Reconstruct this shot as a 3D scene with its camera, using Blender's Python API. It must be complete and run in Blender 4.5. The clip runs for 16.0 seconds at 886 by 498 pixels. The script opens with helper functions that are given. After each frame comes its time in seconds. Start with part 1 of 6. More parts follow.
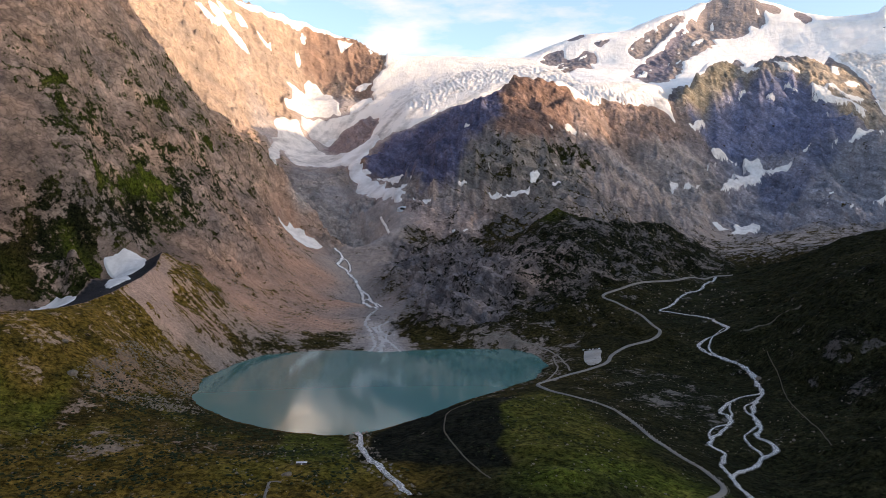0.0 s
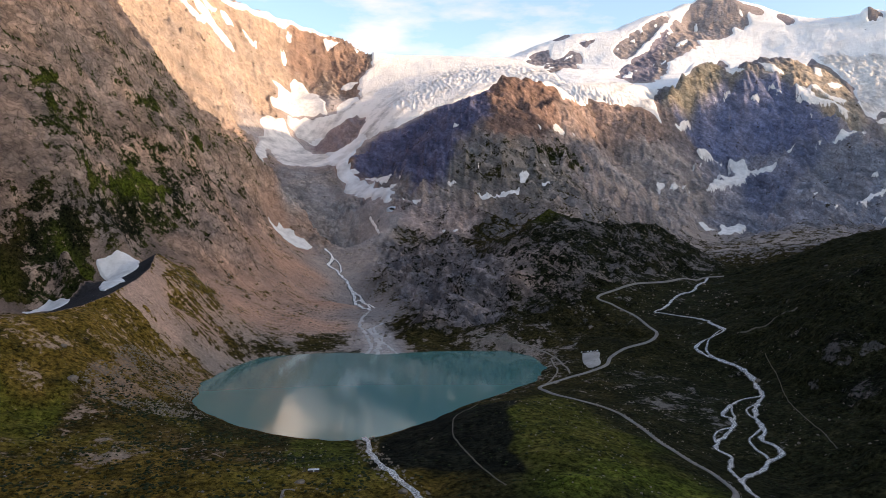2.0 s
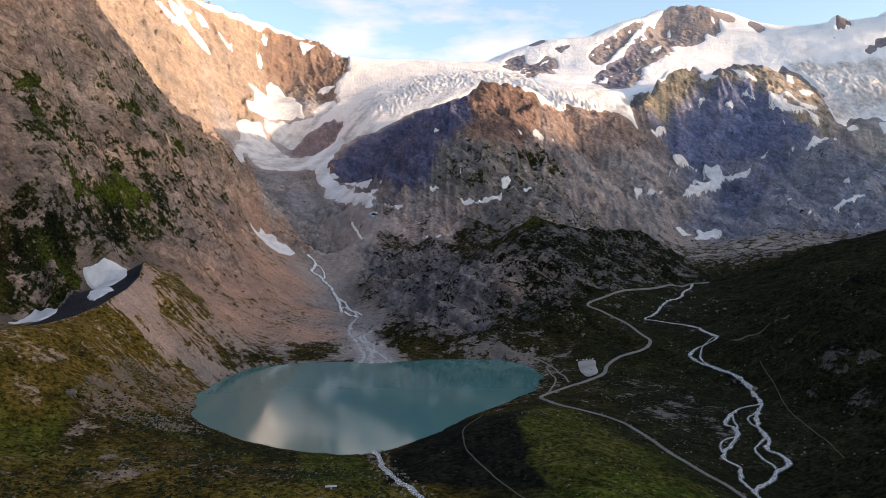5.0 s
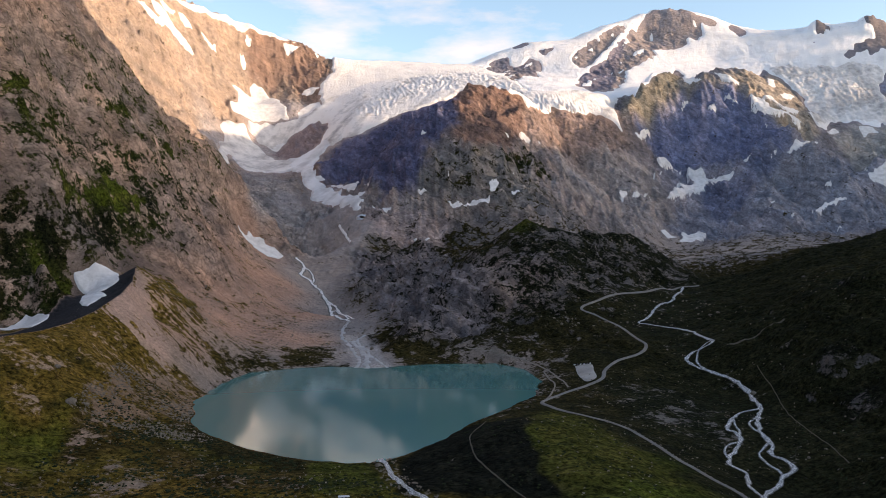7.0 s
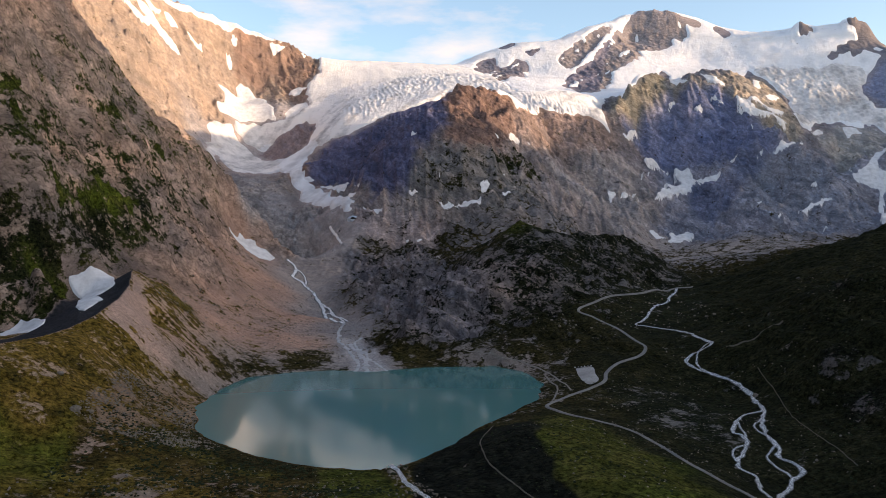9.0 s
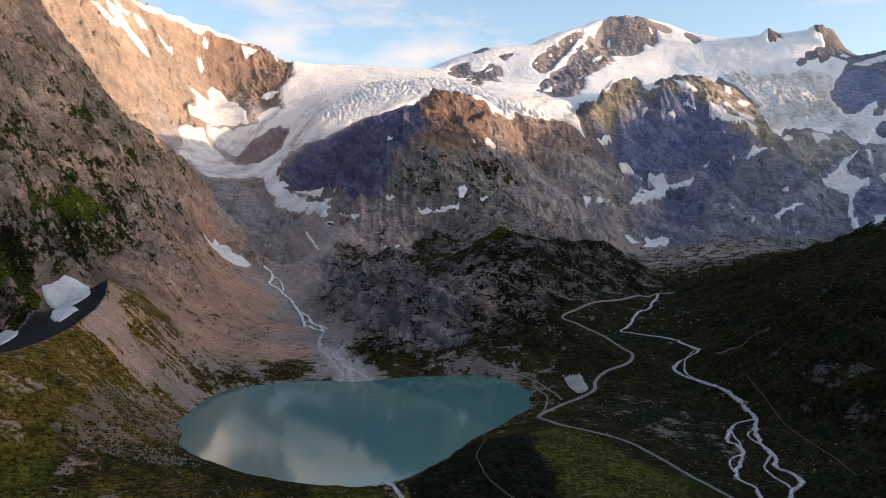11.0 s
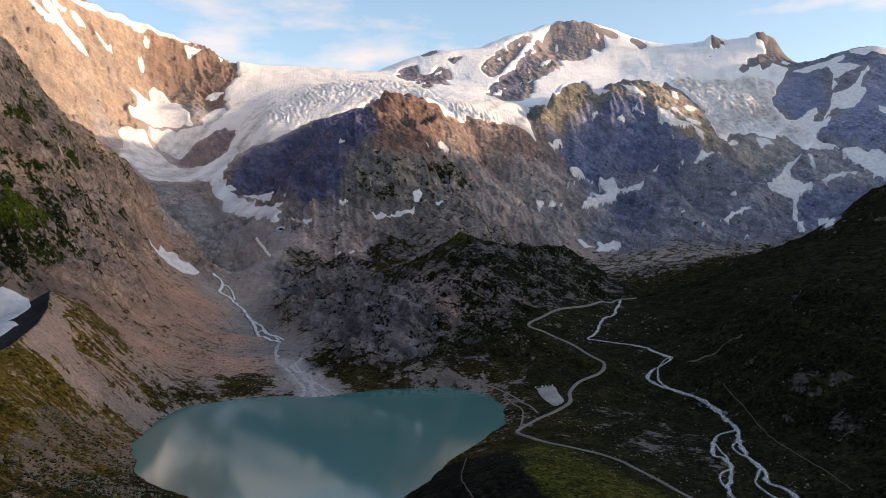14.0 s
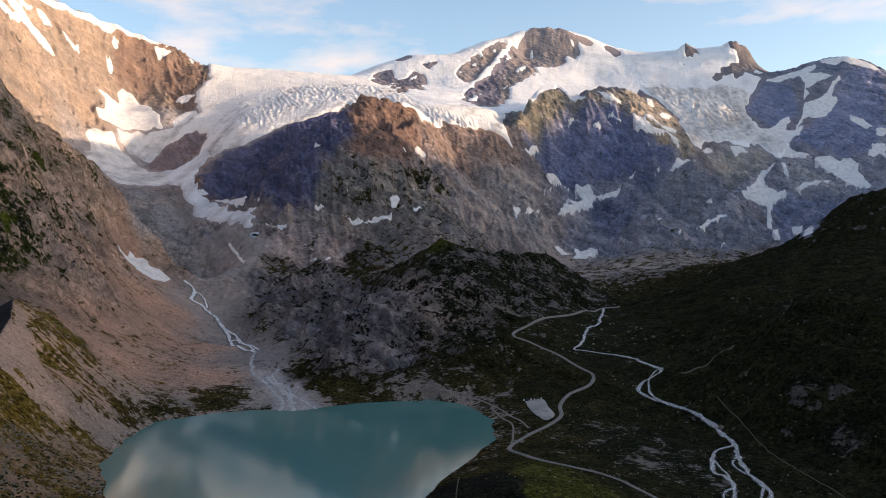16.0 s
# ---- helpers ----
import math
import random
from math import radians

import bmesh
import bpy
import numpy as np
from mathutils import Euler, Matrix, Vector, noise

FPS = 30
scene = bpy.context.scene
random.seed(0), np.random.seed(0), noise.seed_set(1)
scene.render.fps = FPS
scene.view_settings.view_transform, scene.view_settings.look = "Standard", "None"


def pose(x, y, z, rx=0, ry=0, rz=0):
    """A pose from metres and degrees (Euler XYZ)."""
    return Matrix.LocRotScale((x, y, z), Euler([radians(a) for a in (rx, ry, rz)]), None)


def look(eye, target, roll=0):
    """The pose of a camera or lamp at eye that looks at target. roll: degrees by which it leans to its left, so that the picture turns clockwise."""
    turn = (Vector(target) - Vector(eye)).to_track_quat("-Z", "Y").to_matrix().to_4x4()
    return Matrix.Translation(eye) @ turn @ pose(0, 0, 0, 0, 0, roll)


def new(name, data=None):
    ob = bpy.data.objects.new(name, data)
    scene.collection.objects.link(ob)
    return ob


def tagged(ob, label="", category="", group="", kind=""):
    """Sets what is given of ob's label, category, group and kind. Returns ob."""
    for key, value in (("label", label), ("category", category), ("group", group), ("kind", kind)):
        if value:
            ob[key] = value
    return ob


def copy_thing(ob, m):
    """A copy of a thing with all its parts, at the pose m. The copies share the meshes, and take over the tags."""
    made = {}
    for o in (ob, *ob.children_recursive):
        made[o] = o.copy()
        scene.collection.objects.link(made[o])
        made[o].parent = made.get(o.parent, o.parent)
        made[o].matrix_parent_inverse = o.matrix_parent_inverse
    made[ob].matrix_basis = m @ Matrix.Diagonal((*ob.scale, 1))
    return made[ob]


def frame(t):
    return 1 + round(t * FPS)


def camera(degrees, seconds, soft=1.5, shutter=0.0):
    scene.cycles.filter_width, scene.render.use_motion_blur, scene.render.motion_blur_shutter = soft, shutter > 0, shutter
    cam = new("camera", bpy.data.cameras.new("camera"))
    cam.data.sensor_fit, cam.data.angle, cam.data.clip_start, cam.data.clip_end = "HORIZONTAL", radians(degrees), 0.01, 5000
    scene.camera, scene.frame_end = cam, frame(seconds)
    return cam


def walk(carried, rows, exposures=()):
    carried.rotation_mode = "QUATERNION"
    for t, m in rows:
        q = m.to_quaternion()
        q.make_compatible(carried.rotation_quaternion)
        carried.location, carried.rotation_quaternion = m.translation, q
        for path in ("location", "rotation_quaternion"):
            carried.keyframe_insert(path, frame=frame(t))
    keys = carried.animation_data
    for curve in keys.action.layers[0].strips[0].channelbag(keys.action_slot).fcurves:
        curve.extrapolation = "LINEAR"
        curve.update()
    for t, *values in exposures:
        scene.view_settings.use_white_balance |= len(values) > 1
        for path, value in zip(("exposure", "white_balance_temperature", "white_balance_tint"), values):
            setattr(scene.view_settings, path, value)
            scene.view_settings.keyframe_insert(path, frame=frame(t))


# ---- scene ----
cam = camera(57.0, 16.0, soft=0.8)
# seconds, x, y, z, yaw, pitch, lean; x is west, y is south, z is the height over the lake
PATH = [
    (0, 0.0, -0.0, 176.7, -0.00, -1.71, 0.04),
    (0.5, -5.7, 0.7, 177.7, -0.35, -1.76, 0.02),
    (1, -11.2, 1.6, 179.0, -0.66, -1.81, -0.00),
    (1.5, -16.8, 2.4, 180.3, -0.99, -1.85, -0.03),
    (2, -22.2, 3.2, 181.5, -1.31, -1.82, -0.03),
    (2.5, -28.0, 4.4, 182.8, -1.65, -1.80, -0.06),
    (3, -33.6, 5.7, 183.9, -1.99, -1.76, -0.05),
    (3.5, -39.2, 6.5, 185.1, -2.35, -1.73, -0.05),
    (4, -45.0, 7.7, 186.4, -2.73, -1.71, -0.06),
    (4.5, -50.7, 8.8, 187.5, -3.09, -1.67, -0.08),
    (5, -56.2, 9.5, 188.6, -3.46, -1.62, -0.08),
    (7.5, -85.2, 16.4, 194.0, -5.23, -1.52, -0.09),
    (8, -90.9, 17.4, 195.2, -5.53, -1.50, -0.05),
    (8.5, -96.6, 18.7, 196.0, -5.84, -1.48, -0.07),
    (9, -102.6, 20.9, 197.0, -6.15, -1.56, -0.04),
    (11.5, -125.1, 47.1, 202.2, -9.06, -1.21, 0.08),
    (12, -127.8, 54.5, 203.1, -9.82, -1.16, 0.09),
    (12.5, -130.6, 62.1, 203.9, -10.22, -1.15, 0.13),
    (13, -135.2, 70.4, 204.6, -10.82, -1.17, 0.24),
    (13.5, -140.6, 78.5, 205.2, -11.50, -1.15, 0.30),
    (14, -145.3, 88.2, 205.3, -12.25, -1.05, 0.25),
    (14.5, -148.9, 98.8, 205.1, -13.00, -0.90, 0.16),
    (15, -152.2, 108.7, 205.5, -13.53, -0.81, 0.05),
    (15.5, -154.0, 118.4, 206.4, -13.98, -0.73, -0.00),
    (16, -155.4, 128.7, 206.7, -14.32, -0.63, -0.02),
]
EXPOSURE, DARKER, KELVIN, COOLER, TINT_WB = 0.68, 0.34, 7850, 7650, 16
walk(cam, [(t, pose(x, y, z, 90 + pitch, lean, yaw)) for t, x, y, z, yaw, pitch, lean in PATH],
     exposures=[(0.0, EXPOSURE, KELVIN, TINT_WB), (16.0, DARKER, COOLER, TINT_WB)])

# ---- world, sun ----
SUN_TO = Vector((0.95, -0.31, 0.12)).normalized()  # low evening sun in the west
world = bpy.data.worlds.new("world")
scene.world = world
world.use_nodes = True
wn, wl = world.node_tree.nodes, world.node_tree.links
sky = wn.new("ShaderNodeTexSky")
sky.sky_type, sky.sun_disc = "NISHITA", False
sky.sun_elevation = math.asin(SUN_TO.z)
sky.sun_rotation = math.atan2(SUN_TO.x, SUN_TO.y)
sky.altitude, sky.air_density, sky.dust_density, sky.ozone_density = 2000, 1.0, 6.0, 1.8
# thin cloud wisps drifting over the blue
coord = wn.new("ShaderNodeTexCoord")
stretch = wn.new("ShaderNodeMapping")
stretch.inputs["Scale"].default_value = (1.0, 1.0, 3.2)
wl.new(coord.outputs["Generated"], stretch.inputs["Vector"])
wisp = wn.new("ShaderNodeTexNoise")
wisp.inputs["Scale"].default_value, wisp.inputs["Detail"].default_value, wisp.inputs["Roughness"].default_value = 5.0, 7, 0.55
wl.new(stretch.outputs[0], wisp.inputs["Vector"])
veil = wn.new("ShaderNodeMapRange")
wl.new(wisp.outputs["Fac"], veil.inputs[0])
veil.inputs[1].default_value, veil.inputs[2].default_value, veil.inputs[4].default_value = 0.53, 0.78, 0.6
cloud = wn.new("ShaderNodeMix")
cloud.data_type = "RGBA"
wl.new(veil.outputs[0], cloud.inputs[0])
wl.new(sky.outputs[0], cloud.inputs[6])
cloud.inputs[7].default_value = (3.5, 2.65, 2.1, 1)
wl.new(cloud.outputs[2], wn["Background"].inputs[0])
wn["Background"].inputs[1].default_value = 0.35
sun_data = bpy.data.lights.new("sun", "SUN")
sun_data.energy, sun_data.angle, sun_data.color = 4.0, radians(1.1), (1.0, 0.82, 0.65)
sun = new("sun", sun_data)
sun.matrix_world = look(SUN_TO * 1000, (0, 0, 0))
# turf: x, y, radius, more or less turf, lushness
TURF_SPOTS = []
TURF_SPOTS.append((-524, 1246, 8, 1.2, 1))
TURF_SPOTS.append((-520, 1264, 9, 1.2, 1))
TURF_SPOTS.append((-517, 1286, 9, 1.2, 1))
TURF_SPOTS.append((-509, 1302, 10, 1.2, 1))
TURF_SPOTS.append((-502, 1323, 10, 1.2, 1))
TURF_SPOTS.append((-492, 1334, 9, 1.2, 1))
TURF_SPOTS.append((-486, 1356, 7, 1, 0.9))
TURF_SPOTS.append((-478, 1371, 6, 0.9, 0.8))
TURF_SPOTS.append((-499, 1405, 7, 0.9, 0.8))
TURF_SPOTS.append((-487, 1415, 8, 1, 0.9))
TURF_SPOTS.append((-472, 1407, 7, 0.9, 0.8))
TURF_SPOTS.append((-648, 1265, 40, 0.35, 0.55))
TURF_SPOTS.append((-615, 1289, 30, 0.35, 0.5))
TURF_SPOTS.append((-657, 1268, 30, 0.2, 0.4))
TURF_SPOTS.append((-564, 1378, 30, 0.3, 0.4))
TURF_SPOTS.append((-577, 1512, 30, 0.25, 0.3))
TURF_SPOTS.append((-587, 1109, 30, 0.42, 0.02))
TURF_SPOTS.append((-566, 1114, 25, 0.35, 0.02))
TURF_SPOTS.append((-551, 1114, 28, 0.42, 0.05))
TURF_SPOTS.append((-577, 1090, 22, 0.4, 0))
TURF_SPOTS.append((-520, 1112, 25, 0.6, 0.15))
TURF_SPOTS.append((-530, 1152, 18, 0.7, 0.5))
TURF_SPOTS.append((-498, 1119, 14, 0.7, 0.6))
TURF_SPOTS.append((-575, 1149, 22, 0.42, 0.02))
TURF_SPOTS.append((-518, 1201, 18, 0.42, 0))
TURF_SPOTS.append((-511, 1244, 12, 0.4, 0))
TURF_SPOTS.append((-530, 1172, 22, 0.4, 0))
TURF_SPOTS.append((-475, 1310, 18, 0.42, 0))
TURF_SPOTS.append((-489, 1300, 12, 0.4, 0))
TURF_SPOTS.append((-486, 1203, 22, 0.4, 0))
TURF_SPOTS.append((-446, 1332, 18, 0.4, 0))
TURF_SPOTS.append((-519, 1357, 22, 0.35, 0.1))
TURF_SPOTS.append((-558, 1181, 25, 0.35, 0))
TURF_SPOTS.append((-603, 1143, 25, 0.4, 0))
TURF_SPOTS.append((-452, 1437, 20, 0.35, 0.1))
TURF_SPOTS.append((-474, 1192, 16, 0.4, 0))
TURF_SPOTS.append((-571, 1079, 25, 0.8, 0.3))
TURF_SPOTS.append((-450, 1433, 30, 0.25, 0.3))
TURF_SPOTS.append((-497, 1738, 40, 0.2, 0.3))
TURF_SPOTS.append((-518, 1555, 40, 0.25, 0.3))
TURF_SPOTS.append((-452, 1802, 40, 0.2, 0.3))
TURF_SPOTS.append((-359, 674, 70, 0.4, 0.75))
TURF_SPOTS.append((-385, 714, 50, 0.2, 0.3))
TURF_SPOTS.append((-372, 919, 60, 0.1, 0.1))
TURF_SPOTS.append((-335, 956, 50, 0.2, 0.2))
# the next seven: green meadow hill, its brighter light put into the lushness
TURF_SPOTS.append((72, 669, 40, 0.6, 1))
TURF_SPOTS.append((92, 614, 40, 0.6, 1))
TURF_SPOTS.append((115, 561, 40, 0.6, 0.95))
TURF_SPOTS.append((150, 543, 35, 0.5, 0.8))
TURF_SPOTS.append((60, 685, 20, 0.6, 1))
TURF_SPOTS.append((75, 523, 28, 0.5, 0.9))
TURF_SPOTS.append((142, 645, 25, 0.4, 0.6))
TURF_SPOTS.append((232, 1632, 35, 0.6, 0.9))
TURF_SPOTS.append((260, 1592, 40, 0.4, 0.6))
TURF_SPOTS.append((299, 1561, 50, 0.3, 0.3))
TURF_SPOTS.append((-95, 607, 40, 0.3, 0.45))
TURF_SPOTS.append((-130, 559, 40, 0.2, 0.35))
TURF_SPOTS.append((-71, 557, 30, 0.3, 0.5))
TURF_SPOTS.append((281, 1108, 40, 0.3, 0.08))
TURF_SPOTS.append((275, 999, 60, 0.3, 0.08))
TURF_SPOTS.append((-122, 1225, 30, 0.5, 0.1))
TURF_SPOTS.append((-159, 1179, 30, 0.5, 0.1))
TURF_SPOTS.append((-36, 1194, 40, 0.4, 0.1))
TURF_SPOTS.append((13, 1191, 40, 0.3, 0))
TURF_SPOTS.append((-369, 1199, 30, 0.35, 0.3))
TURF_SPOTS.append((-350, 1221, 25, 0.35, 0.3))
TURF_SPOTS.append((452, 2454, 60, 0.2, 0.2))
TURF_SPOTS.append((-341, 1083, 40, 0.25, 0.1))
TURF_SPOTS.append((-309, 920, 45, -0.5, 0))
TURF_SPOTS.append((-330, 814, 40, -0.5, 0))
TURF_SPOTS.append((-251, 675, 40, -0.2, 0))
TURF_SPOTS.append((-330, 725, 30, -0.3, 0))
TURF_SPOTS.append((-300, 994, 30, -0.4, 0))
TURF_SPOTS.append((-345, 896, 40, 0.2, 0))
TURF_SPOTS.append((552, 1112, 10, -0.6, 0))
TURF_SPOTS.append((426, 881, 14, -0.35, 0))
TURF_SPOTS.append((396, 795, 14, -0.35, 0))
TURF_SPOTS.append((431, 832, 14, -0.35, 0))
TURF_SPOTS.append((233, 942, 30, -0.3, 0))
TURF_SPOTS.append((233, 806, 50, -0.25, 0))

# ---- outlines and lines on the ground, x and y in metres ----
GLACIER_ICE = [(-285, 3017), (-259, 3064), (-213, 3077), (-127, 3060), (-49, 3081), (13, 3128), (94, 3141), (148, 3162), (206, 3212), (282, 3300), (252, 2694), (448, 3352), (379, 2779), (428, 2831), (439, 2812), (455, 2778), (487, 2856), (592, 3091), (627, 3058), (709, 3115), (771, 3171), (812, 3156), (850, 3133), (893, 3109), (873, 3180), (917, 3340), (966, 3433), (819, 3329), (539, 3243), (523, 3618), (450, 3938), (335, 4079), (120, 4085), (-64, 4090), (-280, 4120), (-253, 3665), (-310, 3574), (-291, 3397), (-330, 3345), (-389, 3327), (-574, 3306), (-567, 3266), (-509, 3244), (-464, 3236), (-297, 3276), (-400, 3089)]
SIDE_GLACIER = [(-659, 3161), (-638, 3225), (-582, 3295), (-567, 3253), (-545, 3232), (-505, 3205), (-471, 3155), (-439, 3107), (-391, 3084), (-350, 3035), (-312, 2992), (-364, 2964), (-404, 2925), (-440, 2937), (-469, 2819), (-510, 2814), (-552, 2939), (-580, 3019), (-598, 3045), (-450, 1982), (-643, 3084), (-624, 3136), (-636, 3157)]
SNOW_APRON = [(-652, 3321), (-618, 3350), (-608, 3419), (-642, 3380), (-670, 3372), (-645, 3401), (-614, 3459), (-582, 3525), (-603, 3535), (-586, 3561), (-543, 3551), (-530, 3525), (-465, 3500), (-438, 3426), (-421, 3346), (-410, 3328), (-470, 3333), (-584, 3308), (-630, 3296)]
UPPER_SNOW = [(365, 3724), (449, 3770), (499, 3499), (536, 3228), (815, 3317), (964, 3434), (1005, 3406), (1004, 3301), (1060, 3317), (1128, 3364), (1402, 3940), (1416, 3865), (1256, 3363), (1635, 3947), (1510, 3449), (1825, 3891), (1853, 3741), (1868, 3660), (1871, 3587), (1775, 3352), (1748, 3262), (1814, 3302), (1888, 3377), (1985, 3350), (2029, 3289), (2097, 3324), (2111, 3223), (2117, 3183), (2227, 3246), (2228, 3285), (2204, 3434), (2218, 3563), (2252, 3621), (2346, 3693), (2444, 3763), (2600, 3928), (2747, 4278), (2409, 4510), (1803, 4790), (1039, 4604), (533, 4464), (254, 4371)]
ROCK_ISLAND = [(-471, 3206), (-442, 3244), (-404, 3253), (-376, 3269), (-336, 3276), (-297, 3278), (-256, 3253), (-251, 3211), (-267, 3161), (-276, 3115), (-308, 3106), (-345, 3091), (-383, 3100), (-433, 3142)]
SUMMIT_ROCK = [(1554, 4625), (1745, 4651), (1728, 4503), (1776, 4474), (1825, 4445), (1826, 4371), (1761, 4364), (1710, 4388), (1696, 4294), (1642, 4249), (1622, 4277), (1596, 4294), (1589, 4253), (1552, 4221), (1513, 4213), (1379, 4156), (1324, 4050), (1236, 3976), (1139, 3883), (1087, 3756), (1011, 3653), (930, 3567), (849, 3470), (874, 3642), (847, 3686), (887, 3808), (929, 3877), (986, 3926), (1050, 3994), (1149, 4117), (1246, 4269), (1323, 4399), (1390, 4449), (1470, 4531)]
SUMMIT_RIB = [(1292, 4424), (1296, 4407), (1235, 4294), (1167, 4192), (1073, 4067), (1012, 3982), (971, 3943), (929, 3925), (904, 3969), (898, 4009), (946, 4087), (985, 4123), (1058, 4217), (1124, 4261), (1158, 4320), (1211, 4358), (1263, 4415)]
SHOULDER_ROCK = [(440, 3879), (494, 4042), (529, 4088), (575, 4108), (606, 4091), (594, 4028), (606, 3978), (649, 3987), (692, 4056), (732, 4043), (744, 3997), (737, 3942), (678, 3803), (618, 3775), (510, 3410), (504, 3521), (522, 3748), (482, 3814)]
SHOULDER_TOP = [(637, 4207), (691, 4301), (731, 4304), (734, 4209), (686, 4188), (644, 4167)]
HORN_ROCK = [(2174, 4091), (2246, 4154), (2270, 4154), (2292, 4144), (2305, 4103), (2230, 4059), (2190, 4065)]
SECOND_HORN = [(2507, 4023), (2566, 4059), (2609, 4069), (2662, 4078), (2481, 3768), (2452, 3784), (2432, 3825), (2407, 3848), (2345, 3805), (2311, 3832), (2288, 3857), (2279, 3896), (2340, 3911), (2416, 3925)]
RIDGE_END = [(1826, 4371), (1918, 4440), (1936, 4370), (1926, 4273), (1870, 4223), (1862, 4288)]
SHOULDER_SPOT = [(760, 4129), (817, 4157), (860, 4155), (845, 4118), (802, 4098), (783, 4077), (766, 4106)]
HORN_TOP = [(2409, 4038), (2467, 4078), (2490, 4071), (2536, 4077), (2502, 4002), (2445, 3994), (2427, 4008)]
HORN_SPOT = [(2247, 3881), (2285, 3879), (2270, 3826), (2226, 3802), (2214, 3835)]
BUTTRESS = [(-635, 3619), (-618, 3651), (-584, 3727), (-511, 3772), (-424, 3813), (-342, 3802), (-297, 3814), (-262, 3667), (-310, 3592), (-295, 3489), (-324, 3422), (-364, 3501), (-394, 3544), (-420, 3598), (-454, 3618), (-484, 3595), (-500, 3545), (-534, 3565), (-566, 3573), (-607, 3563)]
HANGING = [(1818, 3938), (2001, 3810), (2284, 3753), (2340, 3694), (2252, 3621), (2207, 3438), (2231, 3269), (2117, 3183), (2100, 3309), (1988, 3354), (1891, 3381), (1748, 3262), (1871, 3587), (1853, 3770)]
GREY_LEDGES = [(-130.4, 1988.0), (-42.7, 1975.6), (68.3, 2005.1), (101.3, 1505.3), (122.8, 1362.1), (89.1, 1272.7), (25.1, 1249.7), (-24.2, 1293.7), (-74.0, 1588.4), (-120.8, 1809.7)]
RIVER_BED = [(513.7, 1532.1), (450.7, 1420), (419, 1390.6), (372.2, 1308.8), (351.7, 1280.7), (336.6, 1259.8), (347.7, 1252.4), (365.5, 1225.7), (381.5, 1184.8), (378, 1107.7), (375.9, 1075.4), (360.7, 1067.2), (344.7, 1064.5), (329.5, 1046.6), (331.3, 1026.6), (341.5, 1008.9), (349.5, 983.5), (354.2, 960.3), (354.3, 931), (345.3, 891), (336.8, 858), (313.4, 816), (296.8, 775.5), (291, 750.6), (284.5, 728.4), (276.5, 713.4), (279.5, 700.8), (280.4, 687.4), (278.5, 678), (269.6, 669.9), (261.4, 664.3), (253, 653.6), (239.4, 638.2), (225.5, 621.4), (216.4, 606.9), (213.6, 593.9), (213.3, 580.3), (213, 545), (216, 480)]
RIVER_ARM = [(336.8, 858), (318.5, 856.6), (297.9, 835.3), (279.2, 808.4), (269.3, 787), (273.4, 779), (269.1, 762.6), (259.1, 741.4), (247.3, 723), (234.9, 706.6), (227.9, 692.1), (230.2, 682.8), (234.7, 675.9), (226, 651.4), (217.1, 632.7), (216.7, 619.4), (216.4, 606.9)]
RIVER_STRANDS = [[(288.8, 742.9), (273.9, 725.3), (266.1, 713.9), (262.8, 694.4), (264.3, 679.7), (264.1, 668.2)], [(293.6, 830.4), (283, 799.1), (277.2, 778.9), (269.1, 762.6)], [(264.5, 751.1), (250.6, 742.7), (240.6, 728.7), (233.9, 712.1), (233.3, 703.9)], [(377.9, 1080.7), (369.9, 1079.7), (355.6, 1067.6), (342, 1044.3), (337.3, 1026.9), (341, 1013.2)], [(315.5, 820.9), (300.8, 806.4), (293.9, 783.1), (295.3, 770.6)]]
STREAM_STRANDS = [[(-239.5, 1921.3), (-221.8, 1902.5), (-213.7, 1871.9), (-209.7, 1829.9)], [(-174.3, 1719.1), (-153.5, 1675.1), (-130.4, 1580.8), (-114.3, 1542.3)], [(-162, 1665.7), (-147.2, 1650), (-124.9, 1542.4)]]
DELTA_STRANDS = [[(-122.1, 1530.6), (-129.2, 1477.0), (-130.2, 1376.2), (-117.6, 1298.2), (-106.6, 1232.3), (-97.1, 1167.2), (-106.2, 1121.8)], [(-91.9, 1367.0), (-104.4, 1318.7), (-90.2, 1245.6), (-79.4, 1188.3), (-60.2, 1136.2), (-32.7, 1110.3)], [(-112.1, 1325.2), (-94.8, 1233.7), (-86.3, 1159.9), (-90.2, 1111.1)]]
ROAD_LINE = [(542, 1524), (501, 1530), (419, 1446), (338, 1390), (297, 1352), (258, 1313), (277, 1285), (299, 1229), (297, 1142), (294, 1102), (274, 1073), (236, 1047), (211, 1013), (196, 974), (169, 946), (139, 924), (110, 894), (102, 871), (107, 826), (123, 782), (145, 770), (162, 752), (169, 706), (172, 654), (182, 624), (194, 605), (198, 580), (196, 564), (187, 545), (175, 530)]
LAKE_PATH = [(56, 1197), (98, 1162), (133, 1133), (150, 1067), (150, 994), (148, 946)]
LAKE_SPUR = [(144, 1061), (137, 971), (125, 933), (110, 894)]
HILL_PATH = [(30.6, 800.9), (22.3, 775.7), (6.2, 721.0), (2.1, 691.1), (0.9, 646.6), (6.6, 610.1), (12.3, 583.4), (19.2, 559.4), (31.2, 529.4)]
WEST_TRACK = [(379, 1037), (400, 1029), (426, 1033), (456, 1036)]
WEST_TRAIL = [(383, 960), (367, 889), (348, 823), (331, 741), (325, 698), (316, 658)]
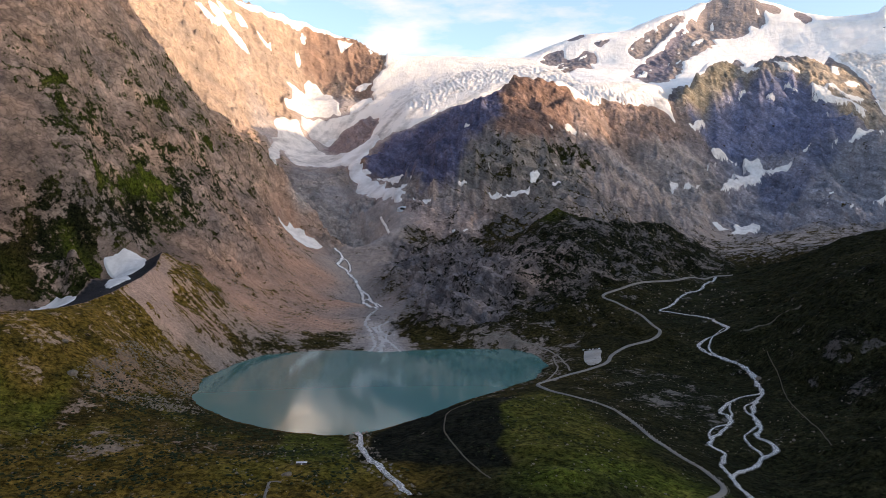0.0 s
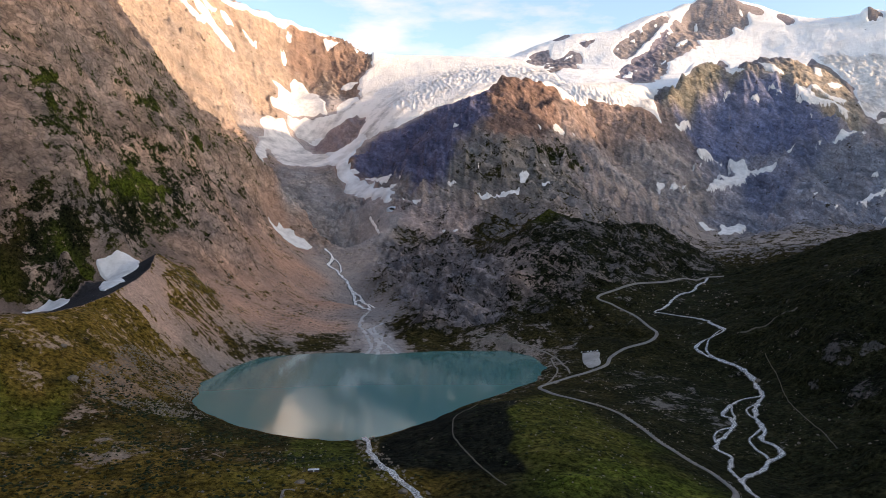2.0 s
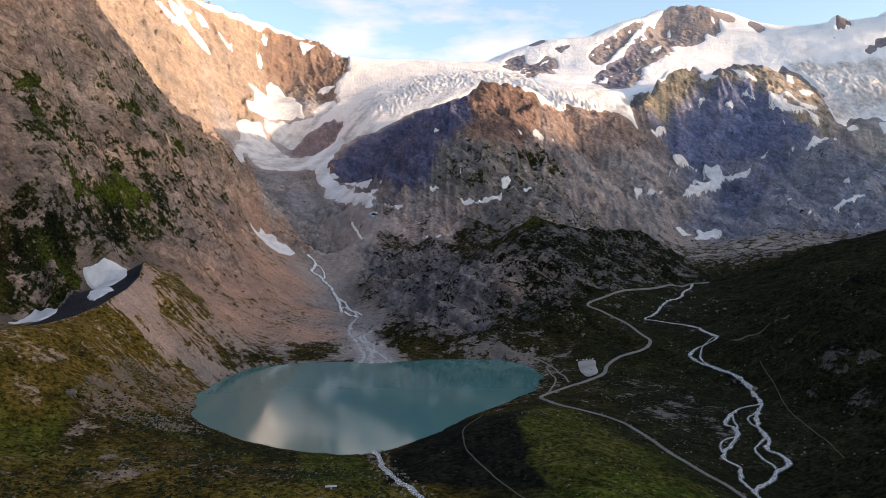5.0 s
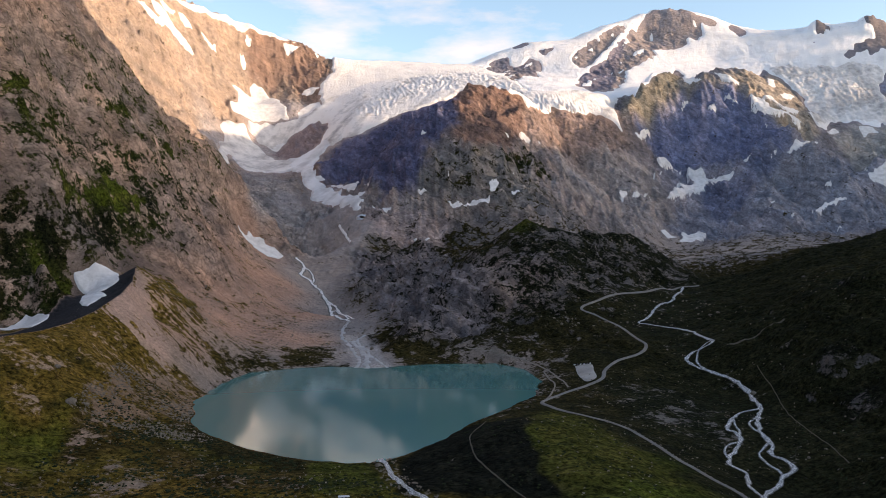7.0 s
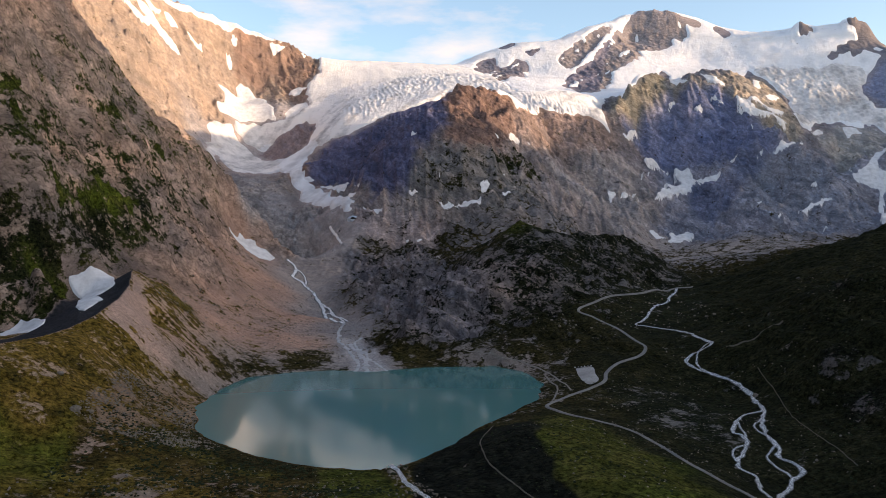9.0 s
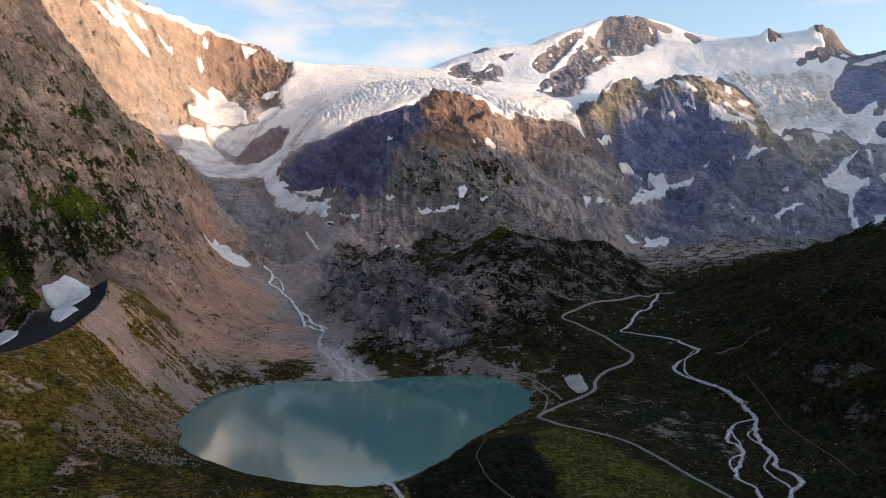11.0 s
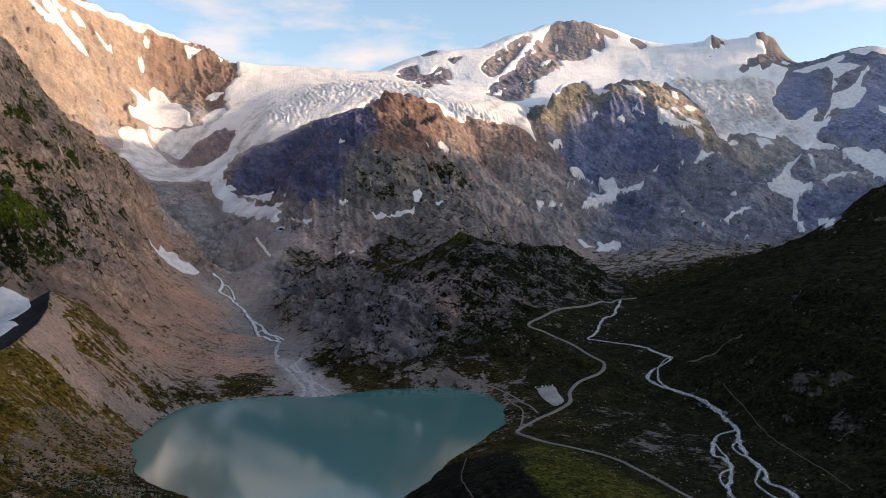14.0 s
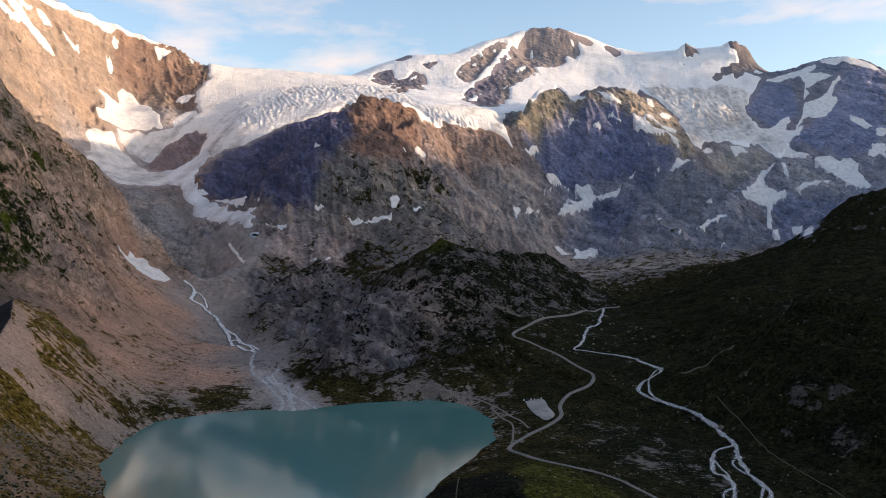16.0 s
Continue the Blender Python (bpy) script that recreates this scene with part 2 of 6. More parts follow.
STREAM_LINE = [(-260, 1962.6), (-241.4, 1939), (-238.4, 1911.1), (-242.4, 1876.5), (-226.6, 1859.7), (-211.8, 1825.2), (-194.5, 1786.2), (-179.3, 1735.8), (-169.2, 1699.3), (-161.7, 1662.4), (-143.4, 1563.7), (-122.1, 1530.6)]
FALL_LINE = [(-169.1, 2218.3), (-158.8, 2170.9), (-147.7, 2130.5), (-134.4, 2038.9)]
OUTLET_LINE = [(-73, 692), (-67, 666), (-65, 632), (-55, 589), (-43, 558), (-31, 534), (-21, 508)]
NEAR_TRACK = [(-110, 497), (-112, 508), (-113, 528), (-106, 529)]
PARKING = [(182.9, 1058.0), (203.6, 1048.6), (196.9, 1012.0), (191.2, 977.9), (177.7, 962.1), (171.7, 970.3), (172.8, 1000.4)]
DARK_BANK = [(-514, 969), (-536, 1065), (-470, 1035), (-422, 1040), (-401, 1084), (-443, 1286), (-448, 1298), (-462, 1279), (-452, 1264), (-428, 1161), (-434, 1136), (-436, 1068), (-483, 1072), (-538, 1071)]
DELTA_FAN = [(-130.5, 1352.8), (-113.8, 1386.7), (-94.2, 1332.7), (-71.1, 1237.5), (-65.6, 1161.7), (-42.7, 1105.4), (-120.5, 1107.4), (-104.2, 1165.6)]
SNOW_PATCHES = []
SNOW_PATCHES.append([(-384, 1937), (-367, 1978), (-327, 1973), (-285, 1951), (-298, 1926), (-323, 1906), (-359, 1931)])
SNOW_PATCHES.append([(-491, 1176), (-477, 1183), (-437, 1203), (-425, 1161), (-436, 1147), (-446, 1139), (-423, 1108), (-429, 1044), (-451, 1085), (-468, 1160)])
SNOW_PATCHES.append([(-538, 1055), (-524, 1103), (-484, 1075), (-480, 1059), (-482, 1017)])
SNOW_PATCHES.append([(2752, 3715), (2791, 3681), (2852, 3634), (2895, 3605), (2919, 3538), (2933, 3508), (2894, 3491), (2858, 3524), (2814, 3551), (2790, 3600), (2748, 3589), (2731, 3628), (2716, 3651)])
SNOW_PATCHES.append([(2599, 3735), (2656, 3701), (2689, 3679), (2676, 3642), (2634, 3652), (2664, 3607), (2693, 3543), (2656, 3557), (2609, 3559), (2579, 3562), (2555, 3572), (2542, 3527), (2521, 3516), (2495, 3507), (2556, 3578), (2584, 3630), (2592, 3673), (2537, 3697), (2479, 3707), (2455, 3755), (2502, 3748), (2560, 3750)])
SNOW_PATCHES.append([(2713, 3535), (2710, 3517), (2664, 3496), (2609, 3460), (2629, 3438), (2582, 3398), (2515, 3376), (2474, 3378), (2450, 3410), (2409, 3405), (2447, 3441), (2493, 3493), (2530, 3480), (2574, 3476), (2620, 3494), (2666, 3518)])
SNOW_PATCHES.append([(2501, 3503), (2444, 3446), (2394, 3405), (2321, 3350), (2258, 3305), (2294, 3318), (2373, 3375), (2428, 3413), (2484, 3461)])
SNOW_PATCHES.append([(2195, 3442), (2231, 3409), (2321, 3450), (2381, 3468), (2359, 3427), (2297, 3377), (2321, 3350), (2400, 3374), (2316, 3304), (2248, 3285), (2217, 3240), (2249, 3199), (2265, 3154), (2231, 3158), (2186, 3191), (2116, 3181), (2114, 3228), (2106, 3276)])
SNOW_PATCHES.append([(2278, 3135), (2312, 3118), (2330, 3071), (2380, 3064), (2353, 2984), (2325, 2961), (2302, 2894), (2245, 2781), (2223, 2820), (2218, 2875), (2227, 2964), (2237, 3060), (2253, 3139)])
SNOW_PATCHES.append([(2605, 3343), (2625, 3312), (2638, 3275), (2657, 3237), (2621, 3238), (2598, 3271), (2590, 3298)])
SNOW_PATCHES.append([(2646, 3222), (2691, 3204), (2643, 3153), (2615, 3174)])
SNOW_PATCHES.append([(2538, 3122), (2613, 3120), (2450, 2943), (2432, 3026)])
SNOW_PATCHES.append([(2109, 3183), (2053, 3144), (1985, 3126), (1918, 3058), (1851, 3029), (1831, 3039), (1872, 3125), (1829, 3017), (1872, 2985), (1898, 2956), (1853, 2897), (1615, 2529), (1629, 2519), (1875, 2896), (1912, 2951), (1953, 2963), (1999, 2973), (2011, 2997), (1968, 2992), (1939, 3024), (1965, 3071), (2046, 3127)])
SNOW_PATCHES.append([(1918, 2832), (1949, 2814), (1224, 1847), (1223, 1877), (1707, 2540)])
SNOW_PATCHES.append([(2033, 2973), (2085, 2989), (2152, 2972), (2198, 2946), (2205, 2932), (2143, 2945), (2076, 2960)])
SNOW_PATCHES.append([(1454, 3244), (1490, 3253), (1509, 3216), (1516, 3181), (1585, 3212), (1619, 3202), (1677, 3233), (1612, 3167), (1585, 3188), (1513, 3151), (1462, 3153), (1447, 3196)])
SNOW_PATCHES.append([(1510, 3266), (1563, 3292), (1587, 3239), (1692, 3295), (1669, 3261), (1588, 3217), (1556, 3255)])
SNOW_PATCHES.append([(1633, 3345), (1697, 3395), (1714, 3382), (1666, 3331), (1637, 3327)])
SNOW_PATCHES.append([(1464, 3141), (1469, 3118), (1483, 3116), (1463, 3115)])
SNOW_PATCHES.append([(1276, 3252), (1300, 3242), (1313, 3234), (1285, 3228)])
SNOW_PATCHES.append([(1172, 3272), (1211, 3288), (1218, 3281), (1190, 3268)])
SNOW_PATCHES.append([(1123, 3263), (1152, 3267), (1147, 3261)])
SNOW_PATCHES.append([(1361, 3286), (1380, 3266), (1388, 3252), (1365, 3261)])
SNOW_PATCHES.append([(1374, 3260), (1394, 3243), (1429, 3252), (1389, 3232)])
SNOW_PATCHES.append([(1223, 3389), (1443, 3858), (1276, 3379), (1289, 3319), (1271, 3339), (1249, 3335), (1224, 3349)])
SNOW_PATCHES.append([(1365, 3430), (1395, 3380), (1437, 3357), (1451, 3332), (1408, 3324), (1383, 3355)])
SNOW_PATCHES.append([(1806, 3796), (1648, 3423), (1648, 3402), (1599, 3383)])
SNOW_PATCHES.append([(1285, 3277), (1341, 3303), (1296, 3278)])
SNOW_PATCHES.append([(1017, 3101), (1055, 3119), (1078, 3118), (1118, 3127), (1155, 3140), (1117, 3124), (1058, 3096), (1023, 3086), (1011, 3095)])
SNOW_PATCHES.append([(1174, 3101), (1193, 3097), (1203, 3085), (1199, 3056), (1229, 3030), (1259, 3017), (1281, 3015), (1284, 3002), (1254, 2984), (1213, 2996), (1198, 3039), (1165, 3004), (1169, 2991), (1123, 2976), (1103, 2983), (1053, 2946), (988, 2924), (1066, 3003), (1094, 2998), (1072, 3018), (1071, 3026), (1109, 3023), (1146, 3054), (1140, 3123), (1152, 3122)])
SNOW_PATCHES.append([(782, 2823), (818, 2858), (811, 2823), (786, 2769), (772, 2787)])
SNOW_PATCHES.append([(821, 2816), (847, 2841), (893, 2878), (951, 2937), (868, 2841)])
SNOW_PATCHES.append([(951, 2990), (996, 3030), (1051, 3091), (992, 3018)])
SNOW_PATCHES.append([(1321, 3036), (1342, 3040), (1365, 3014), (1401, 3011), (1386, 3008), (1354, 3017), (1328, 3028)])
SNOW_PATCHES.append([(1404, 2979), (1419, 2980), (1449, 2988), (1430, 2974), (1412, 2976)])
SNOW_PATCHES.append([(1458, 2947), (1492, 2961), (1539, 2978), (1739, 3198), (1559, 2970), (1487, 2932)])
SNOW_PATCHES.append([(1401, 2656), (1461, 2696), (1504, 2693), (1552, 2714), (1553, 2701), (1508, 2681), (1456, 2670), (1406, 2643)])
SNOW_PATCHES.append([(1302, 2610), (1329, 2631), (1295, 2577)])
SNOW_PATCHES.append([(1431, 2566), (1430, 2534), (1421, 2515), (1419, 2537)])
SNOW_PATCHES.append([(1284, 2730), (1311, 2739), (1302, 2724)])
SNOW_PATCHES.append([(1245, 2668), (1251, 2644), (1247, 2649)])
SNOW_PATCHES.append([(1518, 2791), (1544, 2779), (1520, 2772)])
SNOW_PATCHES.append([(892, 2719), (916, 2723), (927, 2700), (946, 2688), (907, 2676), (896, 2700)])
SNOW_PATCHES.append([(976, 2752), (1004, 2733), (1045, 2769), (1061, 2744), (1071, 2738), (1020, 2678), (969, 2654), (935, 2661), (965, 2693)])
SNOW_PATCHES.append([(935, 3143), (955, 3133), (1030, 3226), (1031, 3215), (960, 3116), (938, 3118)])
SNOW_PATCHES.append([(782, 2967), (850, 3063), (837, 3046)])
SNOW_PATCHES.append([(1226, 3104), (1247, 3092), (1256, 3082), (1233, 3099)])
SNOW_PATCHES.append([(327, 2514), (339, 2513), (341, 2460), (336, 2469), (324, 2474)])
SNOW_PATCHES.append([(389, 2625), (408, 2656), (429, 2656), (443, 2649), (429, 2651), (409, 2642)])
SNOW_PATCHES.append([(450, 2662), (470, 2661), (465, 2654)])
SNOW_PATCHES.append([(68, 2490), (81, 2467), (79, 2457), (64, 2473)])
SNOW_PATCHES.append([(111, 2230), (126, 2226), (126, 2221)])
SNOW_PATCHES.append([(83, 2218), (104, 2223), (99, 2219)])
SNOW_PATCHES.append([(104, 2169), (125, 2163), (145, 2157), (166, 2153), (188, 2156), (211, 2167), (229, 2160), (224, 2151), (196, 2146), (172, 2148), (151, 2148), (124, 2156)])
SNOW_PATCHES.append([(237, 2220), (261, 2236), (269, 2229), (253, 2208), (232, 2183)])
SNOW_PATCHES.append([(293, 2212), (321, 2230), (320, 2207), (299, 2201)])
SNOW_PATCHES.append([(302, 2293), (321, 2320), (321, 2313)])
SNOW_PATCHES.append([(35, 2197), (52, 2205), (70, 2213), (55, 2194)])
SNOW_PATCHES.append([(-93, 2225), (-69, 2170), (-47, 2190), (-28, 2172), (-7, 2197), (-35, 2163), (-58, 2163), (-82, 2181)])
SNOW_PATCHES.append([(-214, 2624), (-188, 2599), (-164, 2539), (-148, 2526), (-129, 2513), (-119, 2501), (-130, 2434), (-156, 2460), (-179, 2529)])
SNOW_PATCHES.append([(-105, 2407), (-86, 2344), (-96, 2393)])
SNOW_PATCHES.append([(-271, 2655), (-245, 2655), (-226, 2646), (-260, 2632)])
SNOW_PATCHES.append([(-278, 2610), (-227, 2590), (-176, 2494), (-226, 2559)])
SNOW_PATCHES.append([(-125, 2390), (-97, 2306), (-120, 2296)])
SNOW_PATCHES.append([(20, 2060), (32, 2060), (28, 2051)])
SNOW_PATCHES.append([(48, 2053), (71, 2055), (55, 2046)])
SNOW_PATCHES.append([(-381, 3327), (-372, 3364), (-345, 3426), (-304, 3446), (-291, 3397), (-320, 3354), (-349, 3323)])
SNOW_PATCHES.append([(-386, 3549), (-353, 3572), (-307, 3571), (-330, 3537), (-361, 3524)])
SNOW_PATCHES.append([(-479, 3714), (-430, 3738), (-394, 3772), (-428, 3712), (-458, 3678)])
SNOW_PATCHES.append([(-345, 3755), (-323, 3778), (-324, 3741)])
SNOW_PATCHES.append([(-648, 3580), (-632, 3596), (-615, 3581), (-634, 3565)])
SNOW_PATCHES.append([(1796, 3273), (1859, 3320), (1873, 3298), (1827, 3278)])
SNOW_PATCHES.append([(1957, 3307), (1989, 3313), (2017, 3291), (2020, 3255), (1987, 3267), (1946, 3248), (1957, 3274)])
SNOW_PATCHES.append([(2092, 3359), (2115, 3329), (2082, 3291), (2075, 3313)])
SNOW_PATCHES.append([(2119, 3169), (2127, 3151), (2077, 3062), (2051, 3042), (2092, 3119)])
SNOW_PATCHES.append([(-924, 3048), (-907, 3119), (-878, 3165), (-858, 3207), (-837, 3228), (-857, 3164), (-873, 3106), (-894, 3072)])
SNOW_PATCHES.append([(-914, 3184), (-898, 3219), (-863, 3246), (-837, 3243), (-812, 3258), (-784, 3277), (-769, 3267), (-793, 3238), (-820, 3216), (-838, 3206), (-864, 3189), (-888, 3171)])
SNOW_PATCHES.append([(-899, 3255), (-875, 3278), (-843, 3300), (-851, 3276), (-872, 3242)])
SNOW_PATCHES.append([(-844, 3311), (-834, 3356), (-800, 3351), (-789, 3368), (-804, 3310), (-826, 3299)])
SNOW_PATCHES.append([(-775, 3379), (-747, 3396), (-720, 3450), (-718, 3421), (-743, 3362)])
SNOW_PATCHES.append([(-868, 3385), (-846, 3535), (-776, 3600), (-694, 3678), (-602, 3723), (-557, 3757), (-481, 3753), (-419, 3775), (-477, 3723), (-549, 3698), (-617, 3659), (-705, 3601), (-775, 3533), (-833, 3428)])
SNOW_PATCHES.append([(-627, 3644), (-603, 3644), (-612, 3625), (-631, 3622)])

# ---- tints and turf by area: name, rag of the rim, blur, rock tint, turf, lushness, dryness ----
ZONES = []
# knob: the flank's blue shade and the sunlit top are put into the tints
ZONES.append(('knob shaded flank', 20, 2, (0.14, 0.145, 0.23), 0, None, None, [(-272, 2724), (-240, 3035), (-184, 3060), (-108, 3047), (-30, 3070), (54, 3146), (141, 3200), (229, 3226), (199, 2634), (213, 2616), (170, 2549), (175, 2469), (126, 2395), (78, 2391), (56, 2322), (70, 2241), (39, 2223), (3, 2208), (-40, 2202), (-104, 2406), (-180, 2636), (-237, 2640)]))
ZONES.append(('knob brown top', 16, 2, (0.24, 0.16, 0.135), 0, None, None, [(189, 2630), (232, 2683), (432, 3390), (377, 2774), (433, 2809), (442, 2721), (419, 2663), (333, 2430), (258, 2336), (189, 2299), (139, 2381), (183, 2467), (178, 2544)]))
ZONES.append(('cliff under the icefall', 14, 2, (0.36, 0.265, 0.23), 0, None, None, [(445, 2822), (497, 2876), (627, 3058), (768, 3163), (850, 3133), (913, 3114), (840, 3004), (739, 2926), (699, 2936), (624, 2894), (509, 2687), (444, 2653), (422, 2674)]))
ZONES.append(('knob ribs', 24, 3, (0.27, 0.24, 0.22), 0.32, 0.1, 0.1, [(72, 2326), (175, 2306), (273, 2335), (378, 2375), (431, 2323), (285, 2101), (227, 2171), (128, 2188), (44, 2198)]))
ZONES.append(('knob turf strip', 16, 2, None, 0.62, 0.16, 0.0, [(259, 2341), (344, 2443), (450, 2602), (467, 2459), (436, 2408), (378, 2371), (302, 2323), (255, 2321)]))
ZONES.append(('grey scree slope', 20, 3, (0.37, 0.33, 0.32), 0.0, 0.0, 0.0, [(525, 2675), (718, 2928), (883, 3029), (976, 3037), (1017, 2969), (979, 2823), (829, 2657), (636, 2439), (616, 2601), (508, 2482)]))
ZONES.append(('pink slabs', 20, 3, (0.38, 0.305, 0.285), 0.15, 0.0, 0.1, [(-122, 2192), (-15, 2156), (108, 2139), (141, 2083), (81, 2038), (-48, 2047), (-124, 2096)]))
ZONES.append(('brown moraine', 12, 3, (0.28, 0.245, 0.228), 0.0, 0.0, 0.0, [(-495, 2703), (-422, 2760), (-344, 2701), (-273, 2559), (-222, 2397), (-281, 2420), (-340, 2443), (-418, 2505)]))
ZONES.append(('tan tower', 12, 2, (0.26, 0.24, 0.2), 0, None, None, [(976, 3396), (1004, 3301), (1090, 3332), (1382, 3890), (1212, 3381), (1189, 3296), (1120, 3279), (1057, 3246), (964, 3191), (911, 3208)]))
# the sunlight on the dark peak's crest is put into this tint
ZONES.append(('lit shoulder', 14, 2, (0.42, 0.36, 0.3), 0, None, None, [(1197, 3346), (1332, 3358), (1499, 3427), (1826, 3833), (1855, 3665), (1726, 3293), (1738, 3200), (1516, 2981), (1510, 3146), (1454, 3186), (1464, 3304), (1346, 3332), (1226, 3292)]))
# wall, gully and mound: blue shade and haze put into the tints
ZONES.append(('blue shaded wall', 18, 2, (0.21, 0.235, 0.36), 0, None, None, [(939, 3188), (1054, 3237), (1173, 3287), (1244, 3277), (1367, 3319), (1450, 3304), (1449, 3175), (1503, 3111), (1486, 2971), (1421, 2985), (1364, 3012), (1311, 3051), (1223, 3120), (1133, 3134), (1032, 3119), (984, 3149)]))
ZONES.append(('blue shaded gully', 16, 2, (0.2, 0.22, 0.31), 0, None, None, [(1133, 2972), (1195, 3032), (1271, 2993), (1364, 3012), (1475, 2951), (1407, 2959), (1294, 2879), (1233, 2849), (1162, 2795), (1124, 2903)]))
ZONES.append(('dark mound', 22, 3, (0.31, 0.315, 0.36), 0.1, 0.05, 0.2, [(1362, 2963), (1489, 2934), (1780, 3203), (1877, 3186), (1849, 2989), (1611, 2525), (1412, 2453), (1275, 2568), (1243, 2740)]))
ZONES.append(('ice-worn slabs', 14, 2, (0.43, 0.4, 0.375), 0, None, None, [(1806, 3289), (1968, 3323), (2084, 3285), (2103, 3194), (1946, 3090), (1840, 3071), (1839, 3211)]))
# east peak: distance haze and shade are painted as blue tints
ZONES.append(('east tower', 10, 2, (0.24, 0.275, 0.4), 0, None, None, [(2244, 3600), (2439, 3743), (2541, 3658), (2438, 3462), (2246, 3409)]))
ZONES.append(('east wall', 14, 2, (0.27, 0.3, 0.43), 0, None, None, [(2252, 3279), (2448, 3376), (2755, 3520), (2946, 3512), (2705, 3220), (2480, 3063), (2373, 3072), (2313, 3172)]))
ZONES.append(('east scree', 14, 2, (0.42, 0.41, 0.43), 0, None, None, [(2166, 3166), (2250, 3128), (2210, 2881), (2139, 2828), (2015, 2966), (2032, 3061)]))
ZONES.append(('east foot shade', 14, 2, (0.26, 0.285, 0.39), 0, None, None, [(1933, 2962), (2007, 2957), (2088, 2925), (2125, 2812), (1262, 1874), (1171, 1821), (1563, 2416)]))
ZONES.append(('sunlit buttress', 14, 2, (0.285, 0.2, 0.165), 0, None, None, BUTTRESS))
ZONES.append(('glacier rock', 8, 1, (0.31, 0.25, 0.255), 0, None, None, ROCK_ISLAND))
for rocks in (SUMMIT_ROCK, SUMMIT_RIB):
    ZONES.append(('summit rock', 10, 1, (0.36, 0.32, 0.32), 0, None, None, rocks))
ZONES.append(('left upper wall', 30, 5, (0.46, 0.33, 0.26), 0.34, 0.4, None, [(-640, 1323), (-629, 1770), (-691, 2901), (-534, 2831), (-412, 1949), (-457, 1770), (-494, 1577), (-584, 1463), (-626, 1286)]))
ZONES.append(('left mid wall', 40, 6, None, 0.5, 0.34, 0.0, [(-617, 1263), (-580, 1451), (-493, 1569), (-452, 1747), (-413, 1696), (-418, 1364), (-436, 1307), (-512, 1252), (-580, 1173)]))
ZONES.append(('left dark scrub', 16, 3, (0.4, 0.3, 0.245), 0.74, 0.05, 0.0, [(-576, 1160), (-560, 1192), (-522, 1209), (-505, 1259), (-482, 1375), (-481, 1476), (-459, 1539), (-452, 1409), (-469, 1330), (-469, 1207), (-491, 1185), (-509, 1168), (-489, 1165), (-466, 1049), (-538, 1070)]))
ZONES.append(('left scrub band', 16, 3, None, 0.45, 0.2, 0.0, [(-472, 1565), (-450, 1894), (-431, 1874), (-431, 1583), (-452, 1509)]))
ZONES.append(('left ledge', 14, 1, None, 0.95, 1.0, 0.0, [(-526, 1232), (-511, 1301), (-510, 1409), (-468, 1453), (-466, 1398), (-479, 1345), (-502, 1297), (-518, 1238)]))
ZONES.append(('left gully turf', 9, 1, None, 0.9, 0.7, 0.0, [(-554, 1153), (-521, 1165), (-489, 1172), (-492, 1121), (-537, 1145)]))
ZONES.append(('left foot turf', 14, 3, None, 0.7, 0.22, 0.0, [(-540, 1141), (-488, 1110), (-473, 1080), (-484, 1040), (-541, 1077), (-554, 1108)]))
ZONES.append(('high ledge', 8, 1, None, 0.9, 0.7, 0.0, [(-625, 1285), (-609, 1329), (-598, 1287), (-619, 1271)]))
ZONES.append(('high ledge', 10, 1, None, 0.75, 0.6, 0.0, [(-612, 1461), (-573, 1515), (-569, 1493), (-597, 1471)]))
ZONES.append(('high ledge', 12, 1, None, 0.65, 0.5, 0.0, [(-589, 1255), (-577, 1451), (-572, 1429), (-577, 1239)]))
ZONES.append(('high ledge', 8, 1, None, 0.7, 0.5, 0.0, [(-564, 1574), (-540, 1630), (-538, 1596), (-549, 1527)]))
ZONES.append(('high ledge', 5, 1, None, 0.8, 0.5, 0.0, [(-506, 1693), (-497, 1775), (-491, 1731), (-500, 1682)]))
ZONES.append(('moraine turf', 9, 2, (0.42, 0.29, 0.2), 0.8, 0.07, 0.95, [(-498, 976), (-409, 850), (-389, 962), (-352, 982), (-282, 993), (-298, 965), (-328, 903), (-339, 850), (-349, 779), (-349, 711), (-381, 697)]))
ZONES.append(('moraine bare rim', 7, 2, (0.48, 0.325, 0.25), 0.0, 0, 1.0, [(-390, 966), (-402, 1167), (-389, 1151), (-306, 967), (-330, 979), (-355, 977)]))
ZONES.append(('boulder heap', 14, 3, (0.25, 0.17, 0.115), 0.45, 0.05, 0.8, [(-349, 779), (-338, 849), (-321, 889), (-314, 840), (-297, 855), (-265, 827), (-281, 779), (-312, 740), (-333, 764)]))
ZONES.append(('shore rubble', 8, 3, (0.29, 0.195, 0.13), 0.55, 0.06, 0.6, [(-327, 886), (-298, 965), (-281, 984), (-269, 959), (-261, 850), (-265, 811), (-296, 842), (-319, 833)]))
ZONES.append(('dark heath', 16, 2, None, 0.8, 0.02, 0.4, [(-333, 764), (-310, 742), (-277, 729), (-229, 695), (-178, 623), (-147, 648), (-120, 583), (-185, 583), (-233, 663), (-275, 702), (-316, 654), (-336, 717)]))
ZONES.append(('green pasture', 9, 2, None, 1.0, 0.5, 0.7, [(-382, 699), (-368, 703), (-327, 652), (-314, 621), (-341, 635), (-366, 663)]))
ZONES.append(('olive strip', 7, 1, None, 0.9, 0.25, 0.5, [(-299, 791), (-225, 696), (-172, 650), (-164, 669), (-204, 699), (-243, 762), (-277, 810)]))
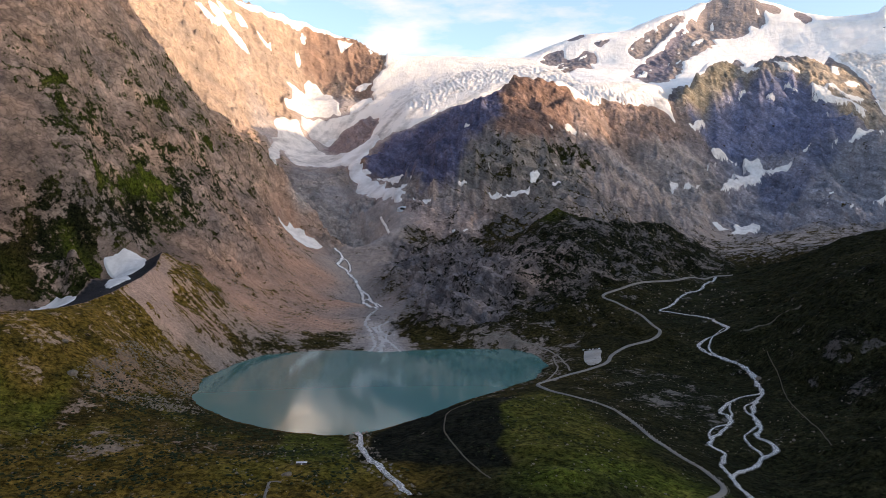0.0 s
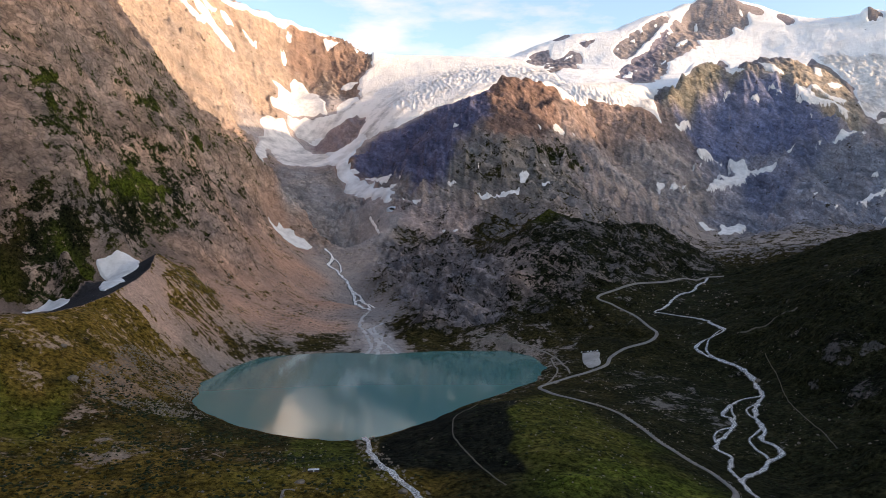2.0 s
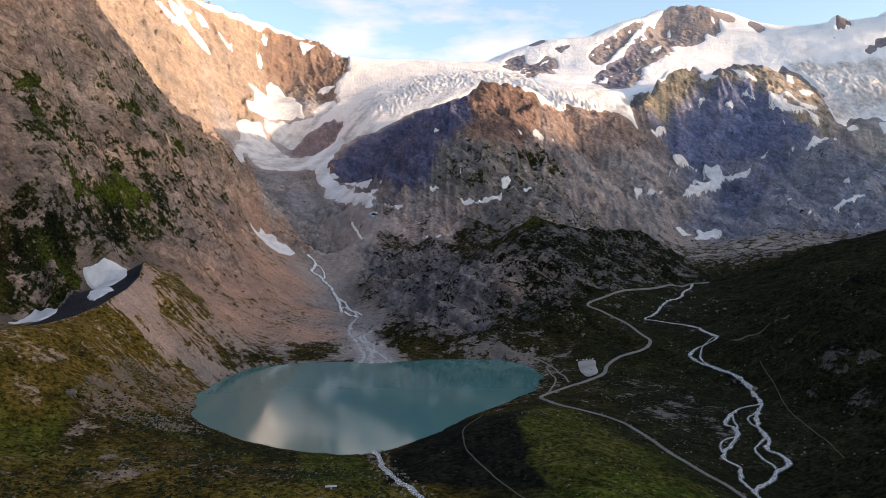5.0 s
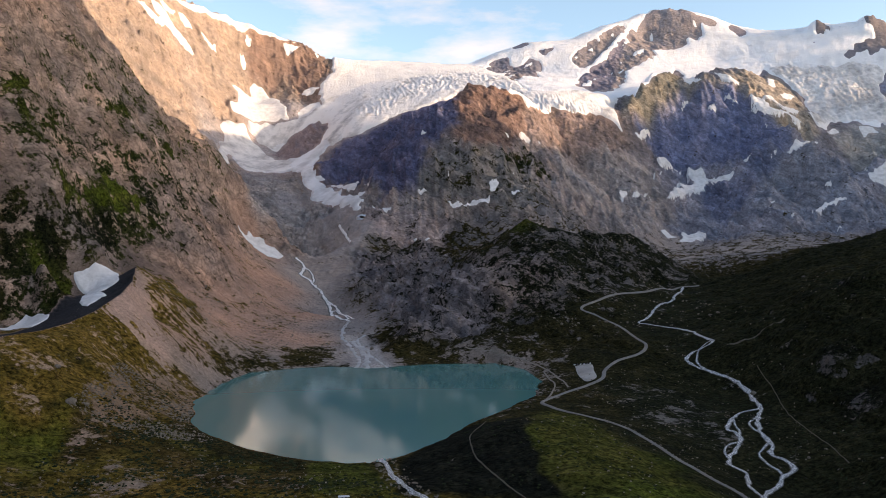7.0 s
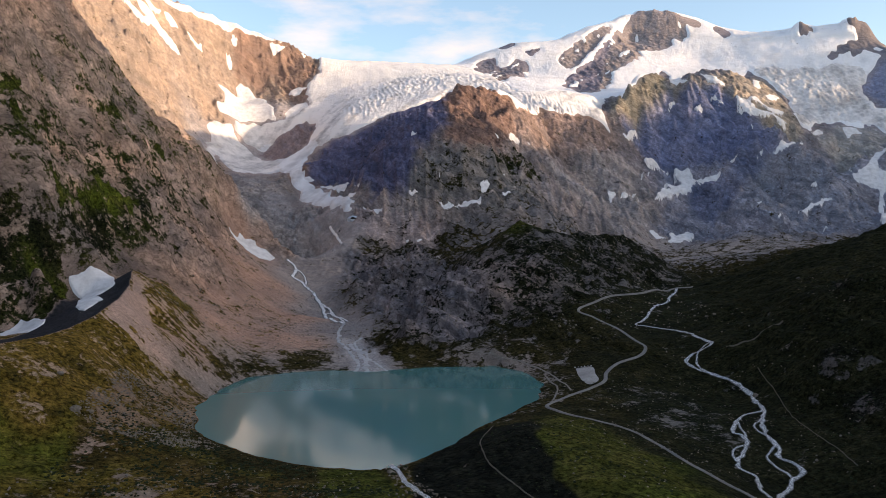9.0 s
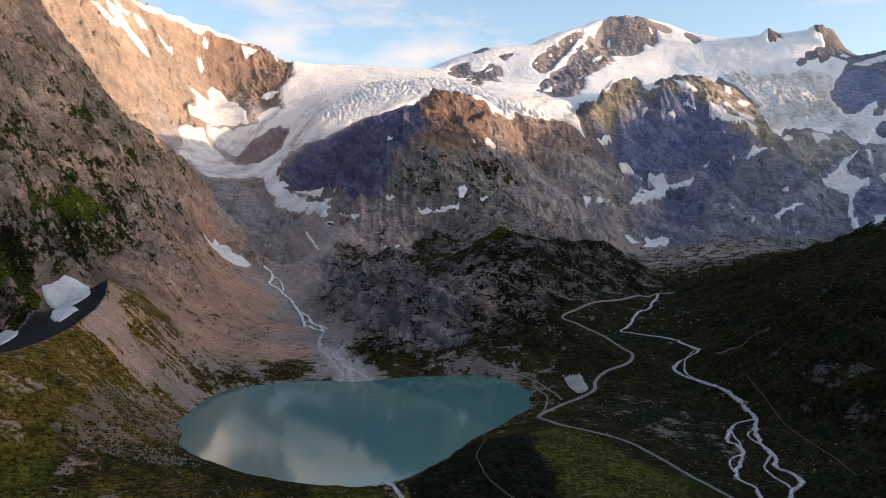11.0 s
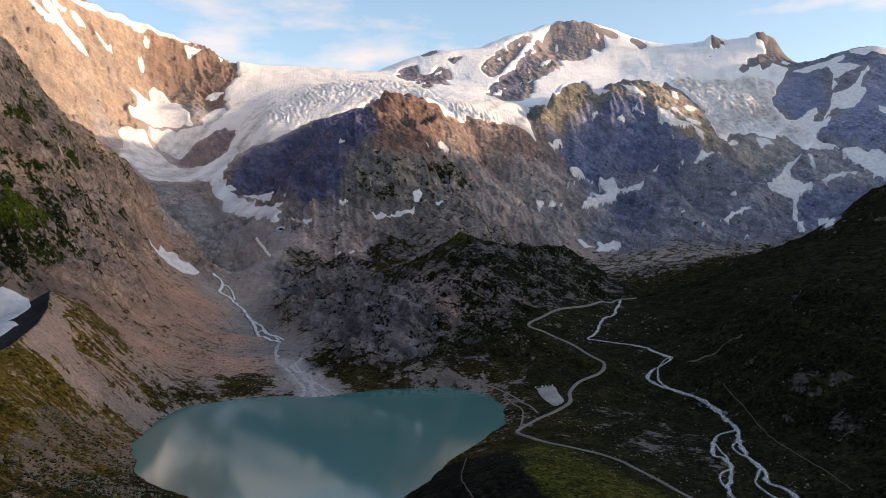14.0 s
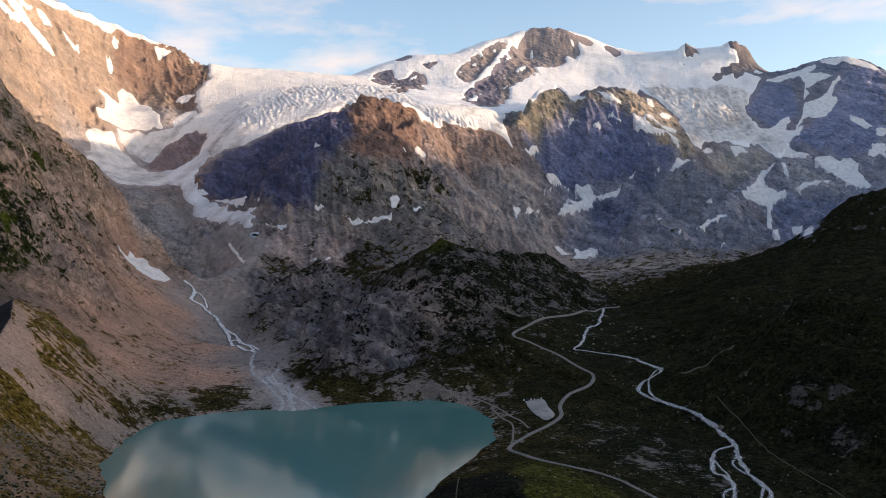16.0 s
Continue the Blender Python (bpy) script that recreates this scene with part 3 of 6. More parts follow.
ZONES.append(('brown pasture', 16, 5, (0.25, 0.19, 0.145), 0.55, 0.12, 0.7, [(-361, 650), (-339, 628), (-311, 614), (-273, 684), (-235, 650), (-230, 590), (-327, 570)]))
ZONES.append(('delta turf', 7, 2, None, 0.8, 0.08, 0.2, [(-261, 1118), (-232, 1123), (-171, 1170), (-111, 1169), (-112, 1238), (-174, 1280), (-205, 1197)]))
# meadow hill: its lit and its shaded slope are put into the turf colour
ZONES.append(('meadow crest lit green', 12, 5, None, 1.3, 0.4, 0.25, [(69, 782), (104, 836), (125, 751), (141, 654), (157, 574), (63, 539), (46, 546), (48, 624)]))
ZONES.append(('meadow shaded side', 5, 1, None, 1.3, 0.0, 0.0, [(-62, 664), (-12, 772), (33, 795), (66, 785), (45, 624), (42, 548), (-59, 576)]))
ZONES.append(('outlet turf', 6, 2, None, 1.1, 0.5, 0.2, [(-130, 691), (-80, 680), (-66, 574), (-124, 581)]))
ZONES.append(('knoll slabs', 40, 5, (0.235, 0.19, 0.175), 0.42, 0.04, 0.0, [(-28, 1297), (100, 1603), (176, 1542), (250, 1457), (174, 1320), (106, 1346), (36, 1234)]))
ZONES.append(('knoll dark', 45, 7, None, 0.62, 0.04, 0.0, [(173, 1569), (810, 2508), (564, 1577), (310, 1382), (192, 1267), (59, 1208), (38, 1254), (174, 1320)]))
ZONES.append(('grey ledges', 26, 4, (0.225, 0.195, 0.195), 0.27, 0.02, 0.0, GREY_LEDGES))
ZONES.append(('hillside outcrop', 12, 2, (0.14, 0.122, 0.11), 0.52, 0.0, 0.0, [(409.4, 882.1), (425.1, 875.3), (444.2, 861.5), (434.0, 849.2), (408.9, 847.8)]))
ZONES.append(('hillside outcrop', 12, 2, (0.14, 0.122, 0.11), 0.52, 0.0, 0.0, [(392.8, 800.1), (414.6, 806.0), (431.5, 789.3), (393.3, 732.1), (373.3, 740.7)]))
ZONES.append(('hillside outcrop', 8, 2, (0.14, 0.122, 0.11), 0.52, 0.0, 0.0, [(517.7, 1033.5), (559.1, 1086.6), (558.6, 1059.3), (510.0, 993.1)]))
ZONES.append(('stony river bank', 16, 6, (0.16, 0.15, 0.135), 0.72, 0.06, 0.0, [(194, 949), (270, 951), (305, 861), (247, 737), (216, 745), (184, 826)]))
ZONES.append(('delta gravel', 14, 3, (0.30, 0.275, 0.26), 0.1, 0, 0, [(-131, 1550), (-82, 1472), (-76, 1282), (-50, 1140), (-147, 1146), (-124, 1297), (-135, 1435)]))
ZONES.append(('delta fan', 6, 1, (0.40, 0.375, 0.36), -1, 0, 0, DELTA_FAN))
ZONES.append(('stream flat', 14, 3, (0.38, 0.345, 0.33), 0.0, 0, 0, [(-233, 1967), (-108, 2011), (-82, 2114), (-179, 2294), (-276, 2426), (-326, 2314)]))
ZONES.append(('tongue slabs', 12, 3, (0.385, 0.35, 0.335), 0, 0, 0, [(-495, 2668), (-404, 2737), (-279, 2458), (-268, 2315), (-343, 1993), (-381, 2019)]))
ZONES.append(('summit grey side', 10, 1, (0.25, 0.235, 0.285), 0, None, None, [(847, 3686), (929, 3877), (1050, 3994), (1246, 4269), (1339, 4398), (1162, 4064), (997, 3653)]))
SERACS = [(-214, 3218), (-90, 3334), (128, 3616), (463, 3753), (532, 3251), (410, 2808), (252, 3303), (49, 3250), (-64, 3129)]
TONGUE_ICE = [(-262, 3249), (-252, 3180), (-265, 3122), (-289, 3090), (-353, 3074), (-400, 3084), (-364, 2964), (-309, 2643), (-274, 2575), (-252, 2508), (-215, 2428), (-163, 2312), (-122, 2206), (-105, 2220), (-120, 2296), (-179, 2492), (-219, 2582), (-244, 2627), (-270, 2667), (-278, 2747), (-277, 3030), (-237, 3084), (-184, 3084)]

# ---- terrain maths ----
rng = np.random.RandomState(7)
PERM = np.concatenate([rng.permutation(512)] * 3)
ANGLE = rng.rand(512) * 2 * np.pi
GRADX, GRADY = np.cos(ANGLE), np.sin(ANGLE)
SPACEZ = rng.rand(512) * 2 - 1
SPACEX, SPACEY = GRADX * np.sqrt(1 - SPACEZ ** 2), GRADY * np.sqrt(1 - SPACEZ ** 2)


def pnoise(x, y):
    """Gradient noise, about -0.7 to 0.7."""
    xi, yi = np.floor(x).astype(int), np.floor(y).astype(int)
    xf, yf = x - xi, y - yi
    u, v = xf * xf * xf * (xf * (xf * 6 - 15) + 10), yf * yf * yf * (yf * (yf * 6 - 15) + 10)
    total = 0
    for dx, dy, w in ((0, 0, (1 - u) * (1 - v)), (1, 0, u * (1 - v)), (0, 1, (1 - u) * v), (1, 1, u * v)):
        h = PERM[(PERM[(xi + dx) % 512] + yi + dy) % 512]
        total = total + w * (GRADX[h] * (xf - dx) + GRADY[h] * (yf - dy))
    return total


def fbm(x, y, octaves, gain=0.5):
    total, amp = 0, 1.0
    for k in range(octaves):
        total = total + amp * pnoise(x * 2 ** k + 17.3 * k, y * 2 ** k - 9.1 * k)
        amp *= gain
    return total


def pnoise3(x, y, z):
    """Gradient noise in space, about -0.7 to 0.7."""
    xi, yi, zi = np.floor(x).astype(int), np.floor(y).astype(int), np.floor(z).astype(int)
    xf, yf, zf = x - xi, y - yi, z - zi
    u, v, w = (f * f * (3 - 2 * f) for f in (xf, yf, zf))
    total = 0
    for dz in (0, 1):
        hz = PERM[(zi + dz) % 512]
        for dy in (0, 1):
            hy = PERM[(hz + yi + dy) % 512]
            wy = (v if dy else 1 - v) * (w if dz else 1 - w)
            for dx in (0, 1):
                h = PERM[(hy + xi + dx) % 512]
                total = total + (u if dx else 1 - u) * wy * (SPACEX[h] * (xf - dx) + SPACEY[h] * (yf - dy) + SPACEZ[h] * (zf - dz))
    return total


def ridged3(x, y, z, octaves, gain=0.55):
    """Ridged noise in space, about -0.5 to 0.5."""
    total, amp, weight, norm = 0, 1.0, 1.0, 0.0
    for k in range(octaves):
        n = np.clip(1 - np.abs(pnoise3(x * 2.07 ** k + 31.7 * k, y * 2.07 ** k + 11.9 * k, z * 2.07 ** k)) * 1.7, 0, 1) ** 2
        total = total + amp * weight * n
        weight = np.clip(n * 1.6, 0, 1)
        norm += amp
        amp *= gain
    return total / norm - 0.5


def ridged(x, y, octaves, gain=0.55):
    """Ridged noise: sharp crests, 0 to about 1."""
    total, amp, weight, norm = 0, 1.0, 1.0, 0.0
    for k in range(octaves):
        n = 1 - np.abs(pnoise(x * 2.07 ** k + 31.7 * k, y * 2.07 ** k + 11.9 * k)) * 1.7
        n = np.clip(n, 0, 1) ** 2
        total = total + amp * weight * n
        weight = np.clip(n * 1.6, 0, 1)
        norm += amp
        amp *= gain
    return total / norm


# guide lines of the landforms: crests, faces, shores, beds
SHORE = [(-262, 841, 0), (-278, 941, 0), (-268, 1029, 0), (-245, 1105, 0), (-192, 1130, 0), (-131, 1145, 0), (-66, 1134, 0), (-3, 1155, 0), (93, 1160, 0), (124, 1104, 0), (131, 1015, 0), (108, 940, 0), (64, 869, 0), (20, 813, 0), (-13, 752, 0), (-42, 716, 0), (-69, 685, 0), (-108, 689, 0), (-144, 700, 0), (-186, 731, 0), (-229, 783, 0)]
MORAINE = [(-483, 744, 92), (-424, 800, 91), (-417, 830, 90), (-413, 870, 88), (-407, 925, 89), (-392, 967, 98), (-389, 1051, 110), (-397, 1125, 120), (-408, 1186, 138)]
TROUGH = [(-538, 1070, 65), (-503, 1144, 79), (-464, 1176, 112), (-461, 1274, 134)]
LEFT_EDGE = [(-1121, 1395, 1047), (-952, 1581, 983), (-760, 1674, 805), (-678, 1767, 660), (-616, 1814, 561), (-562, 1860, 475), (-463, 1953, 396), (-398, 2027, 314), (-320, 2065, 202), (-255, 2000, 121)]
LEFT_FACE = [(-794, 1116, 406), (-732, 1023, 176), (-581, 1097, 145), (-621, 1277, 411), (-502, 1310, 247), (-692, 1395, 634), (-622, 1523, 510), (-585, 1231, 332), (-591, 1437, 395), (-587, 1727, 473), (-537, 1230, 276), (-494, 1599, 335), (-522, 1518, 337), (-464, 1691, 275), (-466, 1211, 185), (-447, 1429, 212), (-427, 1894, 262), (-510, 1122, 165), (-398, 1473, 159), (-512, 2006, 347)]
TALUS = [(-377, 1253, 113), (-348, 1454, 80), (-311, 1683, 84), (-244, 1567, 28), (-367, 1088, 80), (-312, 1072, 50), (-359, 922, 60), (-279, 1305, 31), (-304, 1249, 39), (-269, 1730, 78), (-340, 1934, 141), (-386, 1931, 180), (-375, 1975, 173), (-200, 1562, 34), (-178, 1321, 10), (-224, 1321, 28)]
STREAM = [(-142, 2186, 216), (-90, 2091, 188), (-172, 2000, 132), (-243, 1962, 113), (-222, 1860, 77), (-172, 1720, 37), (-154, 1640, 14), (-112, 1395, 15), (-113, 1256, 7), (-91, 1144, 3)]
GLACIER = [(-183, 2278, 233), (-248, 2492, 268), (-354, 2790, 365), (-501, 2976, 399), (-665, 3069, 511), (-453, 3247, 488), (-524, 3394, 686), (-341, 3223, 551), (-276, 3236, 580), (-258, 2790, 404), (-139, 3162, 619), (37, 3302, 717), (112, 3586, 845), (-207, 3580, 812), (-424, 3348, 656)]
SUNLIT_RIDGE = [(-1328, 3069, 1556), (-1094, 3302, 1348), (-871, 3488, 1130), (-707, 3627, 1106), (-521, 3720, 1053), (-372, 3766, 1005), (-247, 3832, 967), (-65, 3952, 970), (101, 4046, 980), (300, 4111, 990)]
SUNLIT_FACE = [(-1176, 2511, 1034), (-988, 2697, 914), (-913, 2744, 758), (-834, 2790, 625), (-695, 2930, 526), (-784, 3046, 747), (-857, 2889, 850), (-745, 3363, 941), (-628, 3576, 850), (-517, 3651, 941), (-400, 3708, 929), (-748, 3052, 607), (-672, 3293, 685), (-571, 3495, 696), (-676, 3592, 1010), (-404, 3580, 788)]
HUMP_CREST = [(-240, 2697, 387), (-157, 2716, 444), (-44, 2697, 504), (82, 2585, 550), (174, 2623, 597), (227, 2716, 655), (320, 2799, 683), (392, 2827, 669), (459, 2883, 649), (563, 2957, 610), (715, 3088, 614), (891, 3181, 621)]
HUMP_BACK = [(83, 3348, 748), (327, 3488, 824), (507, 3255, 732), (610, 3208, 717), (758, 3274, 733), (881, 3311, 727), (589, 3097, 662), (807, 3199, 665)]
HUMP_LEFT = [(64, 2480, 472), (-6, 2657, 465), (-82, 2672, 415), (-171, 2675, 340), (145, 2544, 545)]
HUMP_FACE = [(352, 2609, 537), (407, 2641, 477), (607, 2983, 557), (756, 3141, 620), (794, 3045, 543), (641, 2859, 424), (736, 2842, 361), (862, 2852, 301), (606, 2517, 236), (425, 2430, 336), (532, 2506, 306), (-140, 2418, 290), (-59, 2186, 241)]
HUMP_RIB = [(-4, 2267, 340), (87, 2246, 371), (206, 2318, 424), (63, 2200, 284), (306, 2232, 293), (373, 2112, 230), (143, 2158, 253)]
KNOLL = [(186, 1720, 174), (230, 1655, 211), (297, 1581, 174), (358, 1637, 191), (459, 1674, 180), (531, 1720, 144), (620, 1767, 90)]
KNOLL_FACE = [(285, 1521, 146), (135, 1351, 60), (134, 1379, 93), (210, 1466, 138), (359, 1588, 152), (408, 1530, 124), (201, 1380, 83), (70, 1329, 43), (17, 1369, 47), (-49, 1322, 15), (-96, 1703, 94), (-4, 1681, 72), (-69, 2057, 172), (14, 2033, 144), (116, 2061, 172), (33, 1321, 46), (-21, 1237, 20), (94, 1162, 21), (186, 1237, 37), (258, 1320, 64), (289, 1109, 33), (451, 1562, 87), (72, 1581, 114)]
BACK_VALLEY = [(232, 1934, 140), (558, 2000, 98), (744, 2325, 110), (885, 2623, 123), (966, 2464, 135), (1094, 2372, 153), (1395, 2139, 130)]
DARK_PEAK = [(890, 3181, 649), (966, 3255, 754), (1074, 3348, 834), (1167, 3405, 857), (1246, 3441, 822), (1324, 3460, 849), (1455, 3488, 890), (1575, 3488, 878), (1682, 3460, 832), (1745, 3394, 743), (1813, 3302, 609), (1857, 3116, 407), (1831, 2790, 197)]
DARK_FACE = [(996, 3310, 730), (1032, 3228, 611), (1193, 3275, 689), (1330, 3322, 792), (1246, 3171, 586), (1355, 3105, 536), (1490, 3195, 703), (1480, 3033, 573), (1501, 2870, 472), (1144, 3120, 440)]
DARK_FOOT = [(1228, 2924, 328), (1305, 2772, 300), (1009, 2798, 203), (1144, 3084, 384), (1301, 3040, 419), (1418, 2864, 290), (1170, 2744, 210), (751, 2744, 305)]
SUMMIT = [(369, 4138, 1003), (525, 4232, 1080), (710, 4278, 1163), (934, 4324, 1180), (1149, 4418, 1290), (1361, 4510, 1378), (1507, 4585, 1435), (1690, 4605, 1449), (1878, 4585, 1389), (2055, 4538, 1286)]
FAR_HORNS = [(2199, 4464, 1268), (2330, 4324, 1265), (2352, 4278, 1316), (2394, 4241, 1263), (2498, 4073, 1281), (2570, 3999, 1176), (2614, 3952, 1081)]
EAST_PEAK = [(2694, 3860, 1088), (2721, 3720, 1125), (2846, 3627, 1135), (2966, 3534, 1071), (3148, 3441, 917), (3493, 3255, 711)]
SNOWFIELD = [(515, 3976, 961), (753, 3952, 954), (857, 3720, 851), (962, 3627, 803), (1408, 4381, 1202), (1670, 4092, 1052), (1896, 3906, 999), (1629, 3390, 793), (2016, 3580, 811), (1981, 3302, 619), (2292, 3580, 822), (2437, 3441, 806), (2609, 3348, 799)]
EAST_FACE = [(1876, 2980, 354), (1878, 3069, 474), (2268, 3116, 558), (2598, 3162, 646), (2080, 2883, 375), (1809, 2697, 228), (2261, 2790, 416)]
HILL_CREST = [(586, 1534, 93), (642, 1488, 113), (689, 1451, 140), (752, 1423, 166), (835, 1423, 189), (929, 1433, 193), (1059, 1395, 181), (1302, 1209, 242)]
HILL_BACK = [(1173, 1814, 194), (1267, 1860, 249), (1372, 1906, 313), (1491, 1906, 343), (1680, 1860, 392)]
HILL_FACE = [(536, 998, 141), (520, 987, 123), (457, 871, 72), (390, 1037, 50), (390, 826, 20), (392, 751, 24), (421, 868, 57), (438, 1023, 61), (451, 1190, 59), (327, 604, 7), (272, 632, -23), (837, 930, 177), (651, 651, 112), (1116, 837, 242)]
RIVER = [(503, 1507, 70), (362, 1283, 45), (347, 1080, 27), (343, 940, -2), (332, 858, -4), (285, 809, -5), (281, 688, -12), (235, 679, -14), (218, 577, -14), (279, 418, -19)]
MEADOW = [(129, 976, 7), (181, 994, 14), (108, 846, 7), (61, 574, 20), (42, 707, 26), (116, 772, 14), (78, 521, 20), (122, 521, 8), (-11, 647, 9), (-37, 629, 5), (16, 507, 9), (186, 549, -5), (177, 642, 1), (164, 744, 2), (246, 893, 1), (222, 1079, 25)]
MEADOW_RIDGE = [(44, 716, 26), (50, 651, 21), (54, 595, 18), (58, 535, 15), (62, 488, 12)]
NEAR_LEFT = [(-102, 574, 7), (-204, 604, 7), (-284, 595, 10), (-240, 502, 11), (-170, 502, 11), (-101, 507, 10), (-353, 740, 42), (-376, 834, 65), (-318, 850, 28), (-349, 860, 56), (-294, 790, 11), (-362, 688, 23), (-35, 530, 5), (-60, 642, 1), (-294, 930, 7)]
# per landform: relief in metres, grass, rock tint with some shade and haze in it, whether its points form one line
LANDFORMS = {
    "shore": (SHORE, 0.3, 0.25, (0.26, 0.22, 0.19), 2),
    "moraine": (MORAINE, 1.0, 0.46, (0.50, 0.335, 0.235), 1),
    # trough: near black, its shade is put into the tint
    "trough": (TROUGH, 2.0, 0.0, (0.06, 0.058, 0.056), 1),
    "left_edge": (LEFT_EDGE, 32, 0.2, (0.47, 0.325, 0.255), 1),
    "left_face": (LEFT_FACE, 40, 0.44, (0.49, 0.34, 0.265), 0),
    "talus": (TALUS, 3.5, 0.10, (0.45, 0.28, 0.205), 0),
    "stream": (STREAM, 4, 0.0, (0.32, 0.285, 0.265), 1),
    "glacier": (GLACIER, 8, 0.0, (0.45, 0.41, 0.40), 0),
    "sunlit_ridge": (SUNLIT_RIDGE, 25, 0.0, (0.42, 0.325, 0.265), 1),
    "sunlit_face": (SUNLIT_FACE, 40, 0.0, (0.365, 0.288, 0.236), 0),
    "hump_crest": (HUMP_CREST, 20, 0.0, (0.30, 0.20, 0.15), 1),
    "hump_back": (HUMP_BACK, 4, 0.0, (0.28, 0.215, 0.18), 0),
    "hump_face": (HUMP_FACE, 62, 0.14, (0.335, 0.285, 0.272), 0),
    # hump_left: dark rock, with the flank's shade added to its tint
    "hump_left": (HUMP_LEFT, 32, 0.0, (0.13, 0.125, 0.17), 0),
    "hump_rib": (HUMP_RIB, 42, 0.42, (0.295, 0.258, 0.245), 0),
    "knoll": (KNOLL, 12, 0.6, (0.165, 0.148, 0.14), 1),
    "knoll_face": (KNOLL_FACE, 18, 0.74, (0.145, 0.13, 0.125), 0),
    "back_valley": (BACK_VALLEY, 4, 0.22, (0.34, 0.30, 0.28), 0),
    "dark_peak": (DARK_PEAK, 22, 0.02, (0.24, 0.225, 0.24), 1),
    # dark_face, dark_foot: blue haze of the distance put into the rock tint
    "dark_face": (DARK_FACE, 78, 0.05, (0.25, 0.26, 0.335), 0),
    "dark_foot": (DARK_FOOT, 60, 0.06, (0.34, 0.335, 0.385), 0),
    "summit": (SUMMIT, 14, 0.0, (0.27, 0.255, 0.29), 1),
    "far_horns": (FAR_HORNS, 10, 0.0, (0.22, 0.205, 0.215), 1),
    # east_peak, east_face: bluish because haze is mixed into the tint
    "east_peak": (EAST_PEAK, 20, 0.0, (0.26, 0.28, 0.36), 1),
    "snowfield": (SNOWFIELD, 14, 0.0, (0.26, 0.25, 0.285), 0),
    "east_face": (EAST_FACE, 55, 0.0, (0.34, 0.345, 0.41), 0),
    # the three hill tints are lowered: the slopes' shade is put into them
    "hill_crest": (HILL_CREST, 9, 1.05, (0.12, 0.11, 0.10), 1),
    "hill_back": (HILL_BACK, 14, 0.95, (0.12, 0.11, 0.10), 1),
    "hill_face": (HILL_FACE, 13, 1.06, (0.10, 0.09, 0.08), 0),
    "river": (RIVER, 0.6, 0.75, (0.25, 0.235, 0.22), 1),
    "meadow": (MEADOW, 3.5, 0.95, (0.24, 0.225, 0.20), 0),
    "meadow_ridge": (MEADOW_RIDGE, 2.5, 1.0, (0.24, 0.225, 0.20), 1),
    "near_left": (NEAR_LEFT, 7.0, 0.70, (0.28, 0.20, 0.15), 0),
}
OWNERS = ["ground", "left_mountain", "sunlit_mountain", "glacier_knob", "rocky_knoll", "dark_peak", "summit_massif", "east_peak", "west_hill", "far_hill"]
OWNER_OF = {"left_edge": 1, "left_face": 1, "sunlit_ridge": 2, "sunlit_face": 2, "hump_crest": 3, "hump_face": 3, "hump_rib": 3, "hump_left": 3, "dark_foot": 5, "hump_back": 6, "glacier": 6,
            "knoll": 4, "knoll_face": 4, "dark_peak": 5, "dark_face": 5, "summit": 6, "far_horns": 6, "snowfield": 6, "east_peak": 7, "east_face": 7,
            "hill_crest": 8, "hill_face": 8, "hill_back": 9}

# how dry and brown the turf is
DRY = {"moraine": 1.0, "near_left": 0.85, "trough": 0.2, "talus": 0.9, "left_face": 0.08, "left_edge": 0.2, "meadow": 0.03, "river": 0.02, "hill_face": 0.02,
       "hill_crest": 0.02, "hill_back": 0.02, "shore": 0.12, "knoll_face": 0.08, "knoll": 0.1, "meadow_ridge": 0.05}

pts, feat, own = [], [], []
for landform, (line, relief, grass, tint, chain) in LANDFORMS.items():
    line = [np.array(p, float) for p in line]
    dense = list(line)
    if chain:
        dense += [(a + b) / 2 for a, b in zip(line, line[1:] + (line[:1] if chain == 2 else []))]
    for p in dense:
        pts.append(p)
        feat.append((relief, grass, *tint, DRY.get(landform, 0.25)))
        own.append(OWNER_OF.get(landform, 0))
lake_x, lake_y = np.mean([p[0] for p in SHORE]), np.mean([p[1] for p in SHORE])
# behind these crests the land falls away: distance and drop
for line, back, drop in ((LEFT_EDGE[3:], 120, 110), (MORAINE[1:8], 26, 15), (HUMP_CREST[:9], 110, 55), (DARK_PEAK[:10], 100, 50), (KNOLL[1:6], 110, 30), (HILL_CREST[:6], 120, 25), (SUMMIT[1:], 200, 90), (SUNLIT_RIDGE, 150, 60)):
    for p in line:
        d = np.array((p[0] + 70.0, p[1] - 60.0))
        d /= np.linalg.norm(d)
        pts.append(np.array((p[0] + d[0] * back, p[1] + d[1] * back, p[2] - drop)))
        feat.append(feat[[i for i, q in enumerate(pts) if tuple(q) == tuple(map(float, p))][0]])
        own.append(own[[i for i, q in enumerate(pts) if tuple(q) == tuple(map(float, p))][0]])
for p in SHORE:  # the lake bed, and the bank just outside the shore
    for k, z in ((0.75, -5.0), (0.4, -9.0)):
        pts.append(np.array((lake_x + (p[0] - lake_x) * k, lake_y + (p[1] - lake_y) * k, z)))
        feat.append((0.3, 0, 0.26, 0.22, 0.19, 0.5))
        own.append(0)
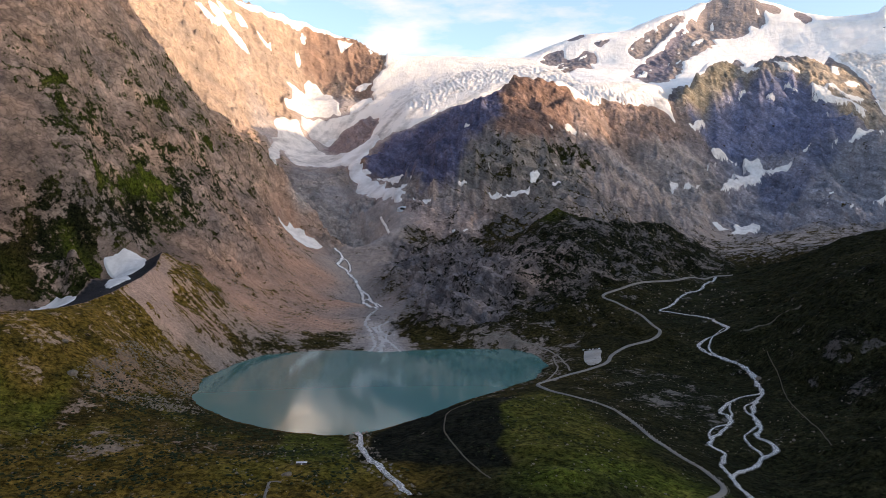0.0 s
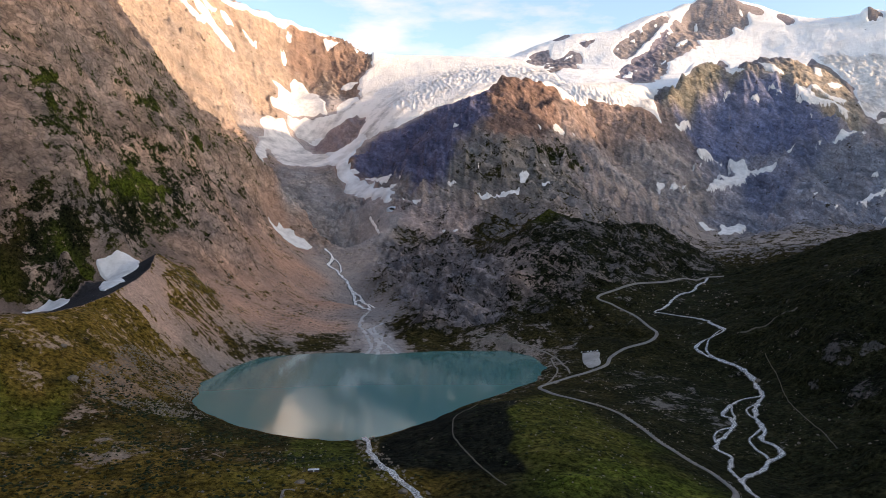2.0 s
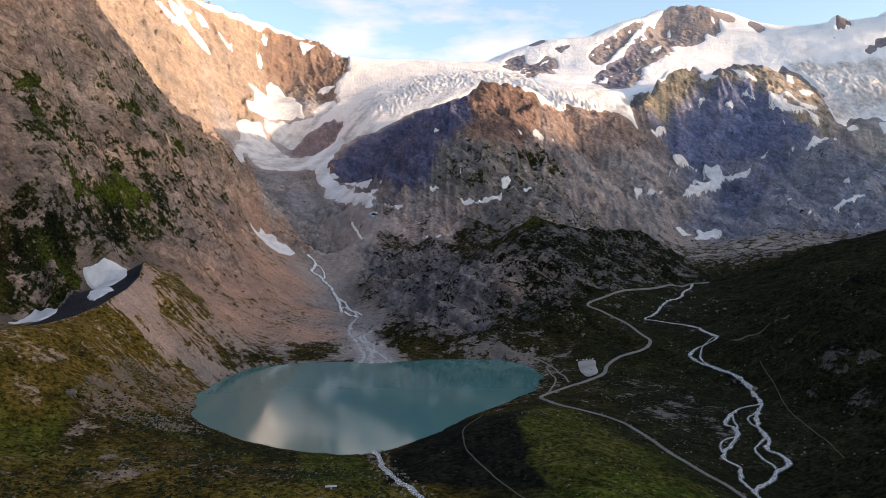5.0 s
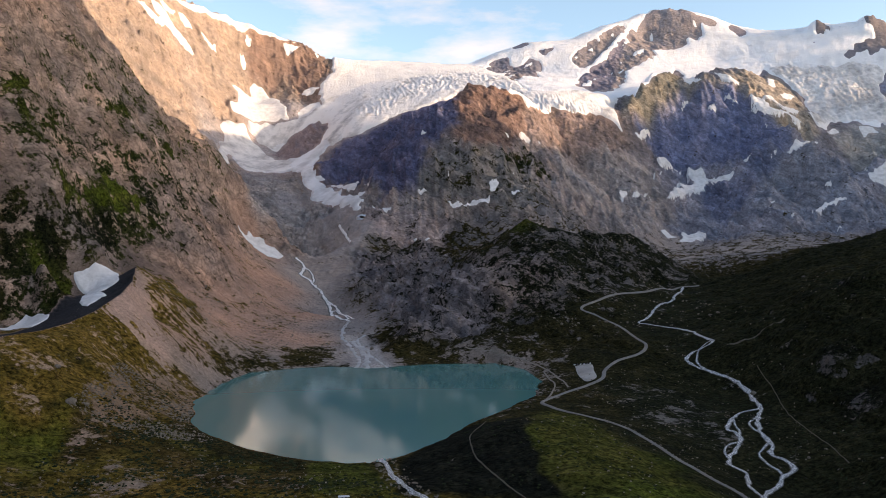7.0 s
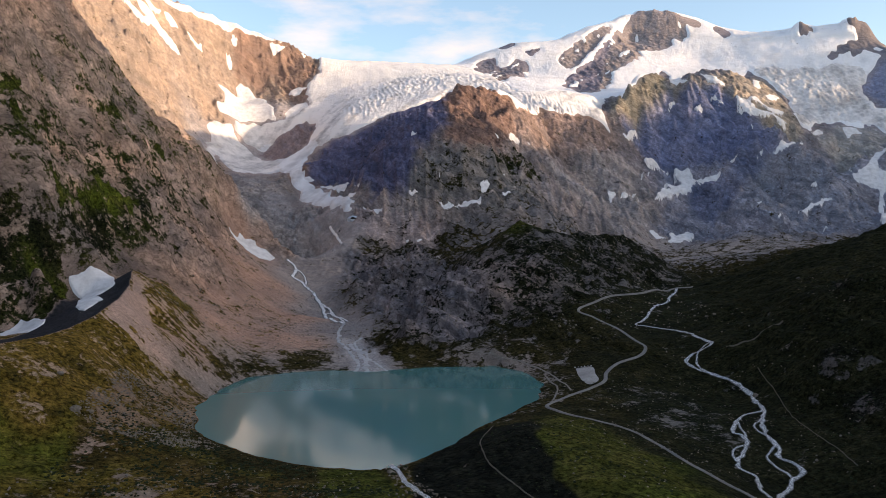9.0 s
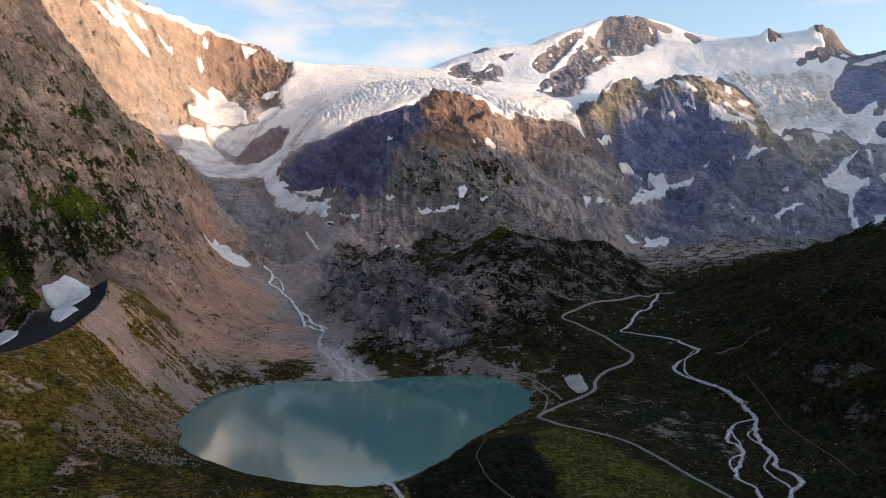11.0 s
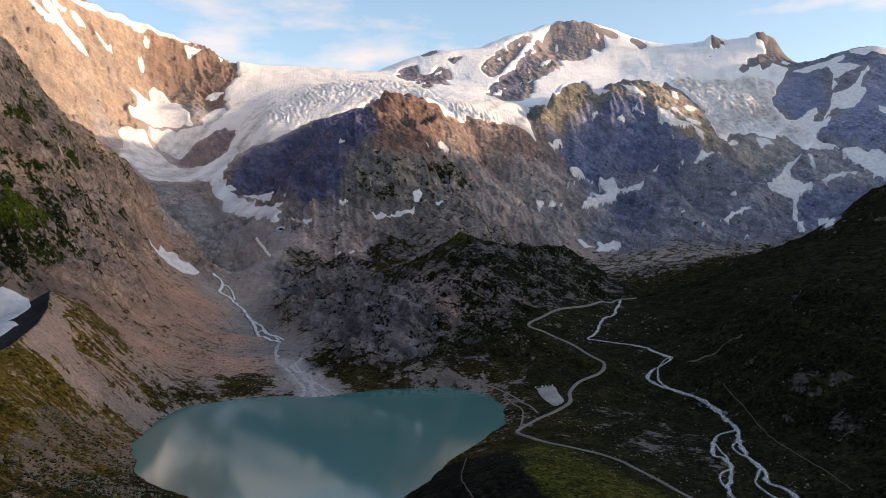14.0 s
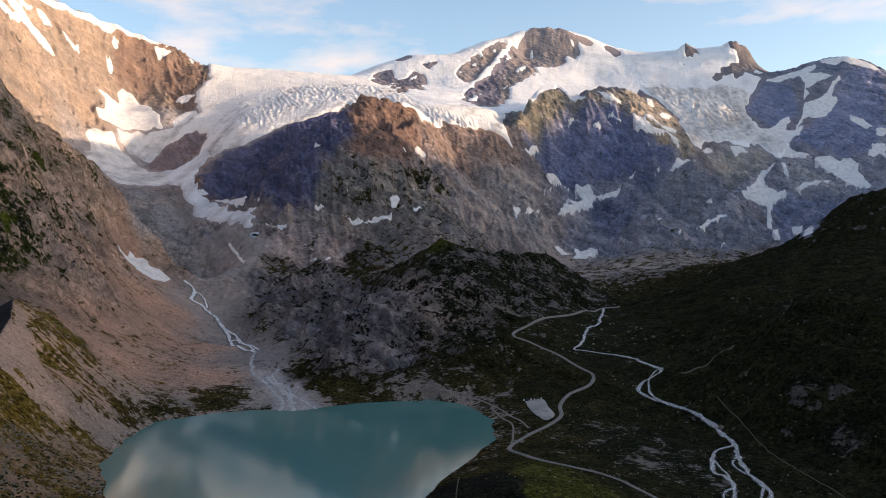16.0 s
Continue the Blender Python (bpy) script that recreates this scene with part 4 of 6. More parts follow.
for x, y, z in ((-900, 300, 120), (-500, 350, 45), (-250, 250, -10), (0, 250, -30), (250, 200, -40), (600, 300, 90), (-1500, 800, 600), (-2200, 2400, 1200),
                (-1500, 4400, 1250), (200, 4900, 900), (1700, 5300, 1200), (3200, 4600, 900), (4300, 3600, 700), (3500, 2200, 500), (2200, 1300, 350), (1300, 500, 260)):
    pts.append(np.array((x, y, z), float))
    feat.append((5, 0.6, 0.25, 0.22, 0.2, 0.4))
    own.append(0)
pts, feat, own = np.array(pts), np.array(feat), np.array(own)


def solve_guides():
    xy = pts[:, :2] / 1000
    n = len(xy)
    d = np.sqrt(((xy[:, None] - xy[None]) ** 2).sum(2) + 1e-6)
    m = np.zeros((n + 3, n + 3))
    m[:n, :n] = -d + np.eye(n) * 0.0006
    m[:n, n:] = np.column_stack([np.ones(n), xy])
    m[n:, :n] = m[:n, n:].T
    return np.linalg.solve(m, np.concatenate([pts[:, 2], np.zeros(3)]))


WEIGHTS = solve_guides()


def landform_at(x, y):
    """Base height, features and nearest landform for flat arrays of places."""
    height, features, nearest = np.zeros(len(x)), np.zeros((len(x), feat.shape[1])), np.zeros(len(x), int)
    for i in range(0, len(x), 20000):
        a, b = x[i:i + 20000, None], y[i:i + 20000, None]
        d2 = ((a - pts[:, 0]) ** 2 + (b - pts[:, 1]) ** 2) * 1e-6
        d = np.sqrt(d2 + 1e-6)
        height[i:i + 20000] = -d @ WEIGHTS[:-3] + WEIGHTS[-3] + (WEIGHTS[-2] * a + WEIGHTS[-1] * b)[:, 0] / 1000
        w = 1 / (d2 + 0.0012) ** 2
        features[i:i + 20000] = (w @ feat) / w.sum(1)[:, None]
        nearest[i:i + 20000] = own[d2.argmin(1)]
    return height, features, nearest


# a fan-shaped grid over the valley, finer towards the camera's side
APEX_X, APEX_Y = -40.0, -350.0
COLS, GROWS, R0, R1, A0, A1 = 1260, 990, 560.0, 5750.0, radians(-33), radians(47)
az = np.radians(np.interp(np.linspace(0, 1, COLS), (0, 0.02, 0.97, 1), (-33, -29, 40, 47)))
rad = np.exp(np.interp(np.linspace(0, 1, GROWS), (0, 0.025, 0.28, 0.97, 1), np.log((560, 800, 1700, 4950, 5750))))
GX = APEX_X + rad[:, None] * np.sin(az)[None]
GY = APEX_Y + rad[:, None] * np.cos(az)[None]


def upsample(c, rows, cols):
    """Linear refinement of a coarse grid."""
    r, q = np.linspace(0, c.shape[0] - 1, rows), np.linspace(0, c.shape[1] - 1, cols)
    i, j = np.minimum(r.astype(int), c.shape[0] - 2), np.minimum(q.astype(int), c.shape[1] - 2)
    u, v = (r - i)[:, None], (q - j)[None]
    if c.ndim == 3:
        u, v = u[..., None], v[..., None]
    a = c[i]
    b = c[i + 1]
    return (a[:, j] * (1 - v) + a[:, j + 1] * v) * (1 - u) + (b[:, j] * (1 - v) + b[:, j + 1] * v) * u


STEP = 3
CR, CC = GROWS // STEP, COLS // STEP
caz = np.interp(np.linspace(0, COLS - 1, CC), np.arange(COLS), az)
crad = np.interp(np.linspace(0, GROWS - 1, CR), np.arange(GROWS), rad)
cx, cy = (APEX_X + crad[:, None] * np.sin(caz)[None]).ravel(), (APEX_Y + crad[:, None] * np.cos(caz)[None]).ravel()
ch, cf, _ = landform_at(cx, cy)
BASE = upsample(ch.reshape(CR, CC), GROWS, COLS)
FEAT = upsample(cf.reshape(CR, CC, -1), GROWS, COLS)
RELIEF, GRASS, TINT, DRYNESS = FEAT[..., 0], FEAT[..., 1], FEAT[..., 2:5], FEAT[..., 5]


def relief_noise(x, y, z):
    """Relief of the rock: large forms, and crags and ribs that follow the faces. z is the height of the even slope."""
    wx, wy = x + 40 * fbm(x / 210, y / 210 + 5, 2), y + 40 * fbm(x / 210 + 9, y / 210, 2)
    far = np.clip((y - 2000) / 400, 0, 1)
    big = (1 - far) * 0.8 * (ridged(wx / 300, wy / 300, 3) - 0.5) + far * 1.5 * (ridged(wx / 430 + 3, wy / 560, 3) - 0.5)
    # gullies run down the fall of the slopes
    turn = 0.66 * np.clip((120 - x) / 420, 0, 1)
    across, down = np.cos(turn) * wx + np.sin(turn) * wy, np.cos(turn) * wy - np.sin(turn) * wx
    gully = ridged(across / 78, down / 300, 3) - 0.5
    # beds of rock dip to the right: thin across the bedding, long within it
    across_bed, in_bed = 0.5 * wx + 0.86 * z, 0.86 * wx - 0.5 * z
    rib = ridged3(across_bed / 62, in_bed / 150, wy / 150, 3)
    crag = ridged3(wx / 70 + 5, wy / 70, z / 60, 3)
    block = ridged3(x / 24 + 9, y / 24, z / 20, 2)
    chip = pnoise3(x / 10, y / 10, z / 8)
    return big + (0.5 + 0.1 * far) * gully + (0.5 + 0.15 * far) * rib + 0.36 * crag, 0.42 * block + 0.24 * chip, across_bed


def soften(a, n):
    """Box blur over n cells each way."""
    for axis in (0, 1):
        p = np.pad(a, [(n, n) if k == axis else (0, 0) for k in (0, 1)], mode="edge")
        c = np.cumsum(p, axis)
        c = np.concatenate([np.zeros_like(np.take(c, [0], axis)), c], axis)
        m = a.shape[axis]
        a = (np.take(c, range(2 * n + 1, m + 2 * n + 1), axis) - np.take(c, range(m), axis)) / (2 * n + 1)
    return a


def inside(poly, ragged=8.0, at=None):
    """The part of the grid inside an outline, with a ragged edge."""
    px, py = np.array(poly, float).T
    ax, ay = (GX, GY) if at is None else at
    mask = np.zeros(ax.shape, bool)
    box = (ax > px.min() - 40) & (ax < px.max() + 40) & (ay > py.min() - 40) & (ay < py.max() + 40)
    gx, gy = ax[box], ay[box]
    size = 34.0 if gy.size == 0 or gy.min() < 1900 else 48.0
    x = gx + ragged * (fbm(gx / size, gy / size, 5, 0.68) * 1.6)
    y = gy + ragged * (fbm(gx / size + 50, gy / size, 5, 0.68) * 1.6)
    got = np.zeros(len(x), bool)
    for x0, y0, x1, y1 in zip(px, py, np.roll(px, -1), np.roll(py, -1)):
        if y0 != y1:
            got ^= ((y0 > y) != (y1 > y)) & (x < (x1 - x0) * (y - y0) / (y1 - y0) + x0)
    mask[box] = got
    return mask


# ice and snow lie in smoother hollows
calm = np.zeros(GX.shape, bool)
for outline in (GLACIER_ICE, TONGUE_ICE, SIDE_GLACIER, SNOW_APRON, UPPER_SNOW, DARK_BANK):
    calm |= inside(outline, 0)
for outline in (SUMMIT_ROCK, SUMMIT_RIB, SHOULDER_ROCK, SHOULDER_SPOT, ROCK_ISLAND, SECOND_HORN):
    calm &= ~inside(outline, 0)
hollow = np.zeros(GX.shape, bool)
for outline in SNOW_PATCHES:
    hollow |= inside(outline, 0)
RELIEF = RELIEF * (1 - 0.93 * np.clip(2.2 * soften(soften(calm.astype(float), 2), 2), 0, 1)) * (1 - 0.8 * np.clip(1.6 * soften(hollow.astype(float), 2), 0, 1))
for outline, more in ((GREY_LEDGES, 20), (ROCK_ISLAND, 16)):
    RELIEF = RELIEF + more * soften(soften(inside(outline, 14).astype(float), 3), 3)
# road and river beds are even
for line in (ROAD_LINE, RIVER_BED, RIVER_ARM):
    for (x0, y0), (x1, y1) in zip(line, line[1:]):
        box = (GX > min(x0, x1) - 45) & (GX < max(x0, x1) + 45) & (GY > min(y0, y1) - 45) & (GY < max(y0, y1) + 45)
        gx, gy = GX[box], GY[box]
        s = np.clip(((gx - x0) * (x1 - x0) + (gy - y0) * (y1 - y0)) / max((x1 - x0) ** 2 + (y1 - y0) ** 2, 1), 0, 1)
        d2 = (gx - x0 - s * (x1 - x0)) ** 2 + (gy - y0 - s * (y1 - y0)) ** 2
        RELIEF[box] = np.minimum(RELIEF[box], 0.3 + RELIEF[box] * (1 - np.exp(-d2 / 250)))
LARGE, SMALL, BED = relief_noise(GX, GY, BASE)
HEIGHT = BASE + RELIEF * LARGE + np.minimum(RELIEF, 26) * SMALL
# rock horns on the far ridge: x, y, height, radius
for x, y, tall, r in ((2228, 4116, 62, 62), (2458, 4038, 46, 60), (2541, 4037, 40, 55)):
    HEIGHT += tall * np.clip(1 - np.hypot(GX - x, GY - y) / r * (1 + 0.35 * fbm(GX / 25, GY / 25, 2)), 0, 1) ** 0.9
# ledges: the beds break off in steps, here and there
for spacing, share in ((34.0, 0.55), (13.0, 0.6)):
    s = (BED + 0.86 * (HEIGHT - BASE)) / spacing + 1.2 * fbm(GX / 160 + spacing, GY / 160, 3)
    s = s - np.floor(s)
    step_up = np.clip((s - 0.6) / 0.4, 0, 1)
    HEIGHT += spacing * share * (step_up * step_up * (3 - 2 * step_up) - s) * np.clip(RELIEF / 45, 0, 1) * np.clip(0.5 + 1.8 * fbm(GX / 90, GY / 90 + spacing, 2), 0, 1)

# the moraine: an even crest, and behind it a trough whose shade is tinted dark
crest_d, crest_z, behind = np.full(GX.shape, 1e9), np.zeros(GX.shape), np.zeros(GX.shape, bool)
for (x0, y0, z0), (x1, y1, z1) in zip(MORAINE, MORAINE[1:]):
    s = np.clip(((GX - x0) * (x1 - x0) + (GY - y0) * (y1 - y0)) / ((x1 - x0) ** 2 + (y1 - y0) ** 2), 0, 1)
    d = np.hypot(GX - x0 - s * (x1 - x0), GY - y0 - s * (y1 - y0))
    closer = d < crest_d
    crest_d = np.where(closer, d, crest_d)
    crest_z = np.where(closer, z0 + s * (z1 - z0), crest_z)
    behind = np.where(closer, (x1 - x0) * (GY - y0) - (y1 - y0) * (GX - x0) > 0, behind)
w = np.exp(-(crest_d / 12) ** 2)
HEIGHT = HEIGHT * (1 - w) + (crest_z - 0.5 * crest_d) * w
w = behind * np.clip((58 - crest_d) / 30, 0, 1)
HEIGHT = HEIGHT * (1 - w) + np.minimum(HEIGHT, crest_z - np.minimum(0.6 * crest_d, 15)) * w
TROUGH_SHADE = behind * np.clip((np.clip(28 + 0.6 * (1190 - GY), 28, 95) + 7 * fbm(GX / 30, GY / 30, 3) - crest_d) / 3, 0, 1)


def height_at(x, y):
    """Height of the finished ground at flat arrays of places."""
    x, y = np.asarray(x, float), np.asarray(y, float)
    r = np.interp(np.hypot(x - APEX_X, y - APEX_Y), rad, np.arange(GROWS))
    q = np.interp(np.arctan2(x - APEX_X, y - APEX_Y), az, np.arange(COLS))
    i, j = np.clip(r.astype(int), 0, GROWS - 2), np.clip(q.astype(int), 0, COLS - 2)
    u, v = np.clip(r - i, 0, 1), np.clip(q - j, 0, 1)
    return (HEIGHT[i, j] * (1 - v) + HEIGHT[i, j + 1] * v) * (1 - u) + (HEIGHT[i + 1, j] * (1 - v) + HEIGHT[i + 1, j + 1] * v) * u


# ---- end of terrain maths ----

# ---- what covers the ground ----
LUSH = 0.06 + 0.3 * np.clip((-400 - GX) / 60, 0, 1) * np.clip((GY - 1120) / 80, 0, 1) * np.clip((2300 - GY) / 200, 0, 1)
GRASS = GRASS.copy()
near_shore = np.exp(-((GX - lake_x) ** 2 / 260 ** 2 + (GY - lake_y + 190) ** 2 / 130 ** 2))
GRASS += 0.8 * near_shore * (GRASS < 0.7)
# turf keeps to the ledges and hollows, steep ground is bare
fall = np.hypot(np.gradient(HEIGHT, axis=0) / np.gradient(rad)[:, None], np.gradient(HEIGHT, axis=1) / (rad[:, None] * (az[1] - az[0])))
GRASS += np.clip(GRASS * 3, 0, 1) * np.clip(0.5 - 0.75 * fall, -0.7, 0.3)
for x, y, r, more, lush in TURF_SPOTS:
    d = (GX - x) ** 2 + (GY - y) ** 2
    near = d < (3 * r) ** 2
    w = np.exp(-d[near] / (1.1 * r * r))
    GRASS[near] += more * w
    LUSH[near] = np.maximum(LUSH[near], lush * w)

# areas of one tint or turf; some carry painted light, shade or haze
DRYNESS, TINT = DRYNESS.copy(), TINT.copy()
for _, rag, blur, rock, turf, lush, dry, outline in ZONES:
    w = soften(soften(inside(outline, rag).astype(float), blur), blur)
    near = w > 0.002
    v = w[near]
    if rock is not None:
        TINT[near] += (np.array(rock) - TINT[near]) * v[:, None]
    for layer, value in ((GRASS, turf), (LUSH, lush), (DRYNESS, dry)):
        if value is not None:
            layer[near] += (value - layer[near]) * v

CRAG = np.clip((RELIEF - 3.0) / 16.0, 0, 1) * (1 - 0.15 * np.clip((GY - 1900) / 500, 0, 1))
# beds of paler and darker rock
CRAG *= 1 - 0.45 * np.clip((-250 - GX) / 150, 0, 1) * np.clip((GY - 2500) / 300, 0, 1)
tone = (1 - 0.5 * np.clip((GY - 3300) / 400, 0, 1)) * pnoise(BED / 30 + 1.3 * fbm(GX / 190, GY / 190, 3), GY / 260) + 0.6 * pnoise(BED / 11 + 2 * fbm(GX / 90, GY / 90, 2), GY / 120)
TINT *= (1 + 0.55 * CRAG * np.clip(tone, -0.75, 0.75))[..., None] * (1 + 0.09 * CRAG * np.clip(tone + fbm(GX / 130, GY / 130 + 7, 2), -1, 1))[..., None] ** np.array((1.0, 0.0, -1.0))
# paints the trough's shade into the ground tint, and clears the turf there
TINT += (np.array((0.045, 0.044, 0.046)) - TINT) * TROUGH_SHADE[..., None]
GRASS -= 1.2 * TROUGH_SHADE
# streaks of turf down the moraine and the talus
zone = np.exp(-((GX + 350) / 75) ** 2 - ((GY - 1080) / 170) ** 2) * ~behind
across, down = 0.42 * GX + 0.9 * GY, 0.9 * GX - 0.42 * GY
GRASS += zone * (1.15 * fbm(across / 4.4, down / 160, 3) + 0.02)
SMOOTH_HEIGHT = soften(HEIGHT, 4)

# ---- materials ----
def material(name, rough=0.9):
    m = bpy.data.materials.new(name)
    m.use_nodes = True
    m.node_tree.nodes["Principled BSDF"].inputs["Roughness"].default_value = rough
    m.node_tree.nodes["Principled BSDF"].inputs["Specular IOR Level"].default_value = 0.5 if rough < 0.5 else 0.08
    return m, m.node_tree.nodes, m.node_tree.links, m.node_tree.nodes["Principled BSDF"]


def noise_node(nodes, links, scale, detail=6, rough=0.6, vector=None):
    n = nodes.new("ShaderNodeTexNoise")
    n.inputs["Scale"].default_value, n.inputs["Detail"].default_value, n.inputs["Roughness"].default_value = scale, detail, rough
    if vector is not None:
        links.new(vector, n.inputs["Vector"])
    return n.outputs["Fac"]


def mix_node(nodes, links, fac, a, b, kind="MIX"):
    n = nodes.new("ShaderNodeMix")
    n.data_type, n.blend_type = "RGBA", kind
    for socket, value in ((n.inputs[0], fac), (n.inputs[6], a), (n.inputs[7], b)):
        if isinstance(value, (int, float)):
            socket.default_value = value
        elif isinstance(value, tuple):
            socket.default_value = (*value, 1)
        else:
            links.new(value, socket)
    return n.outputs[2]


def ramp_node(nodes, links, fac, stops):
    n = nodes.new("ShaderNodeValToRGB")
    links.new(fac, n.inputs[0])
    while len(n.color_ramp.elements) < len(stops):
        n.color_ramp.elements.new(0.5)
    for e, (p, c) in zip(n.color_ramp.elements, stops):
        e.position, e.color = p, (*c, 1) if isinstance(c, tuple) else (c, c, c, 1)
    return n.outputs[0]


def attribute(nodes, name):
    n = nodes.new("ShaderNodeAttribute")
    n.attribute_name = name
    return n


def land_material():
    m, nodes, links, bsdf = material("rock_and_turf", 0.95)
    bsdf.inputs["Specular IOR Level"].default_value = 0.02
    pos = nodes.new("ShaderNodeTexCoord").outputs["Object"]
    tint = attribute(nodes, "tint").outputs["Color"]
    grass = attribute(nodes, "grass").outputs["Fac"]
    fine = noise_node(nodes, links, 0.07, 10, 0.78, pos)
    broad = noise_node(nodes, links, 0.010, 5, 0.6, pos)
    crack = nodes.new("ShaderNodeTexNoise")
    crack.noise_type = "RIDGED_MULTIFRACTAL"
    crack.inputs["Scale"].default_value, crack.inputs["Detail"].default_value = 0.035, 6
    links.new(pos, crack.inputs["Vector"])
    # blocks with dark joints, their outlines warped
    warp = nodes.new("ShaderNodeVectorMath")
    warp.operation = "MULTIPLY_ADD"
    wnoise = nodes.new("ShaderNodeTexNoise")
    wnoise.inputs["Scale"].default_value, wnoise.inputs["Detail"].default_value = 0.05, 4
    links.new(pos, wnoise.inputs["Vector"])
    links.new(wnoise.outputs["Color"], warp.inputs[0])
    warp.inputs[1].default_value = (26, 26, 26)
    links.new(pos, warp.inputs[2])
    # beds that dip to the right: fine bands across them, long within them
    bed = nodes.new("ShaderNodeMapping")
    bed.vector_type = "TEXTURE"
    bed.inputs["Rotation"].default_value, bed.inputs["Scale"].default_value = (radians(8), radians(30), 0), (2.6, 2.6, 1.0)
    links.new(warp.outputs[0], bed.inputs["Vector"])
    strata = noise_node(nodes, links, 0.045, 12, 0.74, bed.outputs[0])
    shade = mix_node(nodes, links, 1.0, ramp_node(nodes, links, fine, [(0.34, 0.62), (0.5, 0.97), (0.68, 1.28)]),
                     ramp_node(nodes, links, strata, [(0.34, 0.36), (0.43, 0.86), (0.60, 1.06), (0.72, 1.42)]), "MULTIPLY")
    heights = []
    for size, dark in ((0.05, 0.80), (0.17, 0.62)):
        cell = nodes.new("ShaderNodeTexVoronoi")
        cell.feature = "DISTANCE_TO_EDGE"
        cell.inputs["Scale"].default_value = size
        links.new(bed.outputs[0], cell.inputs["Vector"])
        shade = mix_node(nodes, links, 1.0, shade, ramp_node(nodes, links, cell.outputs["Distance"], [(0.0, dark), (0.10, 0.95), (0.4, 1.10)]), "MULTIPLY")
        heights.append(cell.outputs["Distance"])
        block_cell = nodes.new("ShaderNodeTexVoronoi")
        block_cell.inputs["Scale"].default_value = size
        links.new(bed.outputs[0], block_cell.inputs["Vector"])
        shade = mix_node(nodes, links, 1.0, shade, ramp_node(nodes, links, block_cell.outputs["Color"], [(0.1, 0.84), (0.9, 1.16)]), "MULTIPLY")
    shade = mix_node(nodes, links, 1.0, shade, ramp_node(nodes, links, crack.outputs["Fac"], [(0.35, 1.06), (0.75, 0.97), (1.0, 0.7)]), "MULTIPLY")
    # loose scree: fine grains, drawn out down the slope
    lie = nodes.new("ShaderNodeMapping")
    lie.inputs["Rotation"].default_value, lie.inputs["Scale"].default_value = (0, 0, radians(25)), (0.012, 0.09, 0.03)
    links.new(pos, lie.inputs["Vector"])
    scree = mix_node(nodes, links, 1.0, ramp_node(nodes, links, noise_node(nodes, links, 0.35, 8, 0.75, pos), [(0.36, 0.55), (0.5, 0.95), (0.66, 1.45)]),
                     ramp_node(nodes, links, noise_node(nodes, links, 1.0, 6, 0.6, lie.outputs[0]), [(0.36, (0.86, 0.84, 0.84)), (0.64, (1.10, 1.05, 1.03))]), "MULTIPLY")
    shade = mix_node(nodes, links, attribute(nodes, "crag").outputs["Fac"], scree, shade)
    rock = mix_node(nodes, links, 1.0, tint, shade, "MULTIPLY")
    rock = mix_node(nodes, links, 1.0, rock, ramp_node(nodes, links, broad, [(0.35, (0.86, 0.87, 0.89)), (0.65, (1.13, 1.08, 1.03))]), "MULTIPLY")
    blades = noise_node(nodes, links, 0.035, 10, 0.82, pos)
    # dull: dark scrub turf, with the western meadows' shade put into its colour
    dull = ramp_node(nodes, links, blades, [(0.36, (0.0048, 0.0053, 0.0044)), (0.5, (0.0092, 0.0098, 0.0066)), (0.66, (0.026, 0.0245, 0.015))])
    green = ramp_node(nodes, links, blades, [(0.32, (0.020, 0.029, 0.006)), (0.5, (0.074, 0.092, 0.013)), (0.7, (0.18, 0.17, 0.032))])
    brown = ramp_node(nodes, links, blades, [(0.34, (0.020, 0.018, 0.007)), (0.5, (0.130, 0.078, 0.015)), (0.68, (0.28, 0.155, 0.042))])
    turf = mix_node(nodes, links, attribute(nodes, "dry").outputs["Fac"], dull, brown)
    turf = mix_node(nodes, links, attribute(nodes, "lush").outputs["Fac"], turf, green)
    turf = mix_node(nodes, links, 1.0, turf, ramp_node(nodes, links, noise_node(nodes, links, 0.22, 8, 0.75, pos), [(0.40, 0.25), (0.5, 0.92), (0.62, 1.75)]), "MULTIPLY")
    wide = nodes.new("ShaderNodeMath")
    wide.operation = "MULTIPLY_ADD"
    links.new(noise_node(nodes, links, 0.03, 10, 0.72, pos), wide.inputs[0])
    wide.inputs[1].default_value = 3.2
    links.new(grass, wide.inputs[2])
    tuft = nodes.new("ShaderNodeMath")
    tuft.operation = "MULTIPLY_ADD"
    links.new(noise_node(nodes, links, 0.16, 6, 0.7, pos), tuft.inputs[0])
    tuft.inputs[1].default_value = 1.8
    links.new(wide.outputs[0], tuft.inputs[2])
    half = nodes.new("ShaderNodeMapRange")
    links.new(tuft.outputs[0], half.inputs[0])
    half.inputs[1].default_value, half.inputs[2].default_value = 2.88, 3.12
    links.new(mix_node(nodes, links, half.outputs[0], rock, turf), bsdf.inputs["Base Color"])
    bump = nodes.new("ShaderNodeBump")
    bump.inputs["Strength"].default_value, bump.inputs["Distance"].default_value = 1.0, 9.0
    relief = nodes.new("ShaderNodeMath")
    relief.operation = "MULTIPLY_ADD"
    links.new(crack.outputs["Fac"], relief.inputs[0])
    relief.inputs[1].default_value = 0.5
    links.new(strata, relief.inputs[2])
    joint = nodes.new("ShaderNodeMath")
    joint.operation = "MULTIPLY_ADD"
    links.new(heights[0], joint.inputs[0])
    joint.inputs[1].default_value = 0.6
    links.new(relief.outputs[0], joint.inputs[2])
    links.new(joint.outputs[0], bump.inputs["Height"])
    bump_by = nodes.new("ShaderNodeMapRange")
    links.new(attribute(nodes, "crag").outputs["Fac"], bump_by.inputs[0])
